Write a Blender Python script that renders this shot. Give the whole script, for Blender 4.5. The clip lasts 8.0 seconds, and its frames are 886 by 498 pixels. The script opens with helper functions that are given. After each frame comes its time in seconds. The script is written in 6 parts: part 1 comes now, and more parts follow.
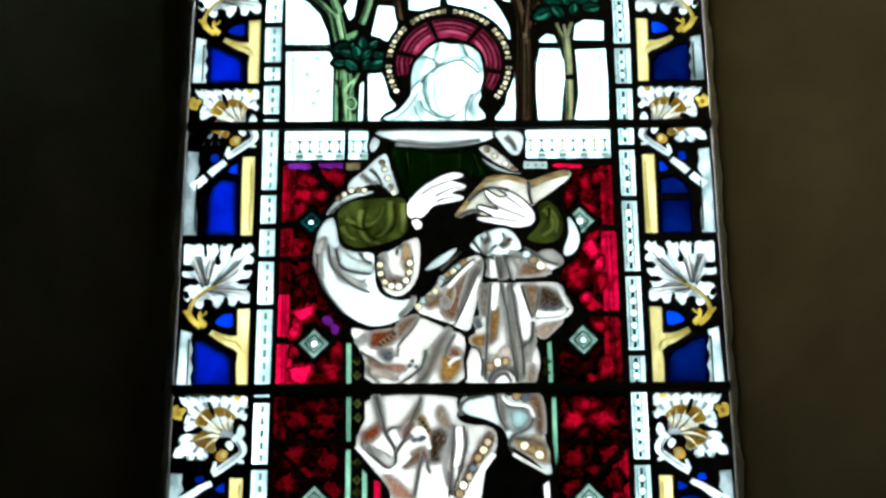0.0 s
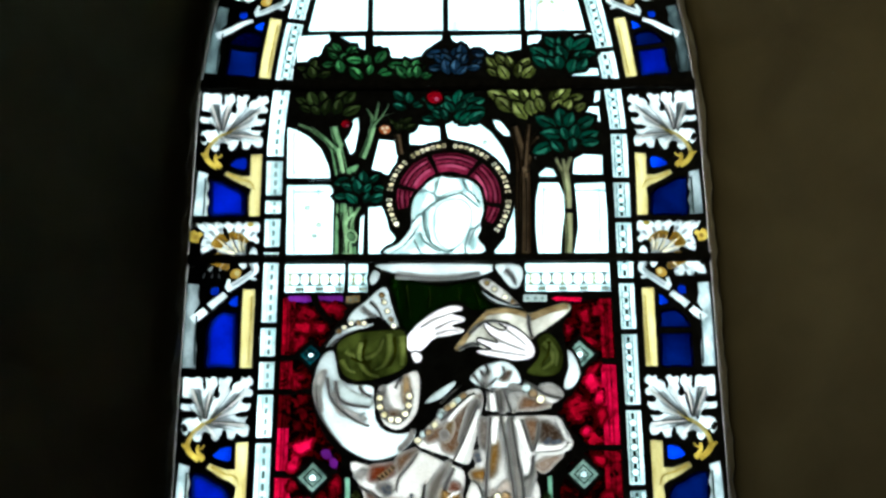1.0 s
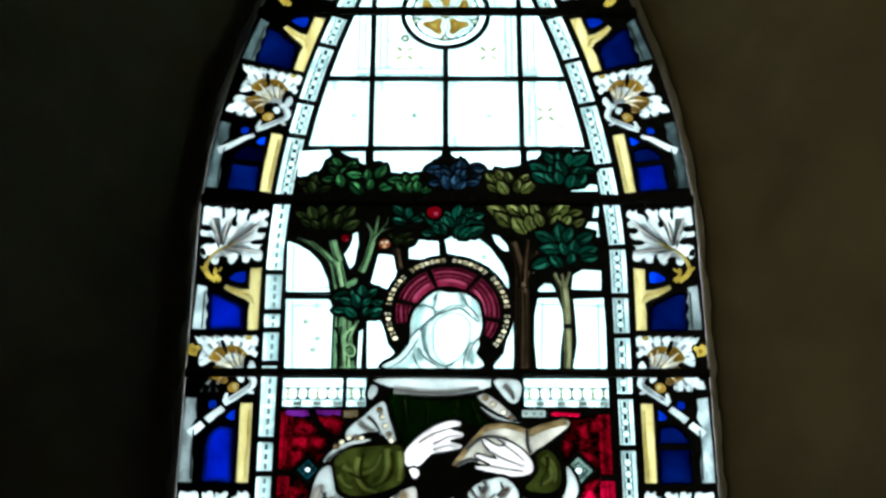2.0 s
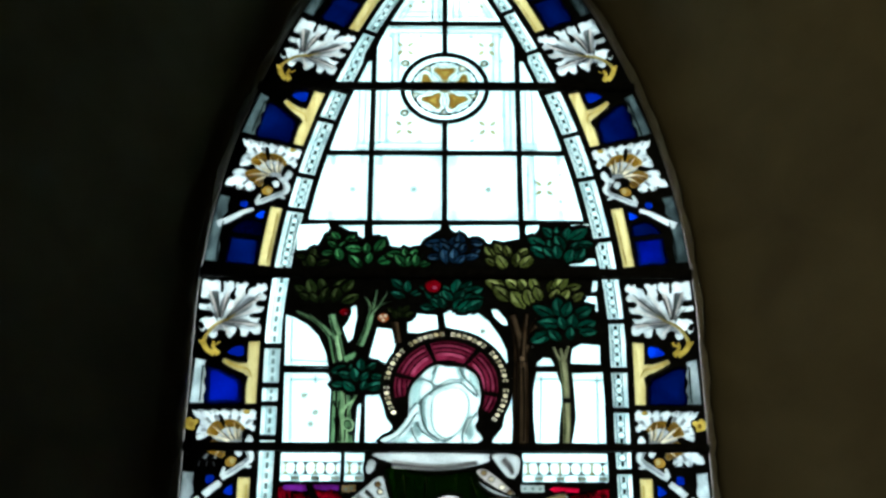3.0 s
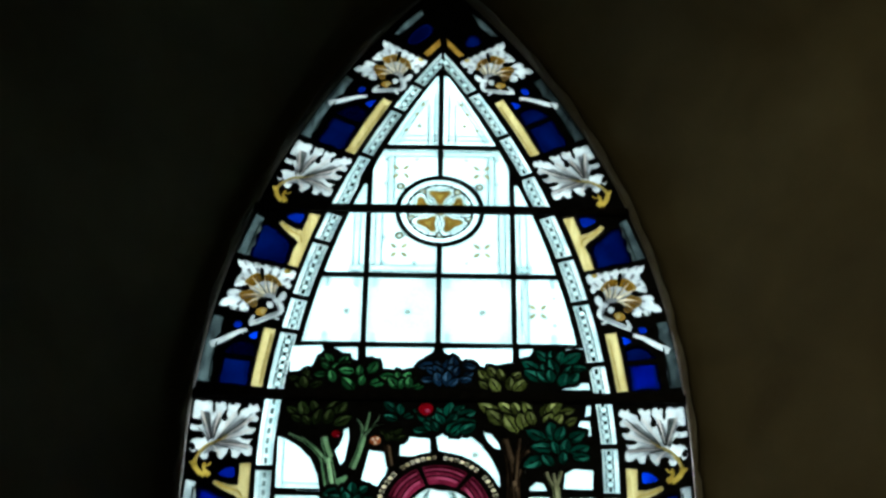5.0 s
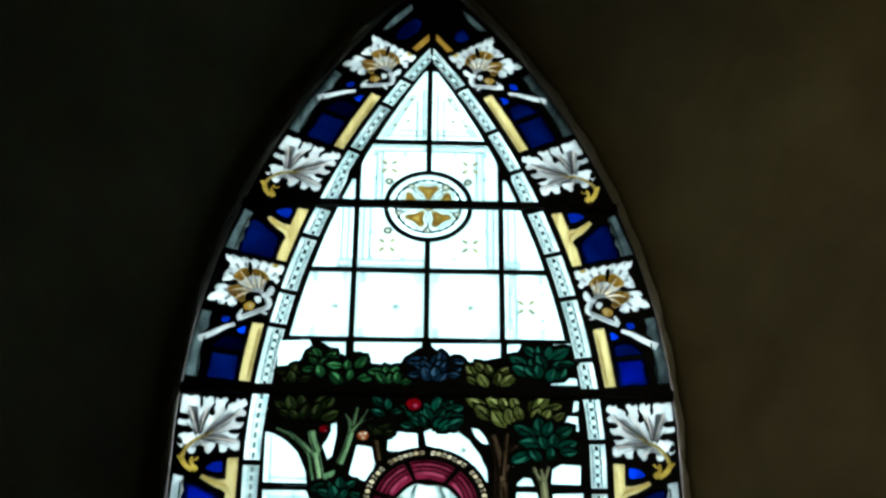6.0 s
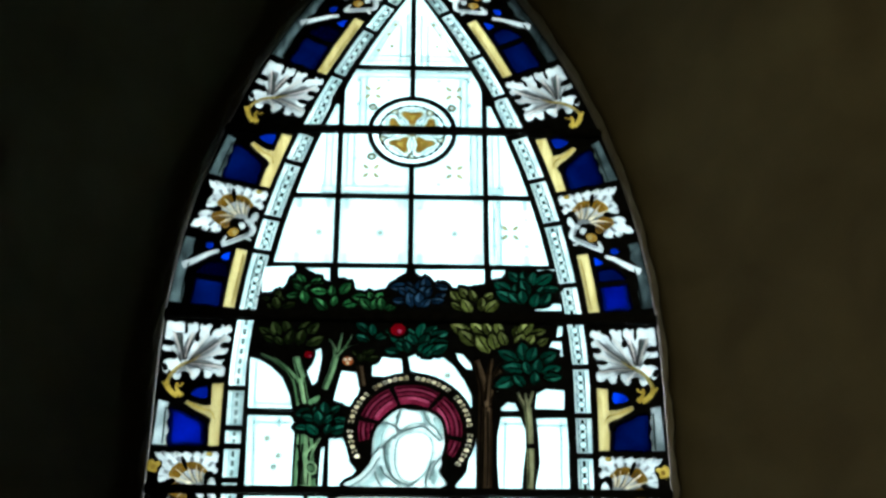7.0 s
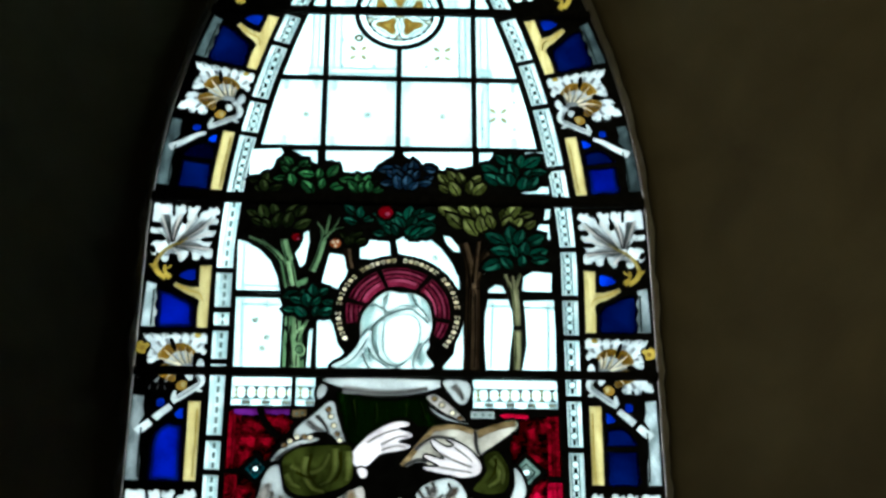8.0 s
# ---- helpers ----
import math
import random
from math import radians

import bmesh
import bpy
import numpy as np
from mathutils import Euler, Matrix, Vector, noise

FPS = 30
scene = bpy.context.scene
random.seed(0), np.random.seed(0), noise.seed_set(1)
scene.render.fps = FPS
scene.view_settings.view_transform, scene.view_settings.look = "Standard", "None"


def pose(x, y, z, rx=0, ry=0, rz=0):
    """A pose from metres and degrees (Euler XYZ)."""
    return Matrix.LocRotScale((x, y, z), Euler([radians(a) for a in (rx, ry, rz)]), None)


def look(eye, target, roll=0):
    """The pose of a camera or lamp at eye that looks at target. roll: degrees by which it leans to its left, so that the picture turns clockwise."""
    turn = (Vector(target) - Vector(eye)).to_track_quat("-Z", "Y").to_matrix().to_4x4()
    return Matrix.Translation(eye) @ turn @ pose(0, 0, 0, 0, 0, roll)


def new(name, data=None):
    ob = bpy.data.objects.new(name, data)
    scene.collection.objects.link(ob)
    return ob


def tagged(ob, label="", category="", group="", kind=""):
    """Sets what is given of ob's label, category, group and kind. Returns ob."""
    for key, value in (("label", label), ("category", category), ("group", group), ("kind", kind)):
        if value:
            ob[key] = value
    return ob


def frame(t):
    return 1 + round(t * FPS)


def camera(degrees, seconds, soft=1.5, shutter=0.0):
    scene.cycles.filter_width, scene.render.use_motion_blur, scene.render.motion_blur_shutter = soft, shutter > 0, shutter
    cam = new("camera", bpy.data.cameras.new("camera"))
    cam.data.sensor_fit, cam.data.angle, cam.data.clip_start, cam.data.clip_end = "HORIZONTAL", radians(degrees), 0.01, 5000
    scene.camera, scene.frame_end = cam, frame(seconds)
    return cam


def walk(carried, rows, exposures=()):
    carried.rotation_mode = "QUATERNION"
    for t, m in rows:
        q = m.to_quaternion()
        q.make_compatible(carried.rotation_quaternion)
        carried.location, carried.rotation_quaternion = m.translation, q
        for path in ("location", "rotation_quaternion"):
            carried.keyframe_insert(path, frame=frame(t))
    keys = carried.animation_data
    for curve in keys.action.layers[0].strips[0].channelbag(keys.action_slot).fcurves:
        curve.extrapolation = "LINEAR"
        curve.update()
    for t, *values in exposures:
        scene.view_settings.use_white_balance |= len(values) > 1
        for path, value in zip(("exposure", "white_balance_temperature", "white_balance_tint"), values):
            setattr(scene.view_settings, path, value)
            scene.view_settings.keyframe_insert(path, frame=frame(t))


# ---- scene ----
# camera: a zoomed hand-held view that pans up the window and back
cam = camera(29.29, 8.0, soft=2.7)
EYE = (-0.0066, -1.839, 1.60)
ROWS = [
    (0.0, 111.354, 0.339, 0.152), (0.5, 113.900, 0.249, 0.121), (1.0, 115.846, 0.234, 0.100),
    (1.5, 117.617, -0.015, -0.112), (1.7, 118.568, -0.064, -0.097), (2.8, 121.713, -0.110, -0.170),
    (3.0, 122.212, -0.151, -0.201), (3.5, 122.880, -0.276, -0.346), (4.0, 124.262, -0.298, -0.331),
    (4.5, 125.392, -0.488, -0.525), (4.7, 126.005, -0.505, -0.593), (5.8, 126.580, -0.535, -1.081),
    (6.0, 126.196, -0.451, -1.138), (6.5, 125.191, -0.443, -1.394), (7.0, 123.695, -0.055, -1.517),
    (7.5, 121.681, 0.015, -1.714), (8.0, 119.734, 0.079, -1.921),
]
EXPOSURES = [(0.0, 3.05, 6100, 1), (1.5, 2.75, 6100, 1), (3.5, 2.3, 6100, 1), (4.5, 2.1, 6100, 1), (6.0, 2.3, 6100, 1), (6.5, 2.3, 6100, 1), (8.0, 2.35, 6100, 1)]
walk(cam, [(t, pose(*EYE, rx, ry, rz)) for t, rx, ry, rz in ROWS], EXPOSURES)

# daylight outside
world = bpy.data.worlds.new("sky")
scene.world = world
world.use_nodes = True
wn = world.node_tree
bg = wn.nodes["Background"]
sky = wn.nodes.new("ShaderNodeTexSky")
sky.sky_type, sky.sun_disc = "NISHITA", False
sky.sun_elevation, sky.sun_rotation = radians(32), radians(0)
wn.links.new(sky.outputs[0], bg.inputs[0])
bg.inputs[1].default_value = 0.15
sun = new("sun", bpy.data.lights.new("sun", "SUN"))
sun.data.energy, sun.data.angle = 4.0, radians(14)
sun.matrix_world = look((0, 17, 12.6), (0, 0, 2))

# added lamp in an assumed, unseen side opening; brightens the right of the reveal
side_light = new("added_side_lamp", bpy.data.lights.new("added_side_lamp", "AREA"))
side_light.data.shape, side_light.data.size, side_light.data.size_y = "RECTANGLE", 0.6, 0.7
side_light.data.energy, side_light.data.color = 0.175, (1.0, 0.86, 0.50)
side_light.data.spread = radians(24)          # narrow, so the added glow fades above and below its aim
side_light.matrix_world = look((-3.02, -2.6, 2.7), (0.6, -0.25, 2.66))

# ---- materials ----
BASE = 2.478          # height of the second saddle bar, the origin of the window's own plan in centimetres


def nodes_of(name):
    m = bpy.data.materials.new(name)
    m.use_nodes = True
    m.node_tree.nodes.clear()
    return m, m.node_tree.nodes, m.node_tree.links


def noise_node(n, l, scale, detail=3.0, distortion=0.0, stretch=(1, 1, 1)):
    tc, mp, tx = n.new("ShaderNodeTexCoord"), n.new("ShaderNodeMapping"), n.new("ShaderNodeTexNoise")
    mp.inputs["Scale"].default_value = stretch
    l.new(tc.outputs["Object"], mp.inputs[0])
    l.new(mp.outputs[0], tx.inputs["Vector"])
    tx.inputs["Scale"].default_value, tx.inputs["Detail"].default_value, tx.inputs["Distortion"].default_value = scale, detail, distortion
    return tx.outputs["Fac"]


def ramp_node(n, l, fac, stops):
    r = n.new("ShaderNodeValToRGB")
    el = r.color_ramp.elements
    while len(el) < len(stops):
        el.new(0.5)
    for e, (p, c) in zip(el, stops):
        e.position, e.color = p, (*c, 1)
    l.new(fac, r.inputs[0])
    return r.outputs[0]


def glass(name, col, col2=None, scale=35.0, lo=0.35, hi=0.68, stretch=(1, 1, 1), distortion=0.6, vary=0.12, gloss=0.06, third=None):
    """Stained glass that scatters the daylight behind it: two tones in streaks, and a fine seedy grain."""
    m, n, l = nodes_of(name)
    col2 = col2 or tuple(c * 0.75 for c in col)
    stops = [(lo, col), (hi, col2)] + ([(min(1, hi + 0.12), third)] if third else [])
    c = ramp_node(n, l, noise_node(n, l, scale, 4, distortion, stretch), stops)
    grain = ramp_node(n, l, noise_node(n, l, 420, 2), [(0.3, (0.86, 0.86, 0.86)), (0.7, (1, 1, 1))])
    mx = n.new("ShaderNodeMix")
    mx.data_type, mx.blend_type = "RGBA", "MULTIPLY"
    mx.inputs[0].default_value = 1
    l.new(c, mx.inputs[6]), l.new(grain, mx.inputs[7])
    info, mr, hs = n.new("ShaderNodeObjectInfo"), n.new("ShaderNodeMapRange"), n.new("ShaderNodeHueSaturation")
    mr.inputs[3].default_value, mr.inputs[4].default_value = 1 - vary, 1 + vary
    l.new(info.outputs["Random"], mr.inputs[0]), l.new(mr.outputs[0], hs.inputs["Value"]), l.new(mx.outputs[2], hs.inputs["Color"])
    tr, gl, mixer, out = n.new("ShaderNodeBsdfTranslucent"), n.new("ShaderNodeBsdfGlossy"), n.new("ShaderNodeMixShader"), n.new("ShaderNodeOutputMaterial")
    bump = n.new("ShaderNodeBump")
    bump.inputs["Strength"].default_value, bump.inputs["Distance"].default_value = 0.3, 0.001
    l.new(noise_node(n, l, 60, 3), bump.inputs["Height"]), l.new(bump.outputs[0], gl.inputs["Normal"])
    gl.inputs["Roughness"].default_value = 0.22
    mixer.inputs[0].default_value = gloss
    l.new(hs.outputs[0], tr.inputs[0]), l.new(tr.outputs[0], mixer.inputs[1]), l.new(gl.outputs[0], mixer.inputs[2]), l.new(mixer.outputs[0], out.inputs[0])
    return m


def solid(name, col, col2, scale=30.0, rough=0.7, metal=0.0, bump_size=0.002, stretch=(1, 1, 1), coarse=None, spec=0.4):
    m, n, l = nodes_of(name)
    b, out, bump = n.new("ShaderNodeBsdfPrincipled"), n.new("ShaderNodeOutputMaterial"), n.new("ShaderNodeBump")
    c = ramp_node(n, l, noise_node(n, l, scale, 6, 0.4, stretch), [(0.3, col), (0.72, col2)])
    if coarse:
        mx = n.new("ShaderNodeMix")
        mx.data_type, mx.blend_type = "RGBA", "MULTIPLY"
        mx.inputs[0].default_value = 1
        l.new(c, mx.inputs[6])
        l.new(ramp_node(n, l, noise_node(n, l, coarse, 3), [(0.28, (0.5, 0.5, 0.48)), (0.72, (1, 1, 1))]), mx.inputs[7])
        c = mx.outputs[2]
    l.new(c, b.inputs["Base Color"])
    b.inputs["Roughness"].default_value, b.inputs["Metallic"].default_value, b.inputs["Specular IOR Level"].default_value = rough, metal, spec
    bump.inputs["Strength"].default_value, bump.inputs["Distance"].default_value = 0.5, bump_size
    l.new(noise_node(n, l, scale * 3, 5), bump.inputs["Height"])
    l.new(bump.outputs[0], b.inputs["Normal"]), l.new(b.outputs[0], out.inputs[0])
    return m


M = {
    "white": glass("clear_white_glass", (0.58, 0.69, 0.69), (0.45, 0.57, 0.575), 11, 0.3, 0.75, vary=0.08),
    "strip": glass("painted_white_strip_glass", (0.62, 0.70, 0.70), (0.40, 0.50, 0.51), 30, vary=0.2),
    "edge": glass("grey_edge_glass", (0.36, 0.40, 0.41), (0.17, 0.20, 0.205), 34, stretch=(2, 1, 1), vary=0.3),
    "leaf": glass("silvery_leaf_glass", (0.46, 0.50, 0.505), (0.31, 0.34, 0.35), 46, 0.40, 0.74),
    "shade": glass("grey_shaded_glass", (0.10, 0.096, 0.09), (0.065, 0.061, 0.055), 60),
    "wash": glass("pale_grey_wash_glass", (0.20, 0.20, 0.197), (0.145, 0.144, 0.138), 60),
    "vein": glass("yellow_stain_glass", (0.42, 0.37, 0.16), (0.25, 0.205, 0.07), 60),
    "yellow": glass("straw_yellow_glass", (0.44, 0.42, 0.285), (0.31, 0.28, 0.16), 30, stretch=(4, 1, 0.6)),
    "gold": glass("golden_stain_glass", (0.25, 0.185, 0.055), (0.165, 0.115, 0.03), 50),
    "blue": glass("deep_blue_glass", (0.004, 0.042, 0.155), (0.002, 0.02, 0.09), 12, 0.36, 0.66, vary=0.3),
    "royal": glass("royal_blue_glass", (0.004, 0.052, 0.33), (0.002, 0.026, 0.19), 12, 0.36, 0.66, vary=0.2),
    "azure": glass("bright_blue_glass", (0.008, 0.105, 0.42), (0.003, 0.035, 0.18), 22, vary=0.35),
    "red": glass("ruby_damask_glass", (0.26, 0.003, 0.050), (0.15, 0.0016, 0.026), 60, 0.40, 0.56, distortion=2.0, third=(0.03, 0.0006, 0.006)),
    "ruby": glass("dark_ruby_damask_glass", (0.15, 0.0012, 0.024), (0.08, 0.0007, 0.012), 60, 0.40, 0.56, distortion=2.0, third=(0.015, 0.0004, 0.003)),
    "rose": glass("rose_red_glass", (0.42, 0.014, 0.115), (0.28, 0.007, 0.066), 55, 0.42, 0.60, distortion=1.6, third=(0.14, 0.0015, 0.026)),
    "purple": glass("purple_damask_glass", (0.17, 0.055, 0.23), (0.10, 0.02, 0.11), 50),
    "halo": glass("rose_pink_halo_glass", (0.24, 0.065, 0.115), (0.13, 0.028, 0.055), 70),
    "halo_dark": glass("dark_rose_halo_glass", (0.085, 0.016, 0.034), (0.05, 0.009, 0.02), 70),
    "bead": glass("cream_bead_glass", (0.66, 0.64, 0.55), (0.38, 0.35, 0.25), 60),
    "olive": glass("olive_green_glass", (0.088, 0.100, 0.040), (0.042, 0.049, 0.018), 40),
    "olive_light": glass("light_olive_glass", (0.25, 0.275, 0.135), (0.17, 0.185, 0.08), 40),
    "bottle": glass("bottle_green_glass", (0.016, 0.036, 0.006), (0.005, 0.012, 0.003), 40, stretch=(3, 1, 0.4)),
    "green": glass("leaf_green_glass", (0.070, 0.16, 0.088), (0.024, 0.062, 0.034), 60, vary=0.35),
    "teal": glass("teal_green_glass", (0.030, 0.112, 0.086), (0.011, 0.042, 0.034), 60, vary=0.35),
    "moss": glass("moss_green_glass", (0.060, 0.078, 0.040), (0.022, 0.030, 0.014), 60, vary=0.35),
    "lime": glass("yellow_green_glass", (0.14, 0.155, 0.075), (0.05, 0.058, 0.024), 60, vary=0.3),
    "slate": glass("slate_blue_glass", (0.045, 0.085, 0.125), (0.014, 0.03, 0.05), 60, vary=0.3),
    "bark": glass("pale_green_bark_glass", (0.25, 0.36, 0.25), (0.105, 0.165, 0.105), 45, stretch=(3, 1, 0.5)),
    "bark_pale": glass("grey_green_bark_glass", (0.38, 0.40, 0.28), (0.13, 0.15, 0.09), 45, stretch=(3, 1, 0.5)),
    "brown": glass("dark_brown_bark_glass", (0.075, 0.058, 0.042), (0.036, 0.027, 0.019), 45, stretch=(3, 1, 0.5)),
    "apple": glass("red_apple_glass", (0.21, 0.006, 0.034), (0.085, 0.002, 0.012), 60),
    "orange": glass("orange_fruit_glass", (0.33, 0.15, 0.075), (0.17, 0.06, 0.025), 80),
    "robe": glass("white_robe_glass", (0.40, 0.425, 0.425), (0.29, 0.31, 0.31), 18),
    "brocade": glass("brocaded_robe_glass", (0.41, 0.405, 0.395), (0.31, 0.30, 0.285), 18, 0.38, 0.75, distortion=1.0),
    "brocade_gold": glass("gold_brocade_glass", (0.30, 0.24, 0.12), (0.16, 0.105, 0.045), 75, 0.36, 0.50, distortion=1.8, third=(0.38, 0.37, 0.34)),
    "hood": glass("white_hood_glass", (0.50, 0.575, 0.57), (0.40, 0.46, 0.46), 20),
    "pale": glass("plain_pale_glass", (0.50, 0.57, 0.565), (0.42, 0.485, 0.48), 20),
    "flesh": glass("pale_pinkish_glass", (0.52, 0.51, 0.515), (0.42, 0.405, 0.41), 30),
    "page": glass("grey_parchment_glass", (0.42, 0.415, 0.385), (0.24, 0.235, 0.215), 35),
    "tan": glass("tan_book_edge_glass", (0.28, 0.24, 0.17), (0.15, 0.12, 0.07), 70, stretch=(1, 1, 3)),
    "jewel": glass("pale_teal_jewel_glass", (0.30, 0.37, 0.345), (0.17, 0.225, 0.205), 60),
    "aqua": glass("aqua_jewel_glass", (0.03, 0.15, 0.17), (0.012, 0.06, 0.07), 60),
    "mint": glass("pale_mint_glass", (0.26, 0.37, 0.31), (0.15, 0.23, 0.19), 40, stretch=(3, 1, 0.5)),
    "veil": glass("thin_grey_wash_glass", (0.29, 0.292, 0.287), (0.225, 0.226, 0.22), 50),
    "olive_mid": glass("mid_olive_glass", (0.145, 0.160, 0.065), (0.10, 0.112, 0.042), 40),
    "olive_dark": glass("dark_olive_glass", (0.06, 0.063, 0.010), (0.035, 0.037, 0.006), 40),
    "gold_pale": glass("pale_gold_glass", (0.31, 0.245, 0.10), (0.21, 0.155, 0.055), 50),
    "green_hi": glass("light_green_glass", (0.16, 0.31, 0.18), (0.10, 0.19, 0.11), 60, vary=0.3),
    "teal_hi": glass("light_teal_glass", (0.085, 0.21, 0.17), (0.05, 0.13, 0.105), 60, vary=0.3),
    "moss_hi": glass("light_moss_glass", (0.115, 0.14, 0.078), (0.07, 0.085, 0.045), 60, vary=0.3),
    "lime_hi": glass("light_lime_glass", (0.27, 0.29, 0.165), (0.17, 0.185, 0.10), 60, vary=0.3),
    "slate_hi": glass("light_slate_glass", (0.11, 0.17, 0.22), (0.066, 0.102, 0.132), 60, vary=0.3),
    "bark_hi": glass("light_bark_glass", (0.38, 0.49, 0.35), (0.27, 0.36, 0.25), 60),
    "brown_hi": glass("light_brown_bark_glass", (0.19, 0.155, 0.115), (0.12, 0.095, 0.065), 60),
    "bark_pale_hi": glass("cream_bark_glass", (0.48, 0.48, 0.36), (0.36, 0.36, 0.26), 60),
    "halo_hi": glass("light_rose_halo_glass", (0.38, 0.15, 0.22), (0.27, 0.09, 0.145), 60),
    "leaf_grey": glass("silver_grey_leaf_wash", (0.265, 0.285, 0.292), (0.20, 0.215, 0.222), 70),
    "leaf_dusk": glass("dark_grey_leaf_wash", (0.18, 0.19, 0.194), (0.13, 0.137, 0.14), 70),
    "gold_3": glass("gold_brocade_wash", (0.22, 0.155, 0.065), (0.27, 0.215, 0.125), 200, 0.42, 0.56, distortion=2.0, third=(0.31, 0.303, 0.29)),
    "sea": glass("pale_sea_grey_glass", (0.36, 0.40, 0.395), (0.30, 0.335, 0.33), 40),
    "sea_deep": glass("sea_grey_glass", (0.27, 0.315, 0.315), (0.20, 0.24, 0.24), 40),
    "slate_wash": glass("slate_grey_brocade_paint", (0.16, 0.175, 0.195), (0.11, 0.12, 0.14), 60),
    "hood_grey": glass("pale_aqua_hood_wash", (0.40, 0.485, 0.48), (0.34, 0.42, 0.415), 40),
    "hood_dusk": glass("aqua_grey_hood_wash", (0.34, 0.425, 0.42), (0.29, 0.37, 0.365), 40),
    "hood_ink": glass("grey_green_trace_paint", (0.19, 0.24, 0.23), (0.13, 0.17, 0.16), 60),
    "ruby_ground": glass("blackish_ruby_glass", (0.075, 0.0006, 0.006), (0.02, 0.0003, 0.0018), 60, 0.40, 0.50, distortion=2.4, third=(0.002, 0.0003, 0.0004)),
    "ruby_low": glass("low_ruby_glass", (0.085, 0.0008, 0.009), (0.025, 0.0004, 0.0025), 60, 0.40, 0.50, distortion=2.4, third=(0.003, 0.0003, 0.0005)),
    "tint_pale": glass("faint_blue_trace_paint", (0.50, 0.62, 0.625), (0.44, 0.56, 0.57), 30),
    "blue_matt": glass("matted_blue_glass", (0.001, 0.010, 0.060), (0.0006, 0.005, 0.03), 20, vary=0.2),
    "edge_dim": glass("dim_sea_grey_edge_glass", (0.15, 0.185, 0.19), (0.06, 0.075, 0.078), 34, stretch=(2, 1, 1), vary=0.3),
    "robe_light": glass("bright_robe_glass", (0.50, 0.495, 0.48), (0.42, 0.415, 0.40), 30),
    "ink": glass("dark_trace_paint", (0.045, 0.065, 0.06), (0.02, 0.03, 0.028), 60),
    "tint": glass("pale_blue_trace_paint", (0.40, 0.52, 0.53), (0.34, 0.46, 0.47), 40),
    "ochre": glass("pale_ochre_trace_paint", (0.40, 0.40, 0.29), (0.32, 0.31, 0.20), 60),
}
# brushed washes, in four steps from the bare robe glass to the full tone; the brocade ones are broken up by a mottle
BARE = (0.385, 0.38, 0.37)
DEEP = {"grey": ((0.245, 0.237, 0.225), 0), "dusk": ((0.165, 0.152, 0.138), 0), "taupe": ((0.155, 0.105, 0.068), 1), "rust": ((0.15, 0.048, 0.016), 1), "gold": ((0.20, 0.128, 0.036), 1), "sea": ((0.215, 0.26, 0.26), 0), "umber": ((0.060, 0.040, 0.026), 1)}
for kind, (deep, mottle) in DEEP.items():
    for step in (1, 2, 3, 4):
        tone = tuple(b + (d - b) * step / 4 for b, d in zip(BARE, deep))
        mid = tuple(b + (d - b) * step / 5.5 for b, d in zip(BARE, deep))
        name = "%s_wash_step_%d" % (kind, step)
        M["%s_%d" % (kind, step)] = glass(name, tone, mid, 130, 0.46, 0.60, distortion=2.0, third=tuple(b + (m - b) * 0.55 for b, m in zip(BARE, mid))) if mottle else glass(name, tone, tuple(c * 0.86 for c in tone), 50)
LEAD = solid("weathered_lead", (0.005, 0.005, 0.0055), (0.016, 0.0165, 0.017), 60, 0.85, 0.0, 0.0006, spec=0.12)
IRON = solid("black_iron", (0.005, 0.005, 0.005), (0.016, 0.014, 0.012), 90, 0.8, 0.0, 0.0006, spec=0.12)
STONE = solid("grimy_limestone", (0.12, 0.10, 0.075), (0.19, 0.165, 0.125), 28, 0.85, 0, 0.002, coarse=5)
# plaster: the coarse blotches put a patchy glow into the wall's colour
PLASTER = solid("olive_buff_plaster", (0.112, 0.085, 0.043), (0.158, 0.126, 0.068), 9, 0.9, 0, 0.003, coarse=1.6)
FLOOR = solid("worn_flagstone", (0.12, 0.11, 0.10), (0.20, 0.18, 0.16), 7, 0.7, 0, 0.003, coarse=1.2)
TIMBER = solid("dark_ceiling_boards", (0.05, 0.032, 0.02), (0.10, 0.065, 0.04), 14, 0.6, 0, 0.002, (1, 8, 1))
GRASS = solid("churchyard_grass", (0.035, 0.06, 0.02), (0.07, 0.10, 0.035), 3, 0.9, 0, 0.02)
RENDER = solid("grey_rubble", (0.22, 0.21, 0.19), (0.33, 0.31, 0.28), 8, 0.9, 0, 0.01)


# ---- outlines in the window's own plan: centimetres across from its axis, and up from the second bar ----
def rim(o, below):
    """The lancet's outline, o centimetres outside the glass."""
    r, top = 120.2 + o, []
    for i in range(33):
        a = math.acos(89.0 / r) * i / 32
        top.append((-89.0 + r * math.cos(a), 16.95 + r * math.sin(a)))
    right = [(31.2 + o, below)] + top
    return [(x + 0.22 * min(1, x / 10), z) for x, z in right] + [(-x, z) for x, z in right[-2::-1]]


def strip_in(z):
    return 20.05 if z < 16 else min(20.05, -114.3 + math.sqrt(max(0, 134.52 ** 2 - (z - 10.0) ** 2)))


def glass_out(x, z):
    return x >= (31.2 if z < 16.95 else -89.0 + math.sqrt(max(0, 120.2 ** 2 - (z - 16.95) ** 2)))


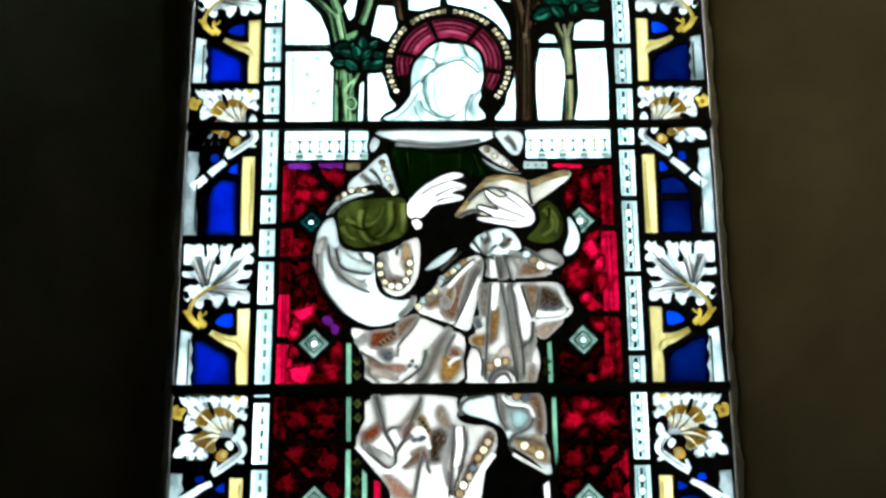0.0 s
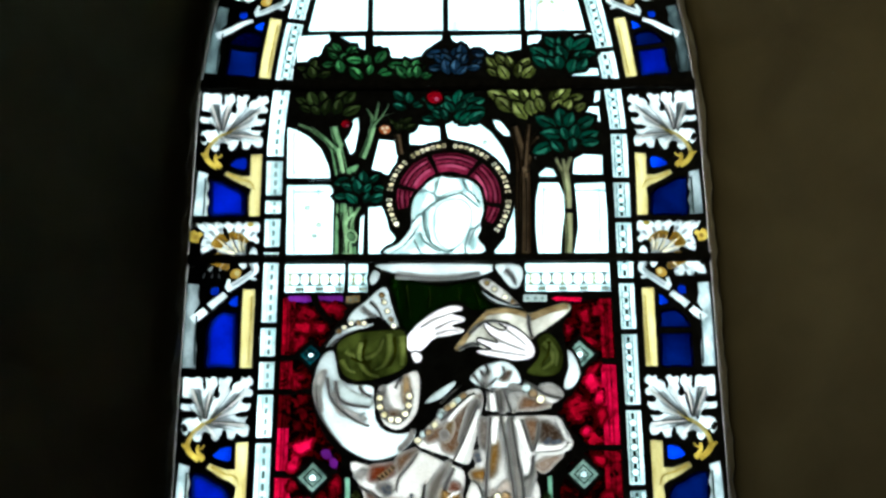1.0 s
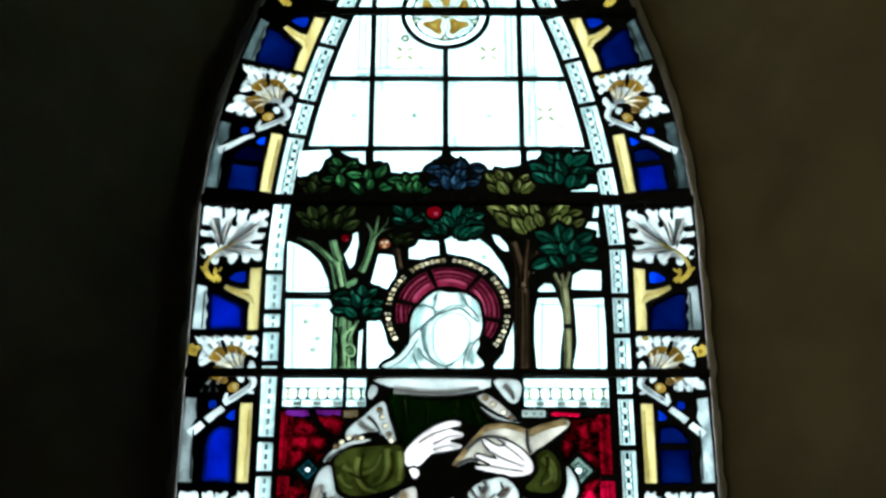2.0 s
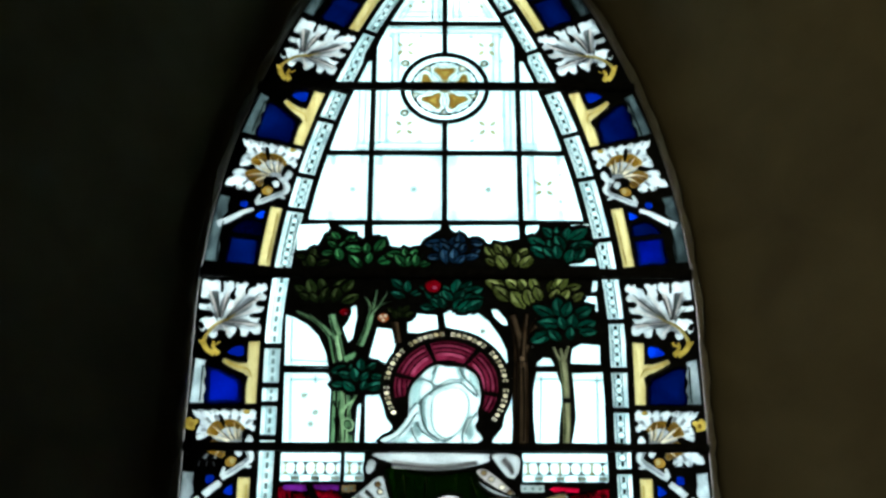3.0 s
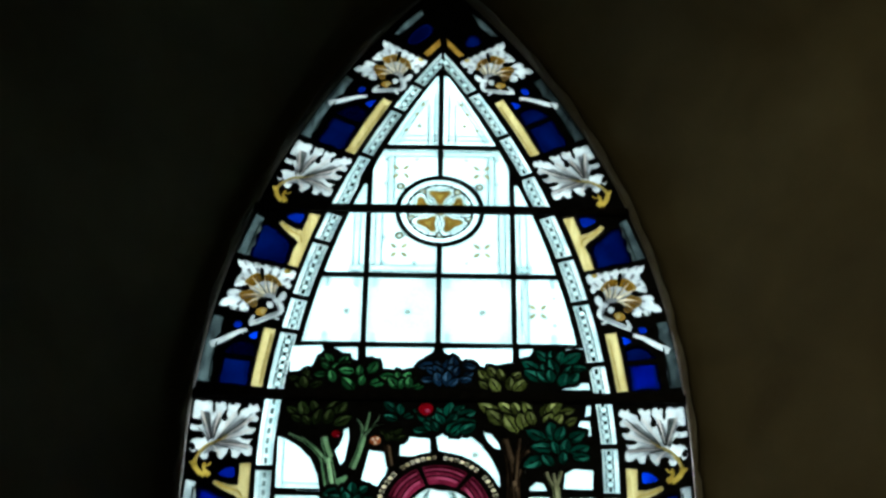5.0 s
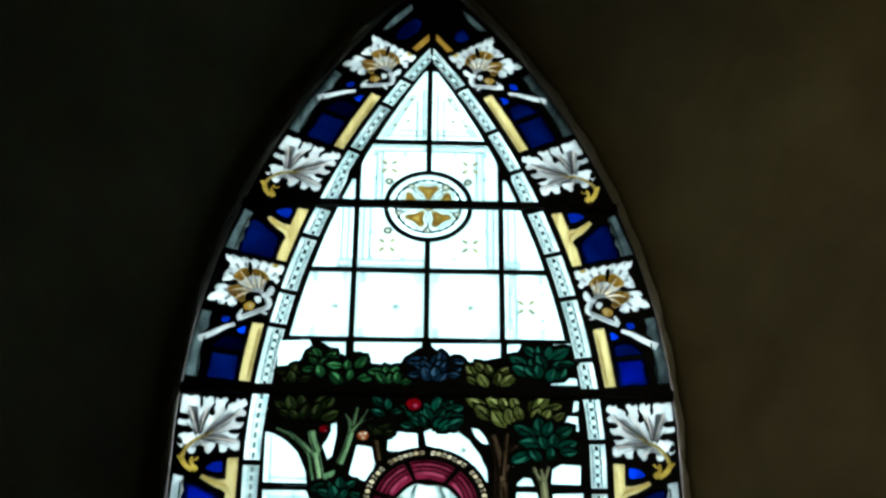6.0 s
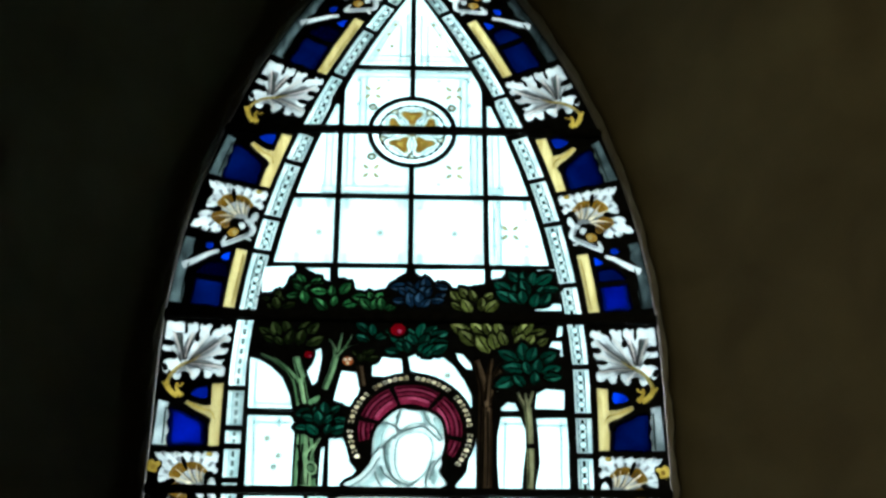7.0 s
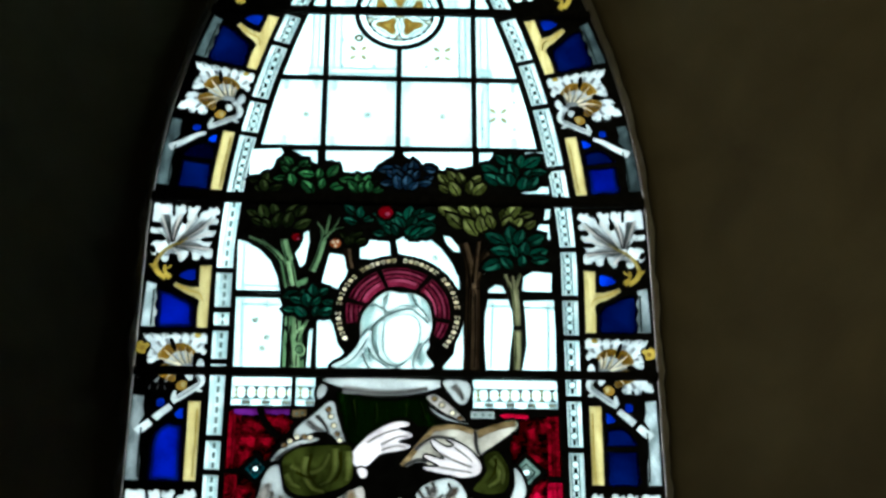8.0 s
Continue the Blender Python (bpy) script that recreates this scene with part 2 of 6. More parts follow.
def band(side, a, s):
    """The place a centimetres outward across the border (0 to 8.83) at s centimetres along it."""
    lean = 0.24 * min(1, max(0, (s + 5) / 20)) if side > 0 else 0.0
    if s <= 13.1:
        return side * (22.37 + a) + lean, s
    ph = (s - 13.1) / 122.77
    bx, bz, nx, nz = -100.4 + 122.77 * math.cos(ph), 13.1 + 122.77 * math.sin(ph), math.cos(ph), math.sin(ph)
    w = 6.0
    while not glass_out(bx + nx * w, bz + nz * w) and w < 14:
        w += 0.02
    k = a / 8.83 * w if a > 0 else a
    return side * (bx + nx * k) + lean, bz + nz * k


def smooth(pts, closed=True, steps=4):
    n, out = len(pts), []
    for i in range(n if closed else n - 1):
        if closed:
            p = [pts[(i + k - 1) % n] for k in range(4)]
        else:
            p = [pts[min(max(i + k - 1, 0), n - 1)] for k in range(4)]
        for j in range(steps):
            t = j / steps
            out.append(tuple(0.5 * (2 * b + (c - a) * t + (2 * a - 5 * b + 4 * c - d) * t * t + (3 * b - a - 3 * c + d) * t ** 3) for a, b, c, d in zip(*p)))
    return out if closed else out + [pts[-1]]


def ribbon(pts, w0, w1=None, steps=5):
    """A stroke along a smooth line, w0 wide at its start and w1 at its end."""
    w1 = w0 if w1 is None else w1
    c = smooth(pts, False, steps) if len(pts) > 2 else list(pts)
    left, right = [], []
    for i, (x, z) in enumerate(c):
        (xa, za), (xb, zb) = c[max(i - 1, 0)], c[min(i + 1, len(c) - 1)]
        d = math.hypot(xb - xa, zb - za) or 1
        w = (w0 + (w1 - w0) * i / (len(c) - 1)) / 2
        left.append((x - (zb - za) / d * w, z + (xb - xa) / d * w)), right.append((x + (zb - za) / d * w, z - (xb - xa) / d * w))
    return left + right[::-1]


def oval(cx, cz, rx, rz=None, turn=0.0, n=14):
    rz, c, s = rx if rz is None else rz, math.cos(radians(turn)), math.sin(radians(turn))
    return [(cx + rx * math.cos(6.2832 * i / n) * c - rz * math.sin(6.2832 * i / n) * s, cz + rx * math.cos(6.2832 * i / n) * s + rz * math.sin(6.2832 * i / n) * c) for i in range(n)]


def arc_piece(cx, cz, r0, r1, a0, a1, n=10):
    at = lambda r, a: (cx + r * math.cos(radians(a)), cz + r * math.sin(radians(a)))
    return [at(r1, a0 + (a1 - a0) * i / n) for i in range(n + 1)] + [at(r0, a1 + (a0 - a1) * i / n) for i in range(n + 1)]


def leaf_shape(x, z, length, width, turn):
    c, s = math.cos(radians(turn)), math.sin(radians(turn))
    return [(x + (u * c - v * s) * length, z + (u * s + v * c) * length) for u, v in
            ((0, 0), (0.25, width * 0.42), (0.55, width * 0.5), (0.82, width * 0.3), (1, 0), (0.82, -width * 0.3), (0.55, -width * 0.5), (0.25, -width * 0.42))]


def swell(pts, d):
    """The outline pushed out by d."""
    n, out = len(pts), []
    area = sum(pts[i - 1][0] * pts[i][1] - pts[i][0] * pts[i - 1][1] for i in range(n))
    d = d if area > 0 else -d
    for i in range(n):
        (xa, za), (xb, zb) = pts[i - 1], pts[(i + 1) % n]
        r = math.hypot(xb - xa, zb - za) or 1
        out.append((pts[i][0] + (zb - za) / r * d, pts[i][1] - (xb - xa) / r * d))
    return out


# every piece of the window, laid one over another as a glazier's cartoon; "lead" marks came and black ground
LAYERS = []


def lay(name, key, pts, under=None, label=""):
    LAYERS.append((name, key, pts, under, label))
    return len(LAYERS) - 1


def curvy(name, key, pts, under=None, label=""):
    return lay(name, key, smooth(pts), under, label)


def line(key, pts, w0, w1=None, under=None, name="painted_line"):
    return lay(name, key, ribbon(pts, w0, w1), under)


def soft_line(pts, w0, w1, under=None, tones=("veil", "wash", "shade"), name="painted_fold"):
    """A brushed shadow: three strokes, one in the other, from pale to dark."""
    for tone, k in zip(tones, (2.2, 1.15, 0.4)):
        if tone:
            line(tone, pts, w0 * k, w1 * k, under, name)


# border units: each is drawn once along the border and repeated up both sides
def on(side, s0, pts, k=1.0):
    return [band(side, a, s0 + d * k) for a, d in pts]


def matted(tone, pts, label=""):
    """Blue glass with brown matting brushed in round its rim."""
    ring = smooth(pts)
    p = lay("blue_pane", "blue_matt", ring, None, label)
    lay("blue_light", "blue", swell(ring, -0.3), p)
    lay("blue_light", tone, swell(ring, -0.62), p)


def acanthus(side, s0, k=1.0):
    g = lambda pts: on(side, s0, pts, k)
    top = curvy("leaf_pane", "leaf", g([(0.39, -0.64), (0.82, -0.05), (1.24, -0.34), (1.69, -0.11), (1.84, -0.65), (2.32, -0.82), (2.78, -1.13), (2.83, -0.30), (3.34, -0.12), (3.70, -0.45), (4.28, -0.27), (4.40, -1.14), (4.58, -0.32), (5.10, -0.08), (5.41, -0.42), (5.82, -0.23), (6.07, -1.15), (6.29, -0.33), (6.86, -0.10), (7.40, -0.29), (8.39, -0.15), (8.47, -1.29), (8.38, -2.69)] + [(7.67, -2.97), (8.43, -3.30), (8.46, -4.21), (7.39, -4.55), (7.57, -5.20), (8.20, -5.58), (8.30, -6.76), (7.69, -7.38), (7.34, -6.82), (6.88, -7.88), (6.15, -8.15), (5.63, -7.13), (4.95, -7.59), (4.35, -8.13), (3.87, -7.58), (3.38, -6.89), (3.08, -7.67), (2.34, -7.85), (1.94, -7.11), (1.35, -7.56), (0.67, -7.42), (0.64, -6.31), (1.06, -5.72), (0.70, -5.02)] + [(1.48, -5.02), (0.74, -4.32), (0.50, -3.76), (0.70, -3.30), (1.36, -3.21), (0.47, -2.64), (0.37, -1.98), (0.83, -1.52), (0.37, -1.11)]),
                label="silvery white acanthus leaf with yellow midrib")
    for lobe in ([(1.75, -2.41), (2.56, -2.33), (3.38, -3.36), (4.30, -4.53), (5.12, -5.42), (4.37, -5.18), (3.21, -4.52), (2.16, -3.70)], [(2.06, -5.72), (2.95, -5.27), (4.25, -5.41), (5.32, -5.75), (4.21, -6.11), (2.90, -6.19)], [(4.86, -2.44), (5.48, -2.16), (5.94, -3.38), (5.74, -5.24), (5.37, -4.77), (5.05, -3.61)], [(6.39, -1.70), (7.42, -1.94), (7.26, -3.15), (6.50, -4.13), (6.17, -5.38), (5.84, -5.05), (6.07, -3.38)], [(3.90, -6.29), (5.30, -5.98), (6.09, -6.63), (6.57, -7.37), (5.89, -7.13), (5.04, -6.71)]):
        curvy("leaf_shadow", "leaf_grey", g(lobe), top)
    for lobe in ([(2.21, -2.77), (3.15, -3.55), (4.54, -4.95), (3.68, -4.62), (2.64, -3.71)], [(2.66, -5.77), (4.24, -5.65), (5.10, -5.79), (3.91, -5.97)], [(5.11, -2.62), (5.53, -3.61), (5.62, -5.05), (5.36, -4.35)], [(6.71, -2.17), (7.00, -2.45), (6.38, -3.94), (6.11, -4.78), (6.29, -3.38)]):
        curvy("leaf_shadow", "hood_ink", g(lobe), top)
    for notch in ([(4.23, -1.07), (4.72, -1.73), (4.86, -2.44), (4.40, -2.81), (4.11, -2.38), (4.32, -1.77)], [(8.55, -2.84), (7.59, -2.83), (7.17, -3.15), (7.46, -3.53), (8.51, -3.40)], [(8.57, -4.47), (7.27, -4.41), (6.59, -4.83), (6.83, -5.25), (7.53, -5.20), (7.81, -4.84)], [(0.46, -2.78), (1.21, -2.74), (1.58, -3.21), (1.17, -3.49), (0.65, -3.39)], [(0.55, -4.51), (1.64, -4.56), (2.23, -4.89), (1.69, -5.16), (0.66, -5.02)],
                  [(4.86, -7.59), (5.02, -7.13), (5.63, -6.99), (5.96, -7.36), (5.57, -8.14)], [(2.64, -0.54), (2.69, -1.25), (2.83, -1.91), (3.07, -1.44), (2.93, -0.87)], [(5.89, -0.56), (5.75, -1.36), (5.94, -1.83), (6.15, -1.27), (6.10, -0.70)], [(3.04, -7.57), (3.17, -6.89), (3.52, -6.70), (3.63, -7.12), (3.35, -7.58)], [(7.57, -6.64), (8.00, -5.95), (8.33, -6.27), (8.07, -6.87)]):
        curvy("notch", "lead", g(notch))
    for rib in ([(1.19, -1.47), (2.84, -3.36), (4.29, -4.76), (5.24, -5.61)], [(1.78, -2.60), (3.25, -3.87), (4.91, -5.28)], [(0.96, -5.90), (2.93, -5.73), (5.10, -5.74)], [(5.04, -2.20), (5.39, -3.84), (5.60, -5.38)], [(6.65, -1.65), (6.10, -3.61), (5.77, -5.38)], [(3.23, -6.61), (4.42, -6.20), (5.52, -5.93)], [(7.61, -3.86), (6.68, -4.78), (6.10, -5.70)]):
        line("shade", g(rib), 0.09, 0.16, top, "leaf_rib")
    for rib in ([(1.41, -2.18), (3.04, -3.73), (4.70, -5.14)], [(2.25, -2.00), (3.57, -3.60), (4.96, -5.19)], [(2.83, -1.81), (3.92, -3.60), (5.13, -5.28)], [(4.71, -1.87), (5.14, -3.61), (5.48, -5.24)], [(5.42, -1.74), (5.66, -3.61), (5.74, -5.19)], [(7.14, -1.56), (6.46, -3.38), (5.96, -5.24)], [(7.80, -2.22), (6.72, -4.08), (6.07, -5.47)], [(1.25, -4.51), (3.18, -5.04), (5.11, -5.65)], [(1.14, -6.59), (3.13, -6.05), (5.22, -5.84)], [(2.00, -6.83), (3.76, -6.29), (5.44, -5.93)]):
        line("leaf_dusk", g(rib), 0.05, 0.13, top, "leaf_rib")
    for rib in ([(0.94, -1.94), (2.57, -3.50), (4.40, -5.04)], [(3.29, -1.49), (4.15, -3.37), (5.22, -5.23)], [(5.08, -1.50), (5.46, -3.38), (5.62, -5.05)], [(7.49, -1.56), (6.58, -3.62), (6.00, -5.19)], [(1.15, -3.81), (2.99, -4.62), (4.81, -5.46)], [(1.03, -6.22), (3.13, -5.92), (5.10, -5.79)], [(4.39, -7.54), (5.05, -6.62), (5.69, -6.12)]):
        line("robe_light", g(rib), 0.36, 0.08, top, "pale_rib")
    line("vein", g([(5.11, -5.56), (6.16, -6.21), (7.01, -7.14), (7.39, -8.06), (7.52, -8.80), (6.94, -9.66), (6.04, -10.34)]), 0.4, 0.8, None, "midrib")
    line("yellow", g([(5.32, -5.70), (6.28, -6.40), (7.04, -7.37), (7.38, -8.25)]), 0.16, 0.22, None, "midrib")
    line("vein", g([(5.24, -5.65), (4.69, -5.37), (3.86, -4.62)]), 0.3, 0.1, top, "midrib")
    line("vein", g([(5.99, -10.38), (5.67, -10.06), (6.04, -9.66), (6.33, -9.16), (6.24, -8.42)]), 0.62, 0.4, None, "stem_pane")
    line("vein", g([(6.16, -8.97), (5.78, -8.88), (5.50, -8.46)]), 0.42, 0.34, None, "stem_pane")
    line("vein", g([(7.46, -8.98), (7.83, -8.66), (8.19, -8.34)]), 0.6, 0.3, None, "stem_pane")


def fan(side, s0, k=1.0):
    g = lambda pts: on(side, s0, pts, k)
    body = curvy("leaf_pane", "leaf", g([(0.44, -0.77), (0.43, -0.20), (0.92, 0.24), (1.38, 0.06), (2.11, 0.23), (2.47, -0.08), (3.17, 0.23), (3.53, -0.09), (4.48, 0.22), (4.80, -0.09), (5.63, 0.21), (6.16, -0.06), (7.28, 0.20), (7.61, -0.07), (8.17, 0.06), (7.68, -0.91), (7.15, -1.25), (7.15, -1.87), (7.37, -2.48), (7.45, -3.18), (7.27, -3.96)] + [(6.42, -4.04), (7.25, -4.26), (7.82, -4.53), (7.95, -5.18), (7.72, -5.48), (8.27, -5.96), (8.42, -6.90), (7.54, -6.98), (7.09, -6.68), (6.90, -7.15), (6.30, -7.28), (5.96, -6.76), (5.68, -7.19), (5.09, -7.27), (4.61, -6.88), (4.73, -6.32), (4.22, -6.49), (3.81, -6.31), (3.67, -5.71), (3.92, -5.15), (3.47, -4.80), (2.85, -4.62), (2.30, -4.71)] + [(1.86, -5.09), (1.66, -4.88), (1.92, -4.01), (1.89, -3.05), (1.45, -2.53), (0.84, -2.83), (0.51, -2.70), (0.41, -2.17), (0.78, -1.61), (0.46, -1.21)]),
                 label="white fan-shaped leaf with golden stain")
    for pts in ([(1.63, -2.40), (2.34, -1.62), (3.22, -1.18), (4.18, -1.28), (4.10, -2.07), (4.46, -1.59), (5.20, -1.33), (5.91, -2.08), (6.24, -2.95), (5.74, -3.43), (5.15, -3.51), (4.76, -2.94), (4.00, -2.33), (3.07, -2.23), (2.34, -2.40), (1.94, -2.75)], [(5.21, -3.90), (5.70, -4.12), (6.43, -4.65), (6.13, -5.38), (5.04, -6.02), (4.14, -6.40), (3.79, -5.93), (3.95, -5.24), (4.33, -4.50), (4.78, -4.03)]):
        curvy("gold_stain", "gold_pale", g(pts), body)
        cx, cz = sum(p[0] for p in pts) / len(pts), sum(p[1] for p in pts) / len(pts)
        curvy("gold_stain", "gold", g([(cx + (a - cx) * 0.8, cz + (d - cz) * 0.8) for a, d in pts]), body)
    for pts in ([(2.12, -4.23), (2.40, -2.93), (2.11, -2.05)], [(2.29, -4.23), (2.82, -2.93), (3.02, -1.62)], [(2.49, -4.28), (3.44, -3.15), (4.02, -1.85)], [(2.66, -4.32), (4.37, -3.07), (5.53, -2.07)], [(2.74, -4.41), (4.55, -3.64), (6.18, -3.17)], [(2.73, -4.49), (4.71, -4.51), (6.15, -5.04)], [(2.68, -4.62), (4.25, -5.11), (5.04, -5.98)]):
        line("bead", g(pts), 0.42, 0.08, body, "pale_rib")
    for pts in ([(2.10, -4.49), (2.56, -3.15), (2.63, -1.84)], [(2.31, -4.49), (3.23, -3.15), (3.66, -1.62)], [(2.48, -4.54), (3.94, -3.29), (5.08, -1.85)], [(2.65, -4.58), (4.95, -3.94), (6.46, -3.48)], [(2.64, -4.71), (4.48, -4.77), (6.16, -5.55)], [(2.47, -4.75), (3.95, -5.32), (4.44, -6.28)], [(1.89, -4.49), (2.12, -3.45), (1.78, -2.66)]):
        line("leaf_dusk", g(pts), 0.22, 0.07, body, "leaf_rib")
    for pts in ([(1.39, 0.28), (1.44, -0.25)], [(2.49, 0.23), (2.54, -0.43)], [(3.55, 0.22), (3.47, -0.44)], [(5.59, 0.25), (5.38, -0.32)], [(6.18, 0.16), (5.84, -0.54)], [(7.32, 0.11), (6.85, -0.55)], [(0.25, -1.21), (0.79, -1.34)], [(0.25, -2.08), (0.81, -1.87)], [(4.91, -7.40), (5.17, -6.71)], [(5.92, -7.40), (5.80, -6.63)], [(6.88, -7.41), (6.68, -6.55)], [(8.40, -5.91), (7.79, -5.65)], [(7.95, -5.18), (7.40, -5.13)], [(7.45, -3.18), (6.90, -3.09)], [(7.15, -1.91), (6.63, -2.08)]):
        line("leaf_dusk", g(pts), 0.2, 0.06, body, "leaf_nick")
    for pts in ([(2.39, -0.74), (2.57, -1.40)], [(3.59, -0.61), (3.60, -1.19)], [(5.41, -0.63), (5.04, -1.20)], [(6.45, -0.99), (5.85, -1.68)], [(6.86, -2.52), (6.30, -2.69)], [(6.77, -5.13), (6.32, -4.99)], [(6.27, -6.42), (5.81, -5.72)], [(5.02, -6.41), (4.87, -6.06)], [(1.10, -1.17), (1.57, -1.83)]):
        line("leaf_grey", g(pts), 0.5, 0.3, body, "leaf_shadow")
    curvy("leaf_shadow", "leaf_grey", g([(1.91, -4.10), (2.64, -3.84), (3.51, -4.20), (3.23, -4.63), (2.30, -4.66), (1.87, -4.96)]), body)
    for pts in ([(4.08, -2.28), (4.28, -1.15), (4.65, -0.58), (4.94, -0.62), (4.82, -1.24), (4.49, -1.89)], [(5.35, -3.73), (5.87, -3.43), (6.44, -3.78), (7.14, -4.05), (6.49, -4.30), (5.78, -4.17)], [(0.79, -2.96), (1.20, -2.48), (1.78, -2.62), (1.96, -3.27), (1.82, -4.27), (1.46, -4.79), (1.59, -3.84), (1.34, -3.05)], [(1.31, -5.95), (1.64, -5.31), (2.38, -4.79), (3.23, -4.71), (3.83, -5.15), (3.74, -5.97), (3.19, -6.14), (2.73, -6.87), (2.05, -6.95), (1.58, -6.43)], [(7.40, -3.96), (8.24, -3.92), (8.60, -4.27), (8.55, -5.01), (8.04, -5.05), (7.86, -4.53)]):
        curvy("notch", "lead", g(pts))
    line("leaf", g([(1.93, -4.62), (1.27, -5.13), (0.76, -5.99), (0.94, -6.64), (2.02, -7.46), (3.19, -8.32), (4.08, -8.84)]), 0.85, 0.95, None, "stem_pane")
    line("leaf_grey", g([(1.57, -5.09), (1.01, -5.99), (1.15, -6.64), (2.15, -7.46), (3.43, -8.41)]), 0.2, 0.2, None, "stem_shadow")
    line("leaf", g([(1.58, -7.12), (0.98, -7.41), (0.56, -7.50)]), 0.6, 0.4, None, "stem_pane")
    line("leaf", g([(4.00, -8.71), (3.88, -7.99), (3.74, -7.43)]), 0.6, 0.4, None, "stem_pane")
    curvy("bud_pane", "leaf", g([(0.57, -4.09), (0.77, -3.44), (1.16, -3.22), (1.51, -3.83), (1.51, -4.53), (1.15, -5.05), (0.75, -4.65)]))
    curvy("bud_pane", "leaf", g([(1.79, -5.57), (2.16, -5.05), (2.69, -5.23), (2.67, -5.70), (2.18, -6.22), (1.85, -6.00)]))
    curvy("bud_pane", "gold_pale", g([(2.38, -6.35), (2.86, -6.05), (3.39, -6.18), (3.74, -6.66), (3.62, -7.30), (3.03, -7.51), (2.50, -7.25)]), None, "golden bud")
    curvy("bud_pane", "yellow", g([(2.63, -6.44), (3.05, -6.31), (3.19, -6.78), (2.76, -7.08)]))
    if s0 < 10:
        curvy("bud_pane", "vein", g([(7.21, -1.60), (7.54, -1.08), (7.99, -1.26), (8.32, -0.87), (8.89, -1.22), (8.85, -2.32), (8.33, -2.62), (7.69, -2.70), (7.64, -2.13)]), None, "yellow quatrefoil bud")
        curvy("bud_pane", "gold_pale", g([(7.93, -1.65), (8.35, -1.61), (8.36, -2.09), (7.98, -2.13)]))
    curvy("bud_pane", "vein", g([(1.20, -0.07), (1.59, 0.15), (2.01, -0.03), (1.82, -0.43), (1.35, -0.38)]))


def blue_straight(side, s0, k=1.0, tone="blue"):
    """A blue ground with a straight straw-yellow stem."""
    g = lambda pts: on(side, s0, pts, k)
    t = lay("stem_pane", "yellow", g([(2.10, -0.09), (0.62, -0.10), (0.59, -5.00), (0.60, -10.24), (1.99, -10.23), (2.05, -4.99)]), None, "straw yellow stem")
    line("vein", g([(0.99, -0.98), (0.97, -5.36), (1.01, -9.81)]), 0.18, 0.12, t)
    matted("royal" if side < 0 and s0 < 30 else tone, g([(6.09, -10.20), (6.19, -7.85), (6.17, -5.47), (5.58, -3.73), (4.54, -2.86), (3.47, -2.94), (2.58, -3.31), (2.44, -5.35), (2.41, -7.87), (2.39, -10.23), (4.23, -10.29)]), "deep blue ground")
    if side > 0 or s0 > 30:
        matted("royal", g([(6.17, -5.32), (5.94, -4.45), (5.45, -3.58), (4.54, -2.93), (3.47, -2.94), (2.58, -3.31), (2.48, -4.33), (2.44, -5.35), (4.30, -5.41)]), "royal blue ground")
        line("lead", g([(6.43, -5.61), (4.42, -5.70), (2.30, -5.64)]), 0.7, 0.7)
    curvy("blue_pane", "azure", g([(3.71, -1.99), (3.27, -1.26), (2.67, -0.97), (2.65, -1.70), (2.62, -2.36), (3.22, -2.36)]))
    curvy("blue_pane", "azure", g([(5.84, -0.80), (5.81, 0.09), (5.08, 0.23), (4.85, -0.44), (5.16, -0.95)]))
    e = lay("edge_pane", "edge" if s0 < 30 else "edge_dim", g([(8.67, 0.70), (7.31, 0.54), (7.38, -0.93), (7.12, -2.04), (7.68, -3.13), (7.29, -4.23), (7.41, -6.04), (7.12, -7.84), (7.14, -10.20), (8.73, -10.19), (8.74, -4.58)]), None, "grey edge glass with scalloped inner side")
    if -10 < s0 < 0:
        line("leaf", g([(5.97, -2.41), (5.13, -1.61), (4.09, -0.74)]), 1.05, 0.9, None, "stem_pane")
        line("leaf", g([(7.90, -4.15), (7.06, -3.43), (6.35, -2.78)]), 1.2, 1.0, None, "stem_pane")
    else:
        line("leaf", g([(8.10, -4.20), (7.06, -3.43), (5.97, -2.41), (5.13, -1.61), (4.09, -0.94)]), 1.15, 0.7, None, "stem_pane")
    line("ink", g([(7.39, -3.50), (7.44, -6.76), (7.30, -9.77)]), 0.2, 0.2, e)


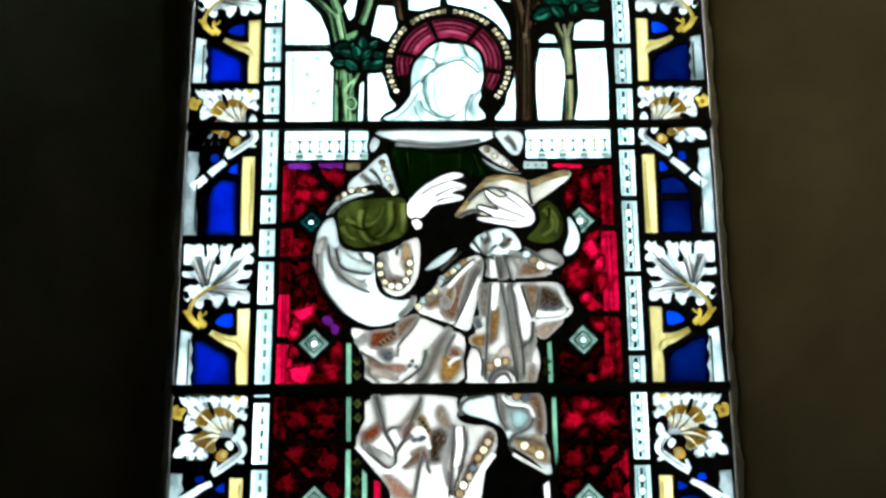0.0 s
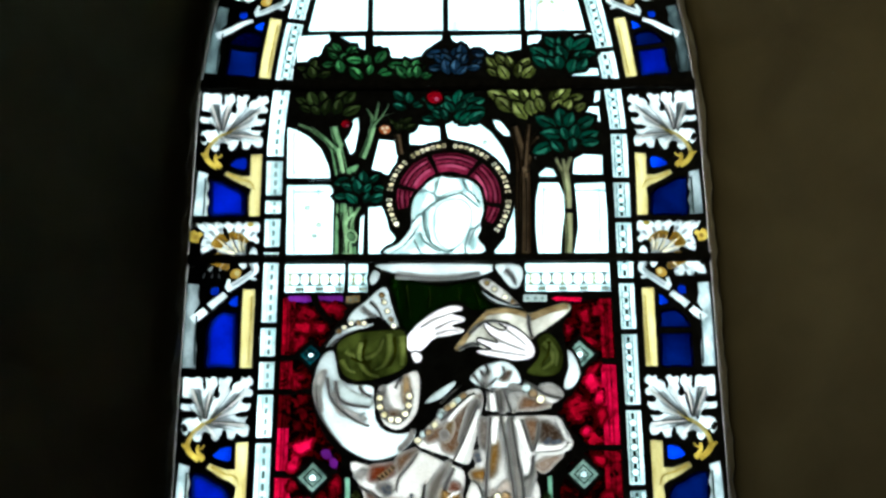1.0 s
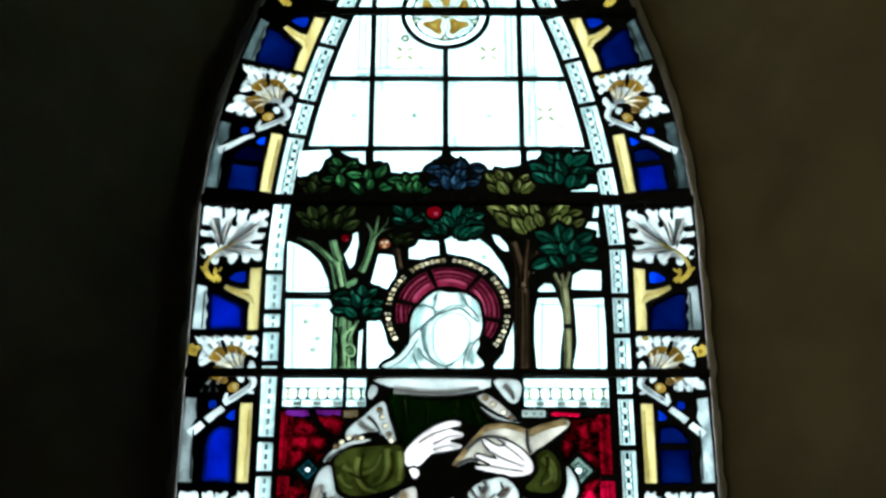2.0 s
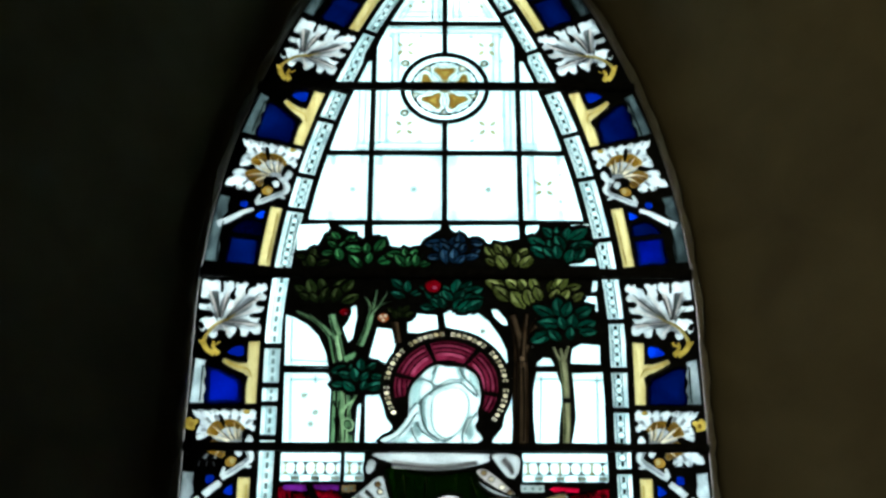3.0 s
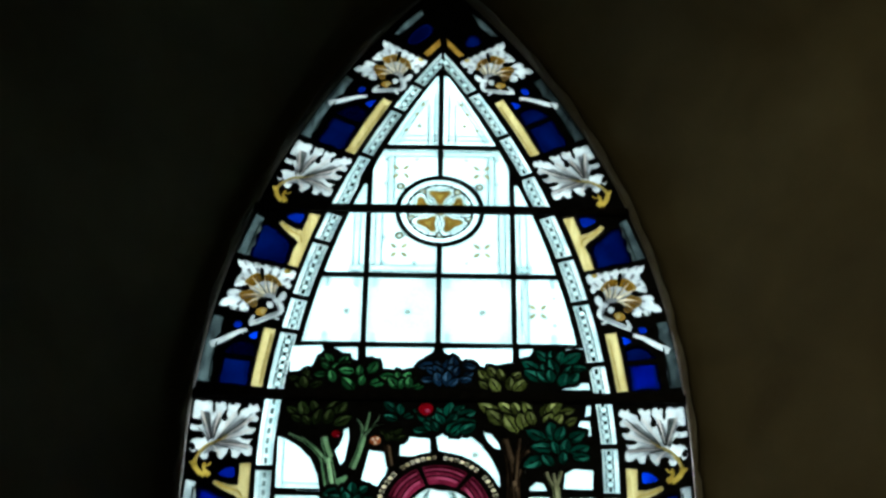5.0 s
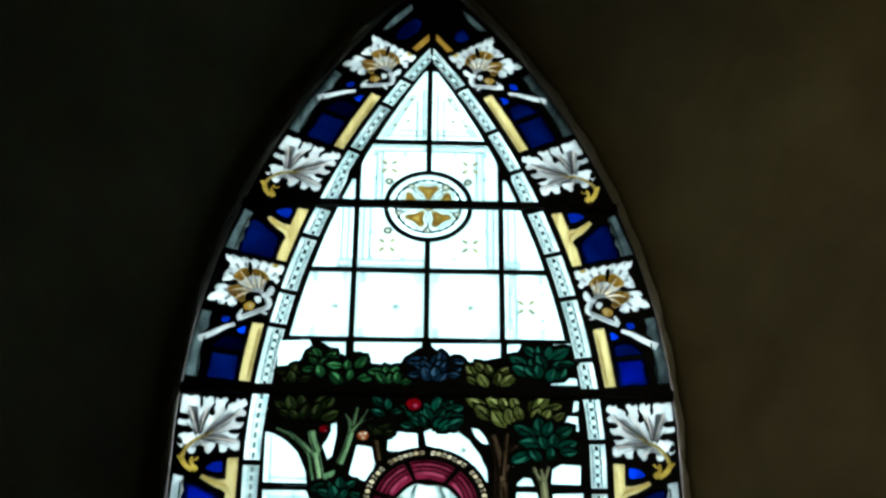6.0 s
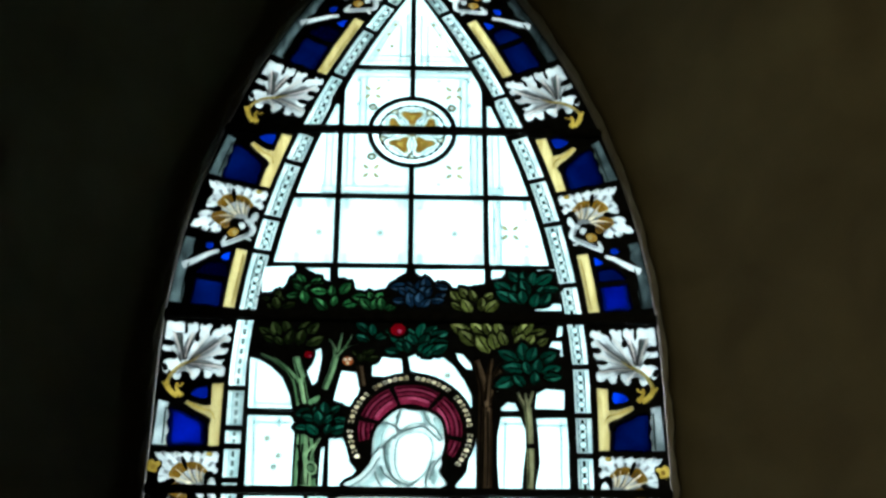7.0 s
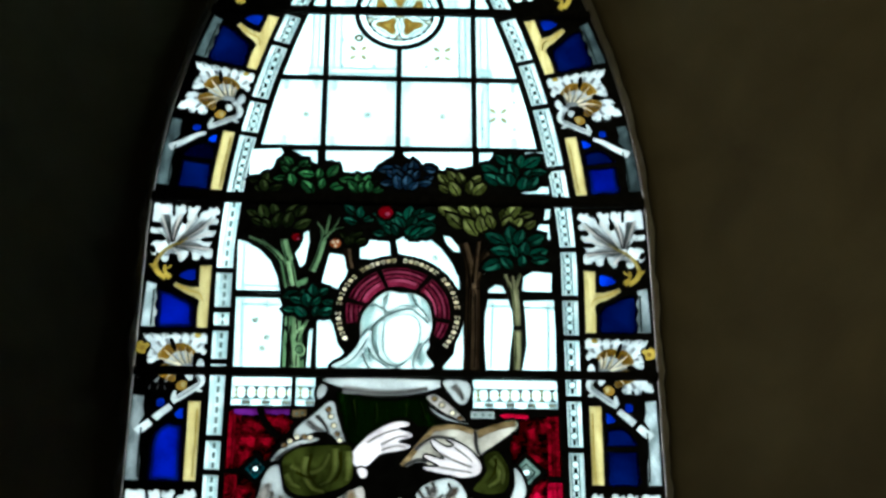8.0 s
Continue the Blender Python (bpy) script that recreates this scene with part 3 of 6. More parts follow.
def blue_branch(side, s0, k=1.0, tone="blue"):
    """A blue ground with a straw-yellow stem that forks."""
    g = lambda pts: on(side, s0, pts, k)
    t = lay("stem_pane", "yellow", g([(1.97, -0.23), (0.55, -0.10), (0.55, -3.79), (0.53, -9.49), (1.81, -9.49), (1.91, -6.81), (1.77, -5.54), (2.37, -4.99), (3.16, -4.65), (4.15, -4.03), (5.15, -3.28), (4.85, -2.67), (3.87, -3.09), (2.88, -3.43), (1.92, -3.37)]), None, "straw yellow forked stem")
    line("vein", g([(4.64, -3.08), (3.19, -3.91), (1.88, -4.32), (1.32, -5.47)]), 0.3, 0.12, t)
    curvy("blue_pane", "azure", g([(4.50, -1.92), (3.95, -1.10), (3.19, -0.77), (2.53, -0.84), (2.43, -1.73), (2.54, -2.41), (3.38, -2.41)]))
    matted("royal" if side < 0 and s0 < 30 else tone, g([(6.66, -9.45), (6.92, -6.78), (6.98, -4.15), (6.29, -3.82), (5.24, -4.09), (4.05, -4.85), (3.00, -5.39), (2.31, -6.48), (2.25, -7.95), (2.26, -9.48), (4.36, -9.53)]), "deep blue ground")
    e = lay("edge_pane", "edge" if s0 < 30 else "edge_dim", g([(8.35, -2.65), (7.03, -3.06), (7.18, -4.01), (6.87, -5.10), (7.14, -6.17), (6.77, -7.25), (7.04, -8.32), (6.86, -9.39), (8.58, -9.37)]), None, "grey edge glass with scalloped inner side")
    line("ink", g([(7.39, -3.74), (7.38, -6.44), (7.38, -9.12)]), 0.2, 0.2, e)


for side in (-1, 1):
    for top, k in ((-33.7, 1.0), (4.8, 1.0), (43.45, 1.04), (85.15, 1.0)):
        fan(side, top, k)
    for top in (-15.0, 22.8, 64.15):
        acanthus(side, top)
    blue_straight(side, -42.9, 0.72)
    blue_straight(side, -3.9, 1.0)
    blue_straight(side, 34.2, 0.88, "blue" if side < 0 else "royal")
    blue_straight(side, 76.1, 1.1)
    blue_branch(side, -23.0)
    blue_branch(side, 14.5, 0.93)
    blue_branch(side, 53.5, 0.98)
    # narrow checked strip
    cuts = (-51, -41.8, -34.1, -23.0, -17.1, -13.0, -8.7, 1.2, 5.7, 8.2, 13.7, 24.4, 34.2, 39.7, 49.2, 54.6, 65.5, 75.0, 80.7, 90.0) if side < 0 else \
        (-51, -41.5, -33.0, -28.8, -19.2, -9.7, -3.1, 5.0, 10.5, 17.4, 24.4, 29.6, 39.4, 46.8, 54.6, 61.9, 69.8, 79.0, 90.0)
    for c0, c1 in zip(cuts, cuts[1:]):
        lo, hi, n = c0 + 0.33, c1 - 0.33, max(2, round((c1 - c0) / 1.5))
        def edge(t, u):
            """u from 0 at the strip's inner side to 1 at its outer side."""
            x, z = band(1, 0, lo + (hi - lo) * t)
            nx, nz = band(1, 0.1, lo + (hi - lo) * t)
            w = x - strip_in(z) if z < 60 else 2.3
            w = min(max(w, 2.0), 2.75) * (1 - u) - 0.28 * (1 - 2 * u)
            d = math.hypot(nx - x, nz - z)
            return side * max(0.12, x - (nx - x) / d * w), z - (nz - z) / d * w
        if c1 > 84:
            hi, n = 88.0, 5
        pane = lay("strip_pane", "strip", [edge(i / 6, 0) for i in range(7)] + [edge(1 - i / 6, 1) for i in range(7)], None, "white strip glass with dark painted checks")
        # low on the left, glare is put into the paint: paler marks, no rings
        for u in (0.16, 0.68):
            line("tint" if side < 0 and c0 < 20 else "hood_ink", [edge(t, u) for t in (0.03, 0.35, 0.65, 0.97)], 0.13, 0.13, pane)
        for i in range(n):
            t = (i + 0.5) / n
            a, b = t - 0.30 / n, t + 0.30 / n
            lay("painted_check", "hood_ink" if side < 0 and c0 < 20 else "ink", [edge(a, 0.33), edge(b, 0.33), edge(b, 0.53), edge(a, 0.53)], pane)
            if i and (side > 0 or c0 > 20):
                lay("painted_ring", "hood_ink", oval(*edge(i / n, 0.43), 0.5, n=10), pane)
                lay("painted_ring", "white", oval(*edge(i / n, 0.43), 0.4, n=10), pane)

# the very top
lay("stem_pane", "gold_pale", [(-2.99, 83.09), (-0.44, 86.15), (-0.32, 84.60), (-2.27, 82.26)])
lay("stem_pane", "gold_pale", [(0.64, 86.17), (3.26, 82.74), (2.30, 82.34), (0.59, 84.69)])
matted("blue", [(-5.45, 85.67), (-4.63, 87.63), (-2.65, 89.24), (-1.50, 88.48), (-1.76, 86.51), (-3.73, 84.77), (-5.15, 84.74)])
matted("blue", [(3.09, 85.05), (3.66, 86.61), (4.80, 87.03), (5.66, 85.87), (5.37, 84.71), (3.94, 84.29)])
lay("edge_pane", "edge_dim", [(-7.30, 86.80), (-5.53, 89.58), (-3.16, 92.02), (-2.91, 90.98), (-4.93, 88.41), (-6.56, 86.74)])
lay("edge_pane", "edge_dim", [(4.24, 91.36), (5.96, 89.80), (8.23, 86.70), (7.09, 86.68), (5.38, 88.61)])

# white quarries in the head of the lancet
COLS = (-30, -9.85, -0.15, 9.75, 30)
ROWS_UP = (24.4, 31.95, 43.0, 54.4, 65.15, 79.0)


def quarry(x0, x1, z0, z1, inset=0.36):
    zs = [z0 + inset + (z1 - z0 - 2 * inset) * i / 8 for i in range(9)]
    l, r = [], []
    for z in zs:
        lim = strip_in(z) - 0.55
        a, b = max(x0 + inset, -lim), min(x1 - inset, lim)
        if b - a > 0.3:
            l.append((a, z)), r.append((b, z))
    return r + l[::-1] if len(l) > 1 else None


for r, (z0, z1) in enumerate(zip(ROWS_UP[1:], ROWS_UP[2:])):
    for c, (x0, x1) in enumerate(zip(COLS, COLS[1:])):
        q = quarry(x0, x1, z0, z1)
        if not q:
            continue
        pane = lay("quarry_pane", "white", q, None, "clear white quarry with faint painted flowers")
        a, b = max(x0, -strip_in(z1)), min(x1, strip_in(z1))
        def pale_band(p, q):
            """Two thin lines with a faint wash between them."""
            (xa, za), (xb, zb) = p, q
            line("tint_pale", [p, q], 0.9, None, pane)
            for d in (-0.45, 0.45):
                o = (d, 0) if abs(xa - xb) < 0.1 else (0, d)
                line("tint", [(xa + o[0], za + o[1]), (xb + o[0], zb + o[1])], 0.10, None, pane)
        sides = {(0, 3): "l", (1, 0): "rb", (1, 1): "lb", (1, 2): "r", (1, 3): "lb", (2, 1): "lt", (2, 2): "rt"}.get((r, c), "")
        for e in sides:
            if e == "b":
                pale_band((a + 0.5, z0 + 1.2), (b - 0.5, z0 + 1.2))
            elif e == "t":
                pale_band((a + 0.5, z1 - 1.2), (b - 0.5, z1 - 1.2))
            else:
                x = max(x0, a) + 1.45 if e == "l" else min(x1, b) - 1.45
                pale_band((x, z0 + 0.4), (x, z1 - 0.4))
        if r == 0:
            for x in (a + 1.2, b - 1.2):
                for z in (z0 + 0.4, z1 - 1.9):
                    line("tint_pale", [(x, z), (x, z + 1.5)], 0.5, None, pane)
        cx, cz = (a + b) / 2, (z0 + z1) / 2
        if r == 3 and c in (1, 2):
            m = 1 if c == 2 else -1
            for d in (1.0, 1.9):
                line("tint", [(m * d, z0 + 0.6), (m * d, z0 + 12.2 - 2.2 * d)], 0.11, None, pane)
                line("tint", [(m * 0.6, z0 + 0.3 + d), (m * (strip_in(z0 + d) - 1.2), z0 + 0.3 + d)], 0.11, None, pane)
                line("tint", [(m * (strip_in(z) - 0.6 - d * 0.7), z) for z in (z0 + 0.8, z0 + 4, z0 + 7, z0 + 9)], 0.11, None, pane)
            for px, pz in ((3.2, 4.0), (3.6, 6.2), (2.7, 8.0), (5.0, 3.2)):
                lay("painted_dot", "ochre", oval(m * px, z0 + pz, 0.3, n=8), pane)
        if r == 0 and c != 3:
            lay("painted_dot", "ochre", oval(cx + 0.8, cz - 0.3, 0.34, n=9), pane)
            lay("painted_dot", "white", oval(cx + 0.8, cz - 0.3, 0.2, n=8), pane)
        elif b - a > 4 and r < 3:
            fx = cx if r == 0 or c in (0, 3) else (-5.6 if c == 1 else 5.6)
            fz = cz if r == 0 or c in (0, 3) else (z1 - 4.4 if r == 2 else z0 + 4.2)
            for i in range(4):
                ca, sa = math.cos(radians(90 * i + 45)), math.sin(radians(90 * i + 45))
                lay("painted_flower", "ochre", leaf_shape(fx + 0.45 * ca, fz + 0.45 * sa, 1.15, 0.5, 90 * i + 45), pane)
                lay("painted_dot", "tint", oval(fx + 3.0 * ca, fz + 3.0 * sa, 0.26, n=8), pane)

# round rosette
RX, RZ = -0.15, 53.9
lay("came_ring", "lead", oval(RX, RZ, 6.1, n=40))
ros = lay("rosette_pane", "white", oval(RX, RZ, 5.45, n=40), None, "white roundel with a golden five-petalled rose")
lay("painted_ring", "ink", oval(RX, RZ, 4.62, n=36), ros)
lay("painted_ring", "white", oval(RX, RZ, 4.42, n=36), ros)
for i in range(26):
    an = 6.2832 * i / 26
    lay("painted_bead", "ink", oval(RX + 4.5 * math.cos(an), RZ + 4.5 * math.sin(an), 0.24, n=6), ros)
for i in range(5):
    an = 90 + 72 * i
    ca, sa = math.cos(radians(an)), math.sin(radians(an))
    pet = [(0.7, -0.4), (1.9, -0.9), (3.0, -1.95), (3.85, -1.65), (3.65, 0), (3.85, 1.65), (3.0, 1.95), (1.9, 0.9), (0.7, 0.4)]
    for size, key in ((1.13, "ink"), (1.05, "white"), (0.80, "ochre"), (0.64, "gold_pale"), (0.3, "vein")):
        curvy("petal", key, [(RX + (2.6 + (u - 2.6) * size) * ca - v * size * sa, RZ + (2.6 + (u - 2.6) * size) * sa + v * size * ca) for u, v in pet], ros)
    for size, key in ((0.62, "hood_ink"), (0.46, "ochre"), (0.24, "white")):
        lay("painted_bud", key, oval(RX + 4.1 * math.cos(radians(an + 36)), RZ + 4.1 * math.sin(radians(an + 36)), size, n=10), ros)
lay("rosette_heart", "shade", oval(RX, RZ, 0.85), ros)
lay("rosette_heart", "ochre", oval(RX, RZ, 0.68), ros)
for an in (38, 142, 218):
    for size, key in ((0.62, "hood_ink"), (0.46, "ochre"), (0.24, "white")):
        lay("painted_bud", key, oval(RX + 6.9 * math.cos(radians(an)), RZ + 6.9 * math.sin(radians(an)), size, n=10), None)
for a0 in (90, 270):
    line("lead", [(RX, RZ + (6 if a0 == 90 else -6)), (RX, RZ + (11 if a0 == 90 else -10.9))], 0.7)

# sky between and over the trees
def sky_pane(pts):
    lay("sky_pane", "white", pts, None, "clear white sky pane")


sky_pane([(-19.01, 31.59), (-15.17, 31.84), (-14.76, 30.81), (-15.67, 30.19), (-16.11, 28.80), (-17.00, 27.84), (-19.08, 27.63)])
sky_pane([(-13.92, 31.52), (-10.51, 31.59), (-10.43, 29.43), (-11.46, 29.93), (-12.81, 30.93)])
sky_pane([(-9.42, 31.61), (-0.60, 31.70), (-0.74, 30.92), (-1.89, 30.12), (-2.81, 28.81), (-4.03, 28.02), (-6.19, 27.80), (-7.07, 28.38), (-7.68, 29.49), (-8.57, 30.16), (-9.36, 29.97)])
sky_pane([(0.42, 31.55), (9.48, 31.73), (9.45, 29.48), (6.83, 28.92), (5.02, 28.45), (3.57, 29.02), (2.11, 29.85), (0.72, 30.86)])
sky_pane([(10.35, 31.58), (13.43, 31.82), (11.95, 30.92), (11.06, 29.77), (10.33, 29.67)])
sky_pane([(15.26, 31.68), (18.56, 31.92), (18.51, 30.18), (17.42, 30.33), (16.34, 31.01)])
sky_pane([(15.06, 26.18), (16.23, 26.71), (19.13, 26.59), (19.24, 25.49), (15.84, 25.43)])
sky_pane([(-19.91, 18.17), (-18.84, 17.85), (-17.17, 16.79), (-15.71, 15.18), (-14.72, 12.78), (-14.38, 10.88), (-19.74, 10.95)])
sky_pane([(-19.70, 10.01), (-14.35, 10.01), (-13.89, 8.45), (-13.93, 5.34), (-13.91, 0.39), (-19.49, 0.38)])
sky_pane([(-10.64, 5.50), (-10.17, 5.96), (-10.31, 0.40), (-10.79, 0.40)])
sky_pane([(-9.70, 6.89), (-8.19, 7.28), (-7.62, 6.12), (-7.11, 3.82), (-6.27, 2.67), (-7.94, 0.40), (-9.57, 0.40)])
sky_pane([(-8.49, 16.41), (-6.66, 16.18), (-6.12, 14.02), (-6.57, 12.19), (-7.25, 11.24), (-9.36, 12.17)])
sky_pane([(-11.78, 19.50), (-11.15, 19.59), (-11.01, 17.87), (-11.45, 14.79), (-11.99, 14.14), (-12.77, 16.22), (-12.18, 17.20), (-11.80, 18.27)])
sky_pane([(-4.71, 17.87), (-3.44, 18.44), (-1.04, 18.20), (-0.89, 16.01), (-3.07, 15.52), (-4.69, 15.60)])
sky_pane([(-0.26, 18.44), (1.51, 19.35), (3.64, 18.94), (5.39, 17.39), (6.77, 15.21), (7.58, 13.21), (7.68, 11.46), (7.05, 11.22), (5.69, 13.37), (4.31, 14.97), (2.56, 15.77), (0.09, 16.41)])
sky_pane([(5.62, 19.19), (6.61, 18.94), (7.58, 17.64), (7.78, 16.67), (7.00, 16.83), (6.10, 17.88)])
sky_pane([(10.91, 15.30), (12.11, 15.22), (11.44, 14.01), (10.73, 13.53)])
sky_pane([(15.73, 20.52), (17.17, 21.01), (19.02, 21.02), (19.14, 18.72), (17.80, 18.88), (16.55, 19.53)])
sky_pane([(18.69, 23.26), (19.26, 23.26), (19.13, 21.76), (18.40, 21.51)])
sky_pane([(15.63, 13.46), (16.78, 14.18), (19.15, 14.02), (19.03, 11.24), (15.41, 11.31)])
sky_pane([(11.24, 11.47), (12.10, 12.26), (13.00, 12.10), (13.45, 10.99), (11.23, 10.99)])
sky_pane([(11.21, 10.20), (13.64, 10.21), (14.14, 8.48), (14.20, 6.15), (13.76, 3.08), (13.54, 0.42), (10.82, 0.42), (10.63, 3.84), (10.73, 7.70)])
sky_pane([(15.51, 10.05), (19.27, 10.21), (19.37, 6.16), (19.25, 0.43), (15.10, 0.43), (15.77, 3.84), (15.70, 7.70)])
sky_pane([(7.58, 9.65), (8.13, 9.41), (8.10, 0.42), (5.66, 0.41), (5.66, 1.02), (6.92, 2.69), (7.52, 6.14)])
def tint_line(pts):
    line("tint", pts, 0.16)


tint_line([(-17.17, 10.57), (-11.64, 10.58)])
tint_line([(-15.87, 9.62), (-15.83, 8.44)])
tint_line([(-18.97, 9.06), (-14.46, 9.07)])
tint_line([(-18.92, 9.61), (-18.55, 0.76)])
tint_line([(11.18, 9.26), (13.96, 9.26)])
tint_line([(15.68, 9.11), (19.22, 9.11)])
tint_line([(18.55, 9.66), (18.32, 0.81)])
tint_line([(11.75, 9.65), (11.38, 0.80)])
tint_line([(-19.08, 11.74), (-14.54, 11.59)])
tint_line([(-19.11, 17.60), (-18.98, 11.19)])
for pts in ([(-17.15, 6.88), (-17.08, 6.81)], [(-15.69, 4.57), (-15.62, 4.49)], [(-16.18, 3.04), (-16.11, 2.96)], [(4.67, 15.93), (4.74, 15.85)]):
    lay("painted_dot", "ochre", oval(*pts[0], 0.34, n=10))
    lay("painted_dot", "white", oval(*pts[0], 0.18, n=9))

# trunks and boughs
def bough(key, pts, w0, w1):
    b = line(key, pts, w0, w1, None, "trunk_pane")
    for off, tone, k in ((0.22, key + "_hi", 0.22), (-0.28, "lead", 0.10), (0.02, key + "_hi", 0.10)):
        line(tone, [(x + off * (w0 + w1) / 2, z) for x, z in pts], w0 * k, w1 * k, b, "bark_streak")


bough("bark", [(-18.65, 18.55), (-16.48, 17.45), (-14.65, 15.78), (-13.50, 13.64)], 0.45, 1.0)
bough("bark", [(-17.08, 18.17), (-16.35, 17.62), (-15.38, 16.50)], 0.3, 0.4)
bough("bark", [(-14.20, 18.31), (-13.93, 17.01), (-13.29, 15.24)], 0.9, 1.1)
bough("bark", [(-13.78, 15.24), (-13.33, 13.00), (-12.81, 10.56)], 1.5, 1.7)
bough("bark", [(-10.57, 13.69), (-9.81, 15.87), (-9.26, 18.31)], 0.9, 0.8)
bough("bark", [(-9.26, 18.07), (-9.52, 19.70), (-10.20, 20.84)], 0.6, 0.3)
bough("bark", [(-9.26, 18.31), (-8.84, 20.37), (-8.60, 21.87)], 0.6, 0.25)
bough("bark", [(-9.13, 18.56), (-8.11, 19.73), (-6.56, 20.25)], 0.6, 0.25)
bough("bark", [(-8.25, 19.72), (-7.57, 20.89), (-7.31, 21.72)], 0.35, 0.2)
bough("bark", [(-12.64, 8.29), (-12.54, 4.58), (-12.35, 0.39)], 1.8, 2.7)
bough("bark", [(-10.81, 7.05), (-11.47, 5.73), (-11.98, 4.19)], 0.5, 0.7)
bough("brown", [(8.23, 18.21), (9.08, 14.81), (9.29, 11.62)], 1.0, 1.8)
bough("brown", [(12.12, 18.22), (10.79, 16.02), (9.60, 12.81)], 0.9, 1.2)
bough("brown", [(10.14, 18.46), (9.80, 15.62), (9.52, 12.42)], 0.5, 0.9)
bough("brown", [(9.29, 11.62), (9.18, 6.14), (8.99, 0.42)], 1.7, 2.0)
bough("brown", [(-6.26, 17.22), (-6.02, 15.60), (-5.79, 14.15)], 1.0, 1.0)
bough("bark_pale", [(13.33, 13.70), (13.71, 12.58), (14.23, 11.47)], 0.45, 0.7)
bough("bark_pale", [(15.22, 13.86), (14.91, 12.82), (14.52, 11.63)], 0.4, 0.6)
bough("bark_pale", [(14.23, 13.54), (14.34, 12.42), (14.44, 11.23)], 0.4, 0.6)
bough("bark_pale", [(14.45, 11.63), (14.65, 9.26), (14.70, 6.54)], 1.0, 0.8)
bough("bark_pale", [(14.68, 6.00), (14.65, 3.08), (14.49, 0.43)], 1.0, 0.85)
curvy("knot_pane", "bark", [(-12.77, 11.11), (-12.60, 12.06), (-11.79, 12.63), (-11.03, 12.88), (-11.08, 12.25), (-11.74, 11.44), (-12.34, 10.88)])
for pts in ([(-12.85, 6.12), (-12.93, 3.81), (-12.70, 0.77)], [(-12.21, 7.67), (-11.99, 4.58), (-12.02, 0.77)], [(-13.34, 3.81), (-13.15, 2.28), (-13.17, 0.62)], [(-13.82, 14.59), (-13.46, 12.60), (-12.96, 10.79)], [(-13.12, 14.60), (-12.78, 13.01), (-12.50, 11.43)], [(9.13, 10.83), (8.97, 6.14), (8.79, 0.80)], [(9.62, 10.83), (9.59, 6.14), (9.40, 0.80)]):
    line("lead", pts, 0.18)
curvy("bark_hollow", "ink", oval(*(-11.38, 2.13), 0.35, 0.6))


lay("knot_pane", "bark_hi", oval(-11.69, 2.98, 0.75, 0.95, 20))
lay("knot_pane", "ink", oval(-11.69, 2.98, 0.5, 0.68, 20))
lay("knot_pane", "bark", oval(-11.69, 2.98, 0.36, 0.5, 20))
line("bark_hi", [(-12.54, 4.53), (-11.89, 5.55), (-11.14, 6.27)], 0.5, 0.2, None, "bark_streak")
line("lead", [(-13.51, 6.05), (-12.99, 4.53), (-12.72, 3.27), (-12.40, 0.78)], 0.24, 0.12, None, "bark_streak")


def foliage(key, box, size, seed, spread):
    """A clump of overlapping painted leaves that fan from its foot."""
    (x0, z1), (x1, z0) = box
    x0, x1, z0, z1 = max(min(x0, x1), -18.7), min(max(x0, x1), 18.6), min(z0, z1), max(z0, z1)
    rnd = random.Random(seed)
    cx, w, h = (x0 + x1) / 2, x1 - x0, z1 - z0
    spots, drawn = [], []
    size *= 1.18
    cols = max(2, round(w / (size * 0.56)))
    rows = max(2, round(h / (size * 0.56)))
    for r in range(rows):
        for c in range(cols):
            spots.append((x0 + w * (c + 0.5 + 0.3 * (r % 2) + rnd.uniform(-0.3, 0.3)) / (cols + 0.3), z1 - h * (r + 0.5 + rnd.uniform(-0.25, 0.25)) / rows))
    for x, z in spots:
        u, v = (x - cx) / (w / 2), (z - z0) / h
        if abs(u) ** 2.2 + max(0, v - 0.55) ** 2 * 3.5 > 1.05:
            continue
        turn = 90 - u * spread / 2 + rnd.uniform(-25, 25)
        ln = size * rnd.uniform(0.7, 1.1)
        ca, sa = math.cos(radians(turn)), math.sin(radians(turn))
        ox, oz = x - 0.45 * ln * ca, z - 0.45 * ln * sa
        lay("leaf_gap", "lead", swell(leaf_shape(ox, oz, ln, 0.6, turn), 0.42))
        drawn.append((ox, oz, ln, turn, rnd.choice((-1, 1))))
    for ox, oz, ln, turn, s in drawn:
        ca, sa = math.cos(radians(turn)), math.sin(radians(turn))
        at = lambda p, q: (ox + (p * ca - q * sa) * ln, oz + (p * sa + q * ca) * ln)
        lay("leaf_gap", "lead", leaf_shape(ox, oz, ln * 1.05, 0.64, turn))
        p = lay("leaf", key, leaf_shape(ox, oz, ln, 0.56, turn))
        lay("leaf_light", key + "_hi", [at(0.35, 0.02 * s), at(0.6, 0.03 * s), at(0.92, 0.02 * s), at(0.8, 0.13 * s), at(0.58, 0.2 * s), at(0.42, 0.14 * s)], p)
        lay("leaf_midrib", "lead", [at(0.08, 0.012), at(0.7, 0.016), at(0.7, -0.016), at(0.08, -0.012)], p)


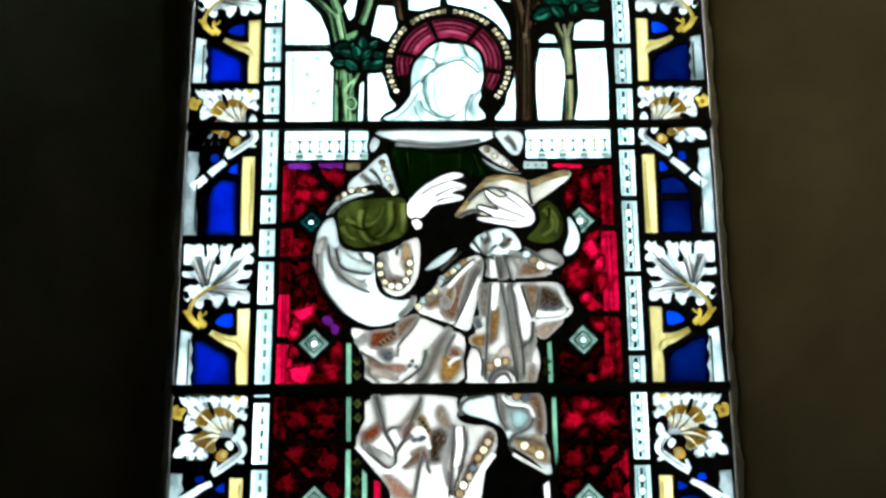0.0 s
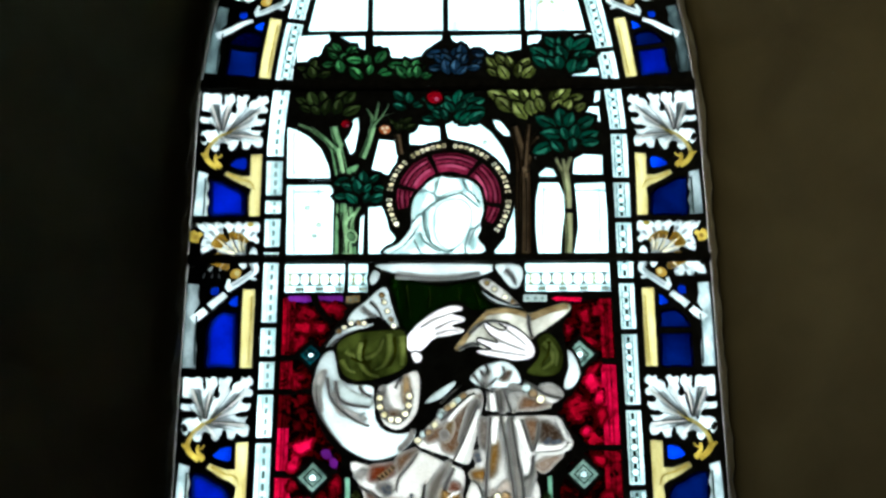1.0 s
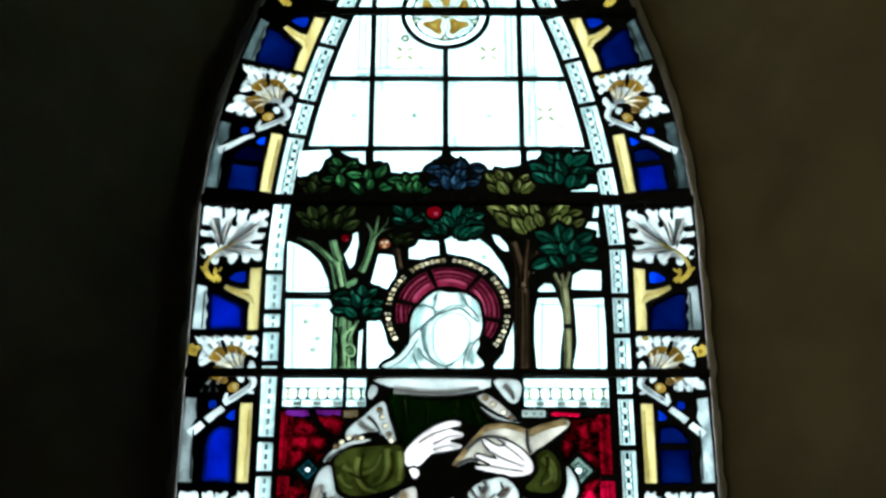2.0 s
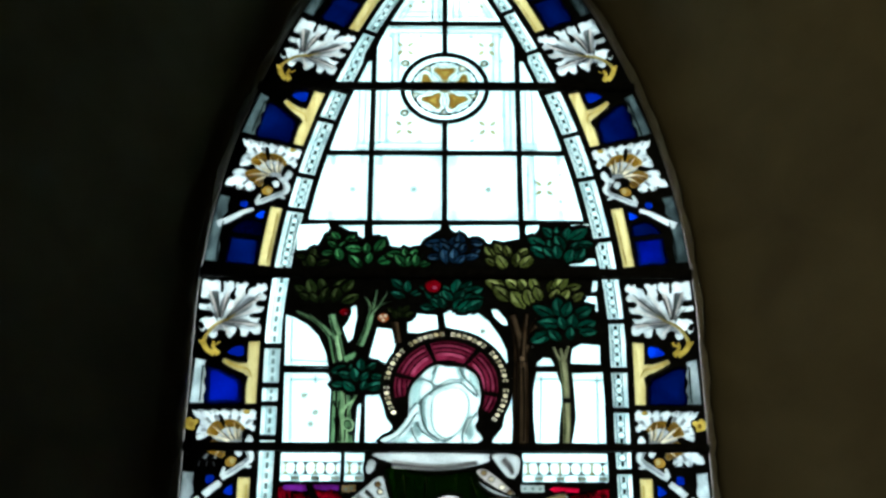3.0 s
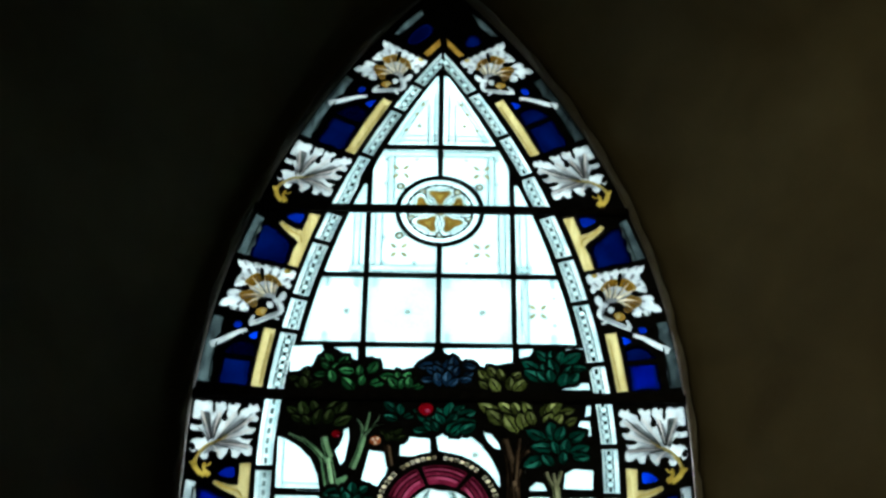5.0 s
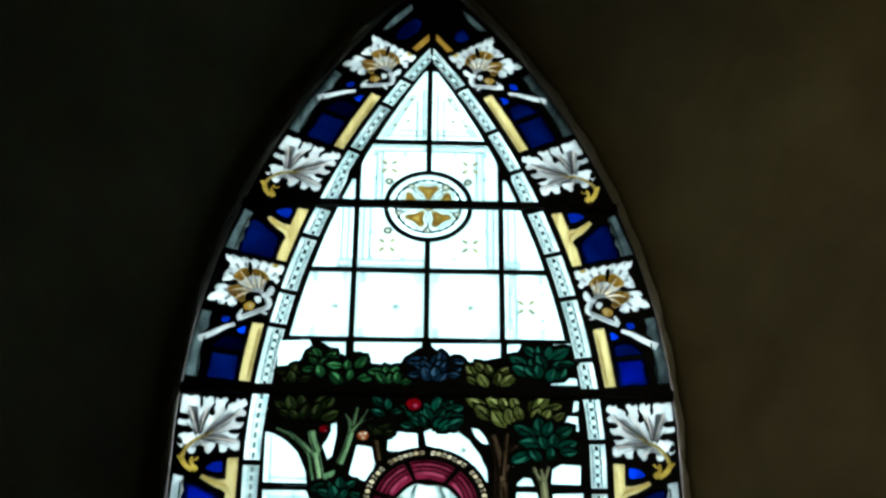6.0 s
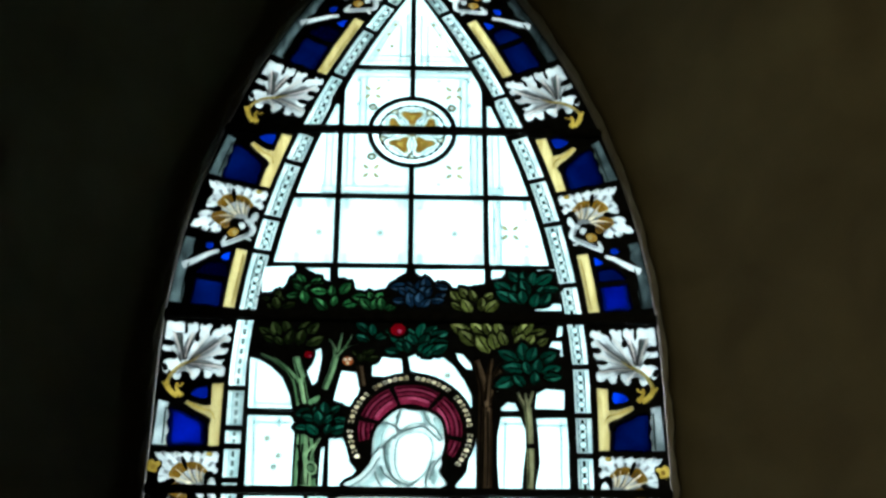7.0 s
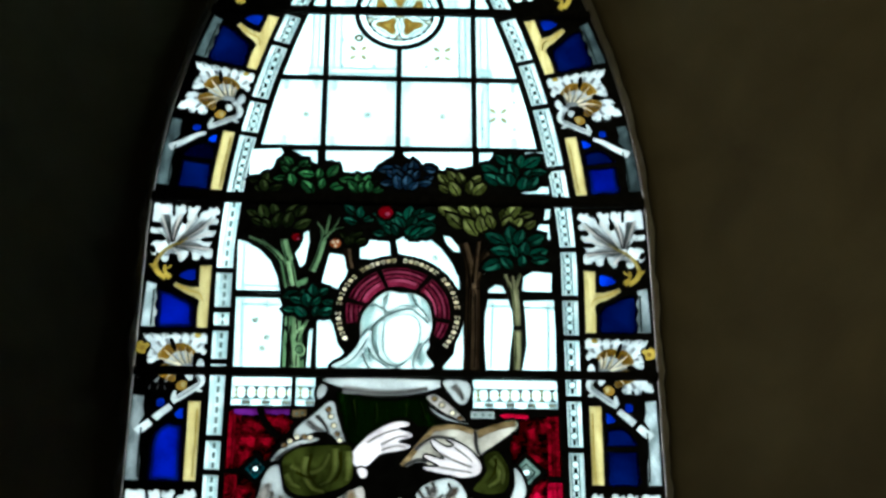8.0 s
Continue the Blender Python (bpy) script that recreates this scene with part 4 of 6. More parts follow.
foliage("moss", [(-19.29, 27.54), (-15.30, 25.17)], 1.7, 1, 160)
foliage("green", [(-15.53, 30.19), (-11.56, 26.68)], 1.8, 2, 200)
foliage("green", [(-12.15, 28.88), (-7.42, 25.32)], 2.2, 3, 160)
foliage("green", [(-6.76, 27.45), (-1.82, 25.43)], 2.0, 4, 170)
foliage("slate", [(-2.17, 29.60), (4.51, 25.97)], 2.1, 5, 190)
foliage("lime", [(4.80, 28.36), (11.00, 25.42)], 2.2, 6, 150)
foliage("teal", [(11.08, 30.90), (18.54, 26.41)], 2.4, 7, 170)
foliage("moss", [(-19.75, 22.99), (-11.30, 20.00)], 2.2, 8, 150)
foliage("teal", [(-6.64, 23.23), (-3.30, 20.31)], 2.1, 9, 150)
foliage("teal", [(-3.06, 22.63), (4.66, 18.97)], 2.1, 10, 190)
foliage("lime", [(5.73, 23.47), (17.84, 19.87)], 2.6, 11, 150)
foliage("teal", [(11.64, 19.76), (19.30, 14.52)], 2.5, 12, 210)
foliage("teal", [(-13.28, 11.20), (-7.93, 7.67)], 2.0, 13, 210)
foliage("moss", [(-6.99, 19.25), (-4.29, 17.87)], 1.4, 14, 150)
for key, c, r in (("apple", (-1.56, 22.41), 0.98), ("apple", (-12.66, 18.58), 0.62), ("orange", (-7.77, 17.77), 0.74)):
    lay("fruit_gap", "lead", oval(*c, r + 0.3))
    f = lay("fruit_pane", key, oval(*c, r), None, "round painted fruit")
    for dx, dz in ((0.2, -0.2),) if key == "apple" else ((-0.3, 0.2), (0.25, 0.3), (0.0, -0.3)):
        lay("fruit_light", "halo_hi" if key == "apple" else "bead", oval(c[0] + dx, c[1] + dz, r * 0.3, n=8), f)

# halo
HX, HZ, HR = 0.12, 8.15, 7.72
lay("halo_ground", "lead", arc_piece(HX, HZ, 2.0, HR + 0.35, -48, 222, 30))
for i in range(46):
    a = -40 + 252 * (i + 0.5) / 46
    at = HX + (HR - 0.42) * math.cos(radians(a)), HZ + (HR - 0.42) * math.sin(radians(a))
    if i % 8 == 7:
        continue
    if i % 2:
        lay("halo_bead", "bead", oval(*at, 0.34, n=10), None, "cream bead on the halo's rim")
    else:
        p = lay("halo_bead", "bead", arc_piece(HX, HZ, HR - 0.76, HR - 0.08, a - 1.9, a + 1.9, 2), None, "cream bead on the halo's rim")
        lay("bead_mark", "ink", oval(*at, 0.16, n=6), p)
for a0, a1 in ((-36, -12), (-9, 50), (54, 110), (114, 164), (167, 196)):
    p = lay("halo_segment", "halo", arc_piece(HX, HZ, 3.6, HR - 1.35, a0 + 1, a1 - 1, 10), None, "rose pink halo segment with darker rings")
    lay("halo_sheen", "halo_hi", arc_piece(HX, HZ, 4.3, 5.0, a0 + 6, a1 - 6, 8), p)
    lay("halo_sheen", "halo_hi", arc_piece(HX, HZ, 5.6, 5.8, a0 + 4, a1 - 4, 8), p)
    for r in (6.05, 5.45, 4.85):
        lay("halo_ring", "halo_dark", arc_piece(HX, HZ, r - 0.12, r + 0.1, a0 + 2, a1 - 2, 10), p)

# hooded figure, kept to plain shapes
lay("came", "lead", swell(smooth([(-7.35, 0.57), (-5.90, 2.07), (-4.62, 3.84), (-4.45, 4.85), (-4.40, 6.89), (-3.96, 8.43), (-3.06, 9.53), (-2.15, 10.52), (-1.00, 11.16), (0.39, 10.91), (1.78, 10.92), (2.93, 10.41), (3.85, 9.53), (4.21, 7.98), (4.29, 6.19), (3.92, 4.66), (4.00, 3.65), (3.59, 2.65), (3.80, 0.51)]), 0.42))
hood = lay("hood_pane", "hood", smooth([(-7.35, 0.57), (-5.90, 2.07), (-4.62, 3.84), (-4.45, 4.85), (-4.40, 6.89), (-3.96, 8.43), (-3.06, 9.53), (-2.15, 10.52), (-1.00, 11.16), (0.39, 10.91), (1.78, 10.92), (2.93, 10.41), (3.85, 9.53), (4.21, 7.98), (4.29, 6.19), (3.92, 4.66), (4.00, 3.65), (3.59, 2.65), (3.80, 0.51)]), None, "plain white hood of the figure")
for pts in ([(-4.17, 7.14), (-4.05, 8.17), (-3.28, 9.16), (-2.55, 9.22), (-3.03, 7.41), (-3.24, 6.13), (-4.14, 5.10)], [(-1.54, 10.27), (-1.00, 10.90), (-1.22, 9.49), (-1.67, 8.97)], [(1.32, 10.81), (2.24, 10.40), (2.56, 9.00), (1.82, 9.20)], [(2.93, 10.04), (3.85, 9.27), (4.02, 7.47), (3.38, 7.97)], [(-6.10, 0.83), (-4.98, 1.38), (-4.19, 2.33), (-3.95, 1.59), (-4.97, 0.59)], [(-3.97, 3.09), (-3.21, 3.34), (-2.82, 1.60), (-3.41, 1.59)], [(2.46, 2.14), (3.14, 3.14), (3.45, 1.65), (2.90, 0.90)], [(-2.78, 5.62), (-2.52, 6.90), (-2.11, 6.65), (-2.50, 4.61), (-2.07, 2.60), (-2.52, 3.10)]):
    ring = smooth(pts)
    lay("hood_shadow", "hood_grey", ring, hood), lay("hood_shadow", "hood_dusk", swell(ring, -0.28), hood)
for pts, w in (([(-3.24, 5.72), (-2.43, 6.85), (-1.20, 7.78), (0.45, 8.52), (1.78, 8.68), (2.92, 7.71), (3.84, 6.80)], 0.22), ([(-2.88, 6.13), (-2.95, 4.61), (-2.38, 2.60), (-1.38, 1.46), (-0.02, 0.87), (1.10, 1.58), (2.23, 3.14), (3.14, 4.15)], 0.2), ([(-3.47, 9.00), (-2.55, 9.17), (-1.21, 8.30), (-0.65, 7.94)], 0.16), ([(-1.68, 9.85), (-1.00, 11.05)], 0.14), ([(1.78, 10.82), (2.24, 9.52), (3.39, 8.23), (4.07, 6.95)], 0.16),
               ([(-4.45, 4.60), (-3.56, 5.87), (-2.87, 5.62)], 0.16), ([(-6.99, 0.57), (-5.00, 2.08), (-3.45, 4.60)], 0.14), ([(-4.10, 2.59), (-3.54, 1.09), (-2.94, 0.50)], 0.14), ([(2.69, 3.89), (2.05, 1.63), (2.14, 0.54)], 0.18), ([(3.83, 4.66), (2.91, 3.14), (2.46, 1.64)], 0.14), ([(-3.43, 3.34), (-2.74, 2.10), (-0.92, 0.72)], 0.16), ([(-1.67, 8.97), (-1.43, 7.68), (-1.88, 6.91)], 0.12), ([(-0.02, 0.87), (-0.02, 0.48)], 0.16), ([(-0.98, 8.20), (0.63, 9.19), (2.24, 8.95)], 0.12)):
    line("hood_grey", pts, w * 1.6, w, hood, "painted_fold"), line("hood_ink", pts, w * 0.7, w * 0.4, hood, "painted_fold")
rim_of_oval = smooth([(-1.51, 6.65), (-0.74, 7.53), (0.63, 8.06), (2.01, 7.81), (2.83, 6.69), (2.92, 5.16), (2.46, 3.39), (1.55, 1.88), (0.20, 1.12), (-0.93, 1.71), (-1.62, 3.11), (-1.73, 5.12)])
lay("oval_rim", "hood_grey", rim_of_oval, hood)
lay("plain_oval", "pale", swell(rim_of_oval, -0.16), hood)

# patterned frieze behind the shoulders
for x0, x1 in ((-19.5, -12.4), (-11.9, -9.6), (9.2, 19.3)):
    z1, z0 = -0.75, -4.5
    pane = lay("frieze_pane", "white", [(x0, z0), (x1, z0), (x1, z1), (x0, z1)], None, "white frieze with a painted row of discs and squares")
    line("wash", [(x0 + 0.1, -1.95), (x1 - 0.1, -1.95)], 0.10, None, pane), line("wash", [(x0 + 0.1, -3.55), (x1 - 0.1, -3.55)], 0.10, None, pane)
    n = max(1, round((x1 - x0) / 1.25))
    for i in range(n):
        x = x0 + (x1 - x0) * (i + 0.5) / n
        for dz in (-0.5, 0.5):          # leafy spandrels between the discs
            lay("painted_spandrel", "leaf_dusk" if i % 3 else "ochre", [(x - 0.34, -2.75 + dz * 1.45), (x + 0.34, -2.75 + dz * 1.45), (x, -2.75 + dz * 0.45)], pane)
        lay("painted_flower", "vein", oval(x, -2.75, 0.16, 0.3, n=8), pane)
        if i % 2:
            lay("painted_square", "leaf_grey", [(x - 0.5, -4.3), (x + 0.5, -4.3), (x + 0.5, -3.8), (x - 0.5, -3.8)], pane)
            line("ochre", [(x - 0.45, -4.05), (x + 0.45, -4.05)], 0.16, None, pane)

# red damask hangings: a dark ground, a plain rosy stripe at the outer side and lobed foliage between
def hanging(key, pts):
    lay("hanging_pane", {"red": "ruby_low"}.get(key, "ruby_ground"), pts, None, "ruby red damask glass, dark patterned")


def damask(key, pts):
    """A blot of foliage with a ragged, lobed rim, deeper towards its edge."""
    ring = smooth(pts, True, 5)
    n = len(ring)
    cx, cz = sum(p[0] for p in ring) / n, sum(p[1] for p in ring) / n
    k, out = 1.0, []
    for x, z in ring:
        k += rnd.uniform(-0.3, 0.3) + (1.05 - k) * 0.6
        out.append((cx + (x - cx) * k, cz + (z - cz) * k))
    lay("damask_leaf", DEEPER[key], swell(out, 0.22))
    lay("damask_leaf", key, [(cx + (x - cx) * 0.86, cz + (z - cz) * 0.86) for x, z in out])


rnd = random.Random(41)
DEEPER = {"rose": "red", "red": "ruby", "ruby": "ruby_low"}


def stripe(key, x0, x1, z1, z0):
    p = lay("hanging_stripe", key, [(x0, z0), (x1, z0), (x1, z1), (x0, z1)])
    for u in (0.36, 0.62):
        x = x0 + (x1 - x0) * u
        line(DEEPER[key], [(x, z0), (x + 0.03, (z0 + z1) / 2), (x, z1)], 0.13, 0.13, p)
hanging("red", [(-19.73, -5.05), (-12.61, -5.10), (-12.58, -7.30), (-13.61, -9.18), (-14.52, -10.77), (-15.54, -12.62), (-19.65, -12.52)])
hanging("red", [(-19.70, -13.17), (-16.72, -13.19), (-15.36, -14.69), (-15.71, -16.81), (-19.72, -16.78)])
hanging("red", [(-19.77, -17.42), (-15.96, -17.44), (-15.38, -19.97), (-14.16, -22.74), (-12.30, -24.82), (-12.27, -27.13), (-13.31, -26.17), (-15.27, -25.14), (-17.82, -26.69), (-19.76, -26.67)])
hanging("red", [(-19.80, -27.42), (-12.20, -27.47), (-12.12, -32.50), (-19.78, -32.45)])
hanging("ruby", [(-19.87, -33.71), (-12.16, -33.76), (-12.09, -38.67), (-19.78, -38.62)])
hanging("ruby", [(-19.77, -39.14), (-12.14, -39.19), (-12.06, -48.35), (-19.86, -48.30)])
hanging("red", [(14.62, -5.88), (19.34, -5.26), (19.54, -13.16), (14.11, -13.12), (13.65, -11.11), (13.45, -9.16)])
hanging("red", [(16.54, -13.71), (19.65, -13.73), (19.60, -23.80), (15.97, -23.78), (13.31, -21.55), (12.39, -19.81), (14.09, -17.93), (15.14, -15.97)])
hanging("red", [(15.82, -24.32), (19.57, -24.35), (19.60, -32.45), (12.33, -32.40), (12.43, -29.06), (13.49, -26.02)])
hanging("red", [(12.41, -33.73), (19.80, -33.77), (19.82, -38.88), (12.13, -38.83)])
hanging("ruby", [(12.11, -39.35), (19.79, -39.40), (19.87, -48.55), (11.71, -48.50)])
for key, x0, x1, z1, z0 in (("red", -19.6, -18.1, -5.1, -12.5), ("red", -19.65, -18.2, -13.2, -16.75), ("ruby", -19.7, -18.3, -17.45, -21.5), ("rose", -19.7, -18.4, -21.5, -26.6), ("rose", -19.75, -18.0, -27.45, -32.4), ("ruby", -19.8, -18.5, -33.7, -38.6)):
    stripe(key, x0, x1, z1, z0)
for key, x0, x1, z1, z0 in (("red", 17.9, 19.3, -5.4, -13.0), ("rose", 17.7, 19.5, -13.8, -23.7), ("red", 17.6, 19.5, -24.4, -31.2), ("red", 17.9, 19.7, -39.5, -48.0)):
    stripe(key, x0, x1, z1, z0)
lay("hanging_pane", "purple", [(-19.06, -4.89), (-16.37, -4.81), (-16.09, -5.64), (-17.02, -5.78), (-19.04, -5.52)]), lay("hanging_pane", "purple", [(-15.57, -4.86), (-12.48, -4.84), (-12.46, -5.67), (-15.19, -5.60)]), lay("hanging_pane", "purple", [(-14.89, -18.31), (-14.11, -17.85), (-13.02, -18.09), (-12.51, -19.73), (-13.43, -19.49)])
lay("hanging_pane", "rose", [(12.15, -5.43), (12.84, -5.06), (15.85, -5.23), (15.70, -5.82), (12.81, -5.80)])
for pts in ([(-18.11, -6.85), (-17.01, -6.37), (-15.88, -6.86), (-15.64, -7.84), (-16.75, -8.07), (-17.64, -7.82)], [(-18.28, -9.03), (-17.41, -8.31), (-16.07, -8.56), (-16.48, -9.77), (-17.82, -9.51)], [(-18.24, -10.47), (-17.59, -10.00), (-16.68, -10.73), (-17.55, -11.44), (-17.98, -12.15), (-18.39, -11.43)], [(-15.84, -8.56), (-14.73, -8.57), (-14.06, -9.06), (-14.93, -9.78), (-15.82, -9.53)], [(-15.00, -6.14), (-13.44, -5.91), (-12.54, -6.40), (-12.75, -7.62), (-13.64, -7.37), (-14.54, -6.87)], [(-18.12, -15.00), (-17.25, -14.77), (-17.01, -15.48), (-17.66, -15.71), (-17.21, -16.42), (-18.08, -16.65)]):
    damask("red", pts)
for pts in ([(-18.05, -17.82), (-16.75, -17.36), (-16.29, -18.30), (-17.36, -19.00), (-18.02, -18.76)], [(-17.57, -19.46), (-16.71, -19.00), (-16.03, -19.93), (-17.11, -20.62)], [(-17.97, -20.85), (-17.32, -20.62), (-16.87, -21.55), (-17.73, -21.77)]):
    damask("ruby", pts)
for pts in ([(-18.11, -23.84), (-17.04, -23.16), (-15.97, -22.70), (-15.73, -23.85), (-16.58, -24.53), (-17.65, -24.75)], [(-18.28, -25.43), (-17.43, -24.98), (-17.19, -26.12), (-18.03, -26.57)], [(-18.14, -30.61), (-17.09, -29.95), (-16.02, -30.18), (-16.19, -31.73), (-17.47, -31.95), (-18.12, -31.50)]):
    damask("rose", pts)
for pts in ([(-18.21, -27.92), (-17.58, -27.70), (-17.33, -28.82), (-18.10, -29.04)], [(-14.52, -30.19), (-13.46, -29.75), (-12.38, -30.20), (-12.79, -31.76), (-13.85, -31.53)], [(-13.28, -27.95), (-12.43, -27.51), (-12.32, -28.86), (-13.04, -29.08)]):
    damask("red", pts)
for pts in ([(-14.64, -24.32), (-13.78, -24.09), (-13.33, -25.01), (-14.19, -25.23)], [(-13.55, -25.01), (-12.68, -25.47), (-12.88, -26.37), (-13.53, -26.14)]):
    lay("damask_leaf", "purple", smooth(pts))
for pts in ([(15.56, -7.09), (16.47, -6.61), (16.64, -8.07), (15.95, -8.55)], [(13.71, -9.01), (14.39, -8.78), (14.58, -9.74), (13.91, -9.98)], [(15.71, -9.03), (16.83, -8.79), (16.58, -9.52), (15.68, -9.99)], [(17.15, -6.37), (18.27, -6.13), (18.23, -7.35), (17.32, -7.59)], [(15.66, -10.47), (16.78, -10.24), (17.64, -10.97), (16.73, -11.44)], [(15.97, -14.06), (17.31, -13.59), (17.50, -14.54), (16.39, -14.77)]):
    damask("red", pts)
for pts in ([(15.81, -15.47), (16.60, -15.01), (17.45, -15.72), (17.18, -16.90), (16.53, -16.89), (15.90, -16.18)], [(16.93, -17.83), (17.61, -17.13), (18.02, -17.84), (17.55, -18.77), (16.89, -18.77)], [(15.25, -22.00), (15.92, -21.54), (16.11, -22.23), (15.45, -22.46)]):
    damask("rose", pts)
for pts in ([(13.61, -18.98), (14.96, -17.82), (16.02, -18.76), (16.19, -20.16), (14.65, -20.61), (13.58, -20.14)], [(16.12, -22.00), (17.18, -22.47), (17.58, -23.39), (16.27, -23.61), (15.87, -22.92)], [(16.44, -24.98), (17.72, -25.22), (17.47, -26.13), (16.63, -25.67)], [(16.88, -30.18), (17.98, -29.29), (18.81, -29.97), (18.34, -31.08), (17.05, -31.29)], [(15.55, -31.50), (16.41, -31.29), (16.60, -31.95), (15.95, -32.17)], [(17.07, -19.70), (17.96, -19.24), (17.86, -20.86), (17.24, -21.09)]):
    damask("red", pts)
for m, key in ((-1, "ruby"), (1, "red")):
    for x, z, w, h in ((15.6, -34.9, 1.6, 0.8), (17.2, -36.4, 1.3, 1.2), (13.9, -36.6, 1.2, 1.1), (15.0, -38.0, 0.9, 0.6), (17.6, -40.6, 1.3, 1.2), (13.6, -41.0, 1.2, 1.3), (16.2, -42.4, 1.1, 0.8), (18.2, -43.6, 1.1, 1.2), (13.3, -44.4, 1.1, 1.2)):
        damask(key if z > -39 or m < 0 else "ruby", [(m * (x + w * math.cos(0.785 * i) * (1, 0.7)[i % 2]), z + h * math.sin(0.785 * i) * (0.8, 1.1)[i % 2]) for i in range(8)])
for m in (-1, 1):
    line("lead", [(m * 19.9, -39.4), (m * 17.4, -41.6), (m * 15.2, -44.4)], 0.5)
line("lead", [(-16.04, -4.91), (-15.17, -6.87), (-13.62, -8.58)], 0.75)


def jewel(c, r, key="jewel"):
    at = lambda k: [(c[0] - k, c[1]), (c[0], c[1] - k * 1.05), (c[0] + k, c[1]), (c[0], c[1] + k * 1.05)]
    lay("jewel_came", "lead", at(r + 0.7))
    p = lay("jewel_pane", key, at(r), None, "pale lozenge jewel with painted rings")
    lay("jewel_ring", "ink", at(r * 0.68), p)
    lay("jewel_ring", key, at(r * 0.55), p)
    lay("jewel_ring", "ink", oval(*c, r * 0.3), p)
    lay("jewel_heart", "strip", oval(*c, r * 0.24, n=9), p)
    for dx, dz in ((1, 1), (1, -1), (-1, 1), (-1, -1)):
        line("hood_ink", [(c[0] + dx * r * 0.3, c[1] + dz * r * 0.3), (c[0] + dx * r * 0.5, c[1] + dz * r * 0.5)], 0.12, None, p)


for c, key in zip([(-15.48, -27.45), (15.20, -27.18), (15.33, -12.56), (-16.14, -12.48), (-15.09, -45.69), (15.22, -45.64)], ("jewel", "jewel", "jewel", "aqua", "jewel", "jewel")):
    jewel(c, {"aqua": 1.25}.get(key, 1.4 if -14 > c[1] > -20 else 1.7), key)

# small squares under the frieze
for x, z in ((9.40, -5.33), (10.34, -5.34), (11.19, -5.35), (-11.66, -5.43), (-10.99, -5.34)):
    tile = lay("square_pane", "sea" if x > 0 else "tan", [(x - 0.5, z - 0.5), (x + 0.5, z - 0.5), (x + 0.5, z + 0.5), (x - 0.5, z + 0.5)], None, "small pale square of glass")
    lay("painted_mark", "hood_ink", oval(x, z, 0.22, n=7), tile)

# carved posts of the seat
def post(pts):
    lay("post_pane", "mint", pts, None, "pale mint green post")


post([(-11.81, -27.41), (-11.23, -27.41), (-11.16, -32.37), (-11.74, -32.37)])
post([(-11.72, -33.76), (-11.14, -33.77), (-11.14, -38.94), (-11.64, -38.93)])
post([(-11.69, -39.84), (-11.12, -39.84), (-11.07, -48.35), (-11.62, -48.35)])
post([(-9.84, -42.04), (-9.27, -42.68), (-9.21, -48.37), (-9.83, -48.36)])
post([(11.06, -27.43), (11.58, -27.29), (11.63, -32.39), (11.11, -32.39)])
post([(11.39, -33.98), (11.90, -33.99), (11.90, -40.25), (11.65, -42.18), (11.37, -38.96)])
lay("post_pane", "rose", [(-8.51, -43.32), (-7.76, -43.46), (-7.85, -48.37), (-8.59, -48.37)]), lay("post_pane", "flesh", [(10.22, -43.96), (10.86, -43.45), (10.96, -48.50), (10.34, -48.49)])
for c in [(-10.56, -29.57), (-10.54, -31.25), (-10.43, -34.56), (-10.35, -36.21), (-10.41, -41.39), (-10.39, -43.31), (-10.37, -44.71), (10.87, -29.72), (10.77, -31.06)]:
    for i in range(4):
        lay("post_flower", "moss" if c[0] > 0 else "lime", oval(c[0] + 0.33 * math.cos(1.57 * i), c[1] + 0.33 * math.sin(1.57 * i), 0.27, n=7))

# clothes of the figure
def cloth(name, key, pts, label):
    lay("came", "lead", swell(smooth(pts, True, 3), 0.12 if name in ("pale_pane", "book_edge_pane") else 0.2 if name in ("book_pane", "orphrey_pane") else 0.34))
    lay(name, key, smooth(pts, True, 3), None, label)


cloth("collar_pane", "robe", [(-8.21, -0.76), (5.32, -0.86), (5.37, -1.76), (3.27, -2.56), (-0.11, -3.05), (-3.48, -2.73), (-6.72, -1.97)], "white collar")
cloth("mantle_pane", "robe", [(-9.41, -2.62), (-8.88, -1.58), (-8.20, -2.03), (-8.47, -3.07), (-9.13, -3.58)], "white mantle")
cloth("mantle_pane", "robe", [(5.59, -0.94), (8.43, -0.96), (8.94, -2.30), (8.36, -3.93), (7.42, -3.92), (6.37, -2.58)], "white mantle")
cloth("gown_pane", "bottle", [(-6.99, -2.48), (-3.48, -3.25), (-0.11, -3.57), (3.46, -3.00), (4.59, -4.49), (6.04, -6.12), (5.09, -6.70), (2.94, -6.97), (2.01, -6.23), (0.81, -5.79), (-0.94, -6.36), (-2.81, -7.81), (-4.55, -9.54), (-5.62, -8.95), (-6.30, -5.74)], "bottle green gown")
cloth("mantle_pane", "robe", [(3.92, -4.34), (4.98, -5.08), (6.44, -5.83), (8.84, -6.50), (7.64, -6.49), (5.90, -6.04), (4.58, -5.23)], "white mantle lip")
cloth("orphrey_pane", "brocade", [(3.66, -3.30), (4.61, -2.72), (6.08, -3.76), (7.46, -5.10), (8.31, -6.13), (6.98, -5.83), (5.25, -4.79)], "jewelled orphrey band")
cloth("mantle_pane", "robe", [(-7.38, -3.81), (-6.83, -5.73), (-6.29, -7.56), (-5.88, -9.02), (-6.68, -9.09), (-7.89, -7.77), (-9.63, -7.90), (-11.75, -8.76), (-11.64, -7.31), (-9.65, -5.49), (-8.46, -4.25)], "white mantle with brocade edge")
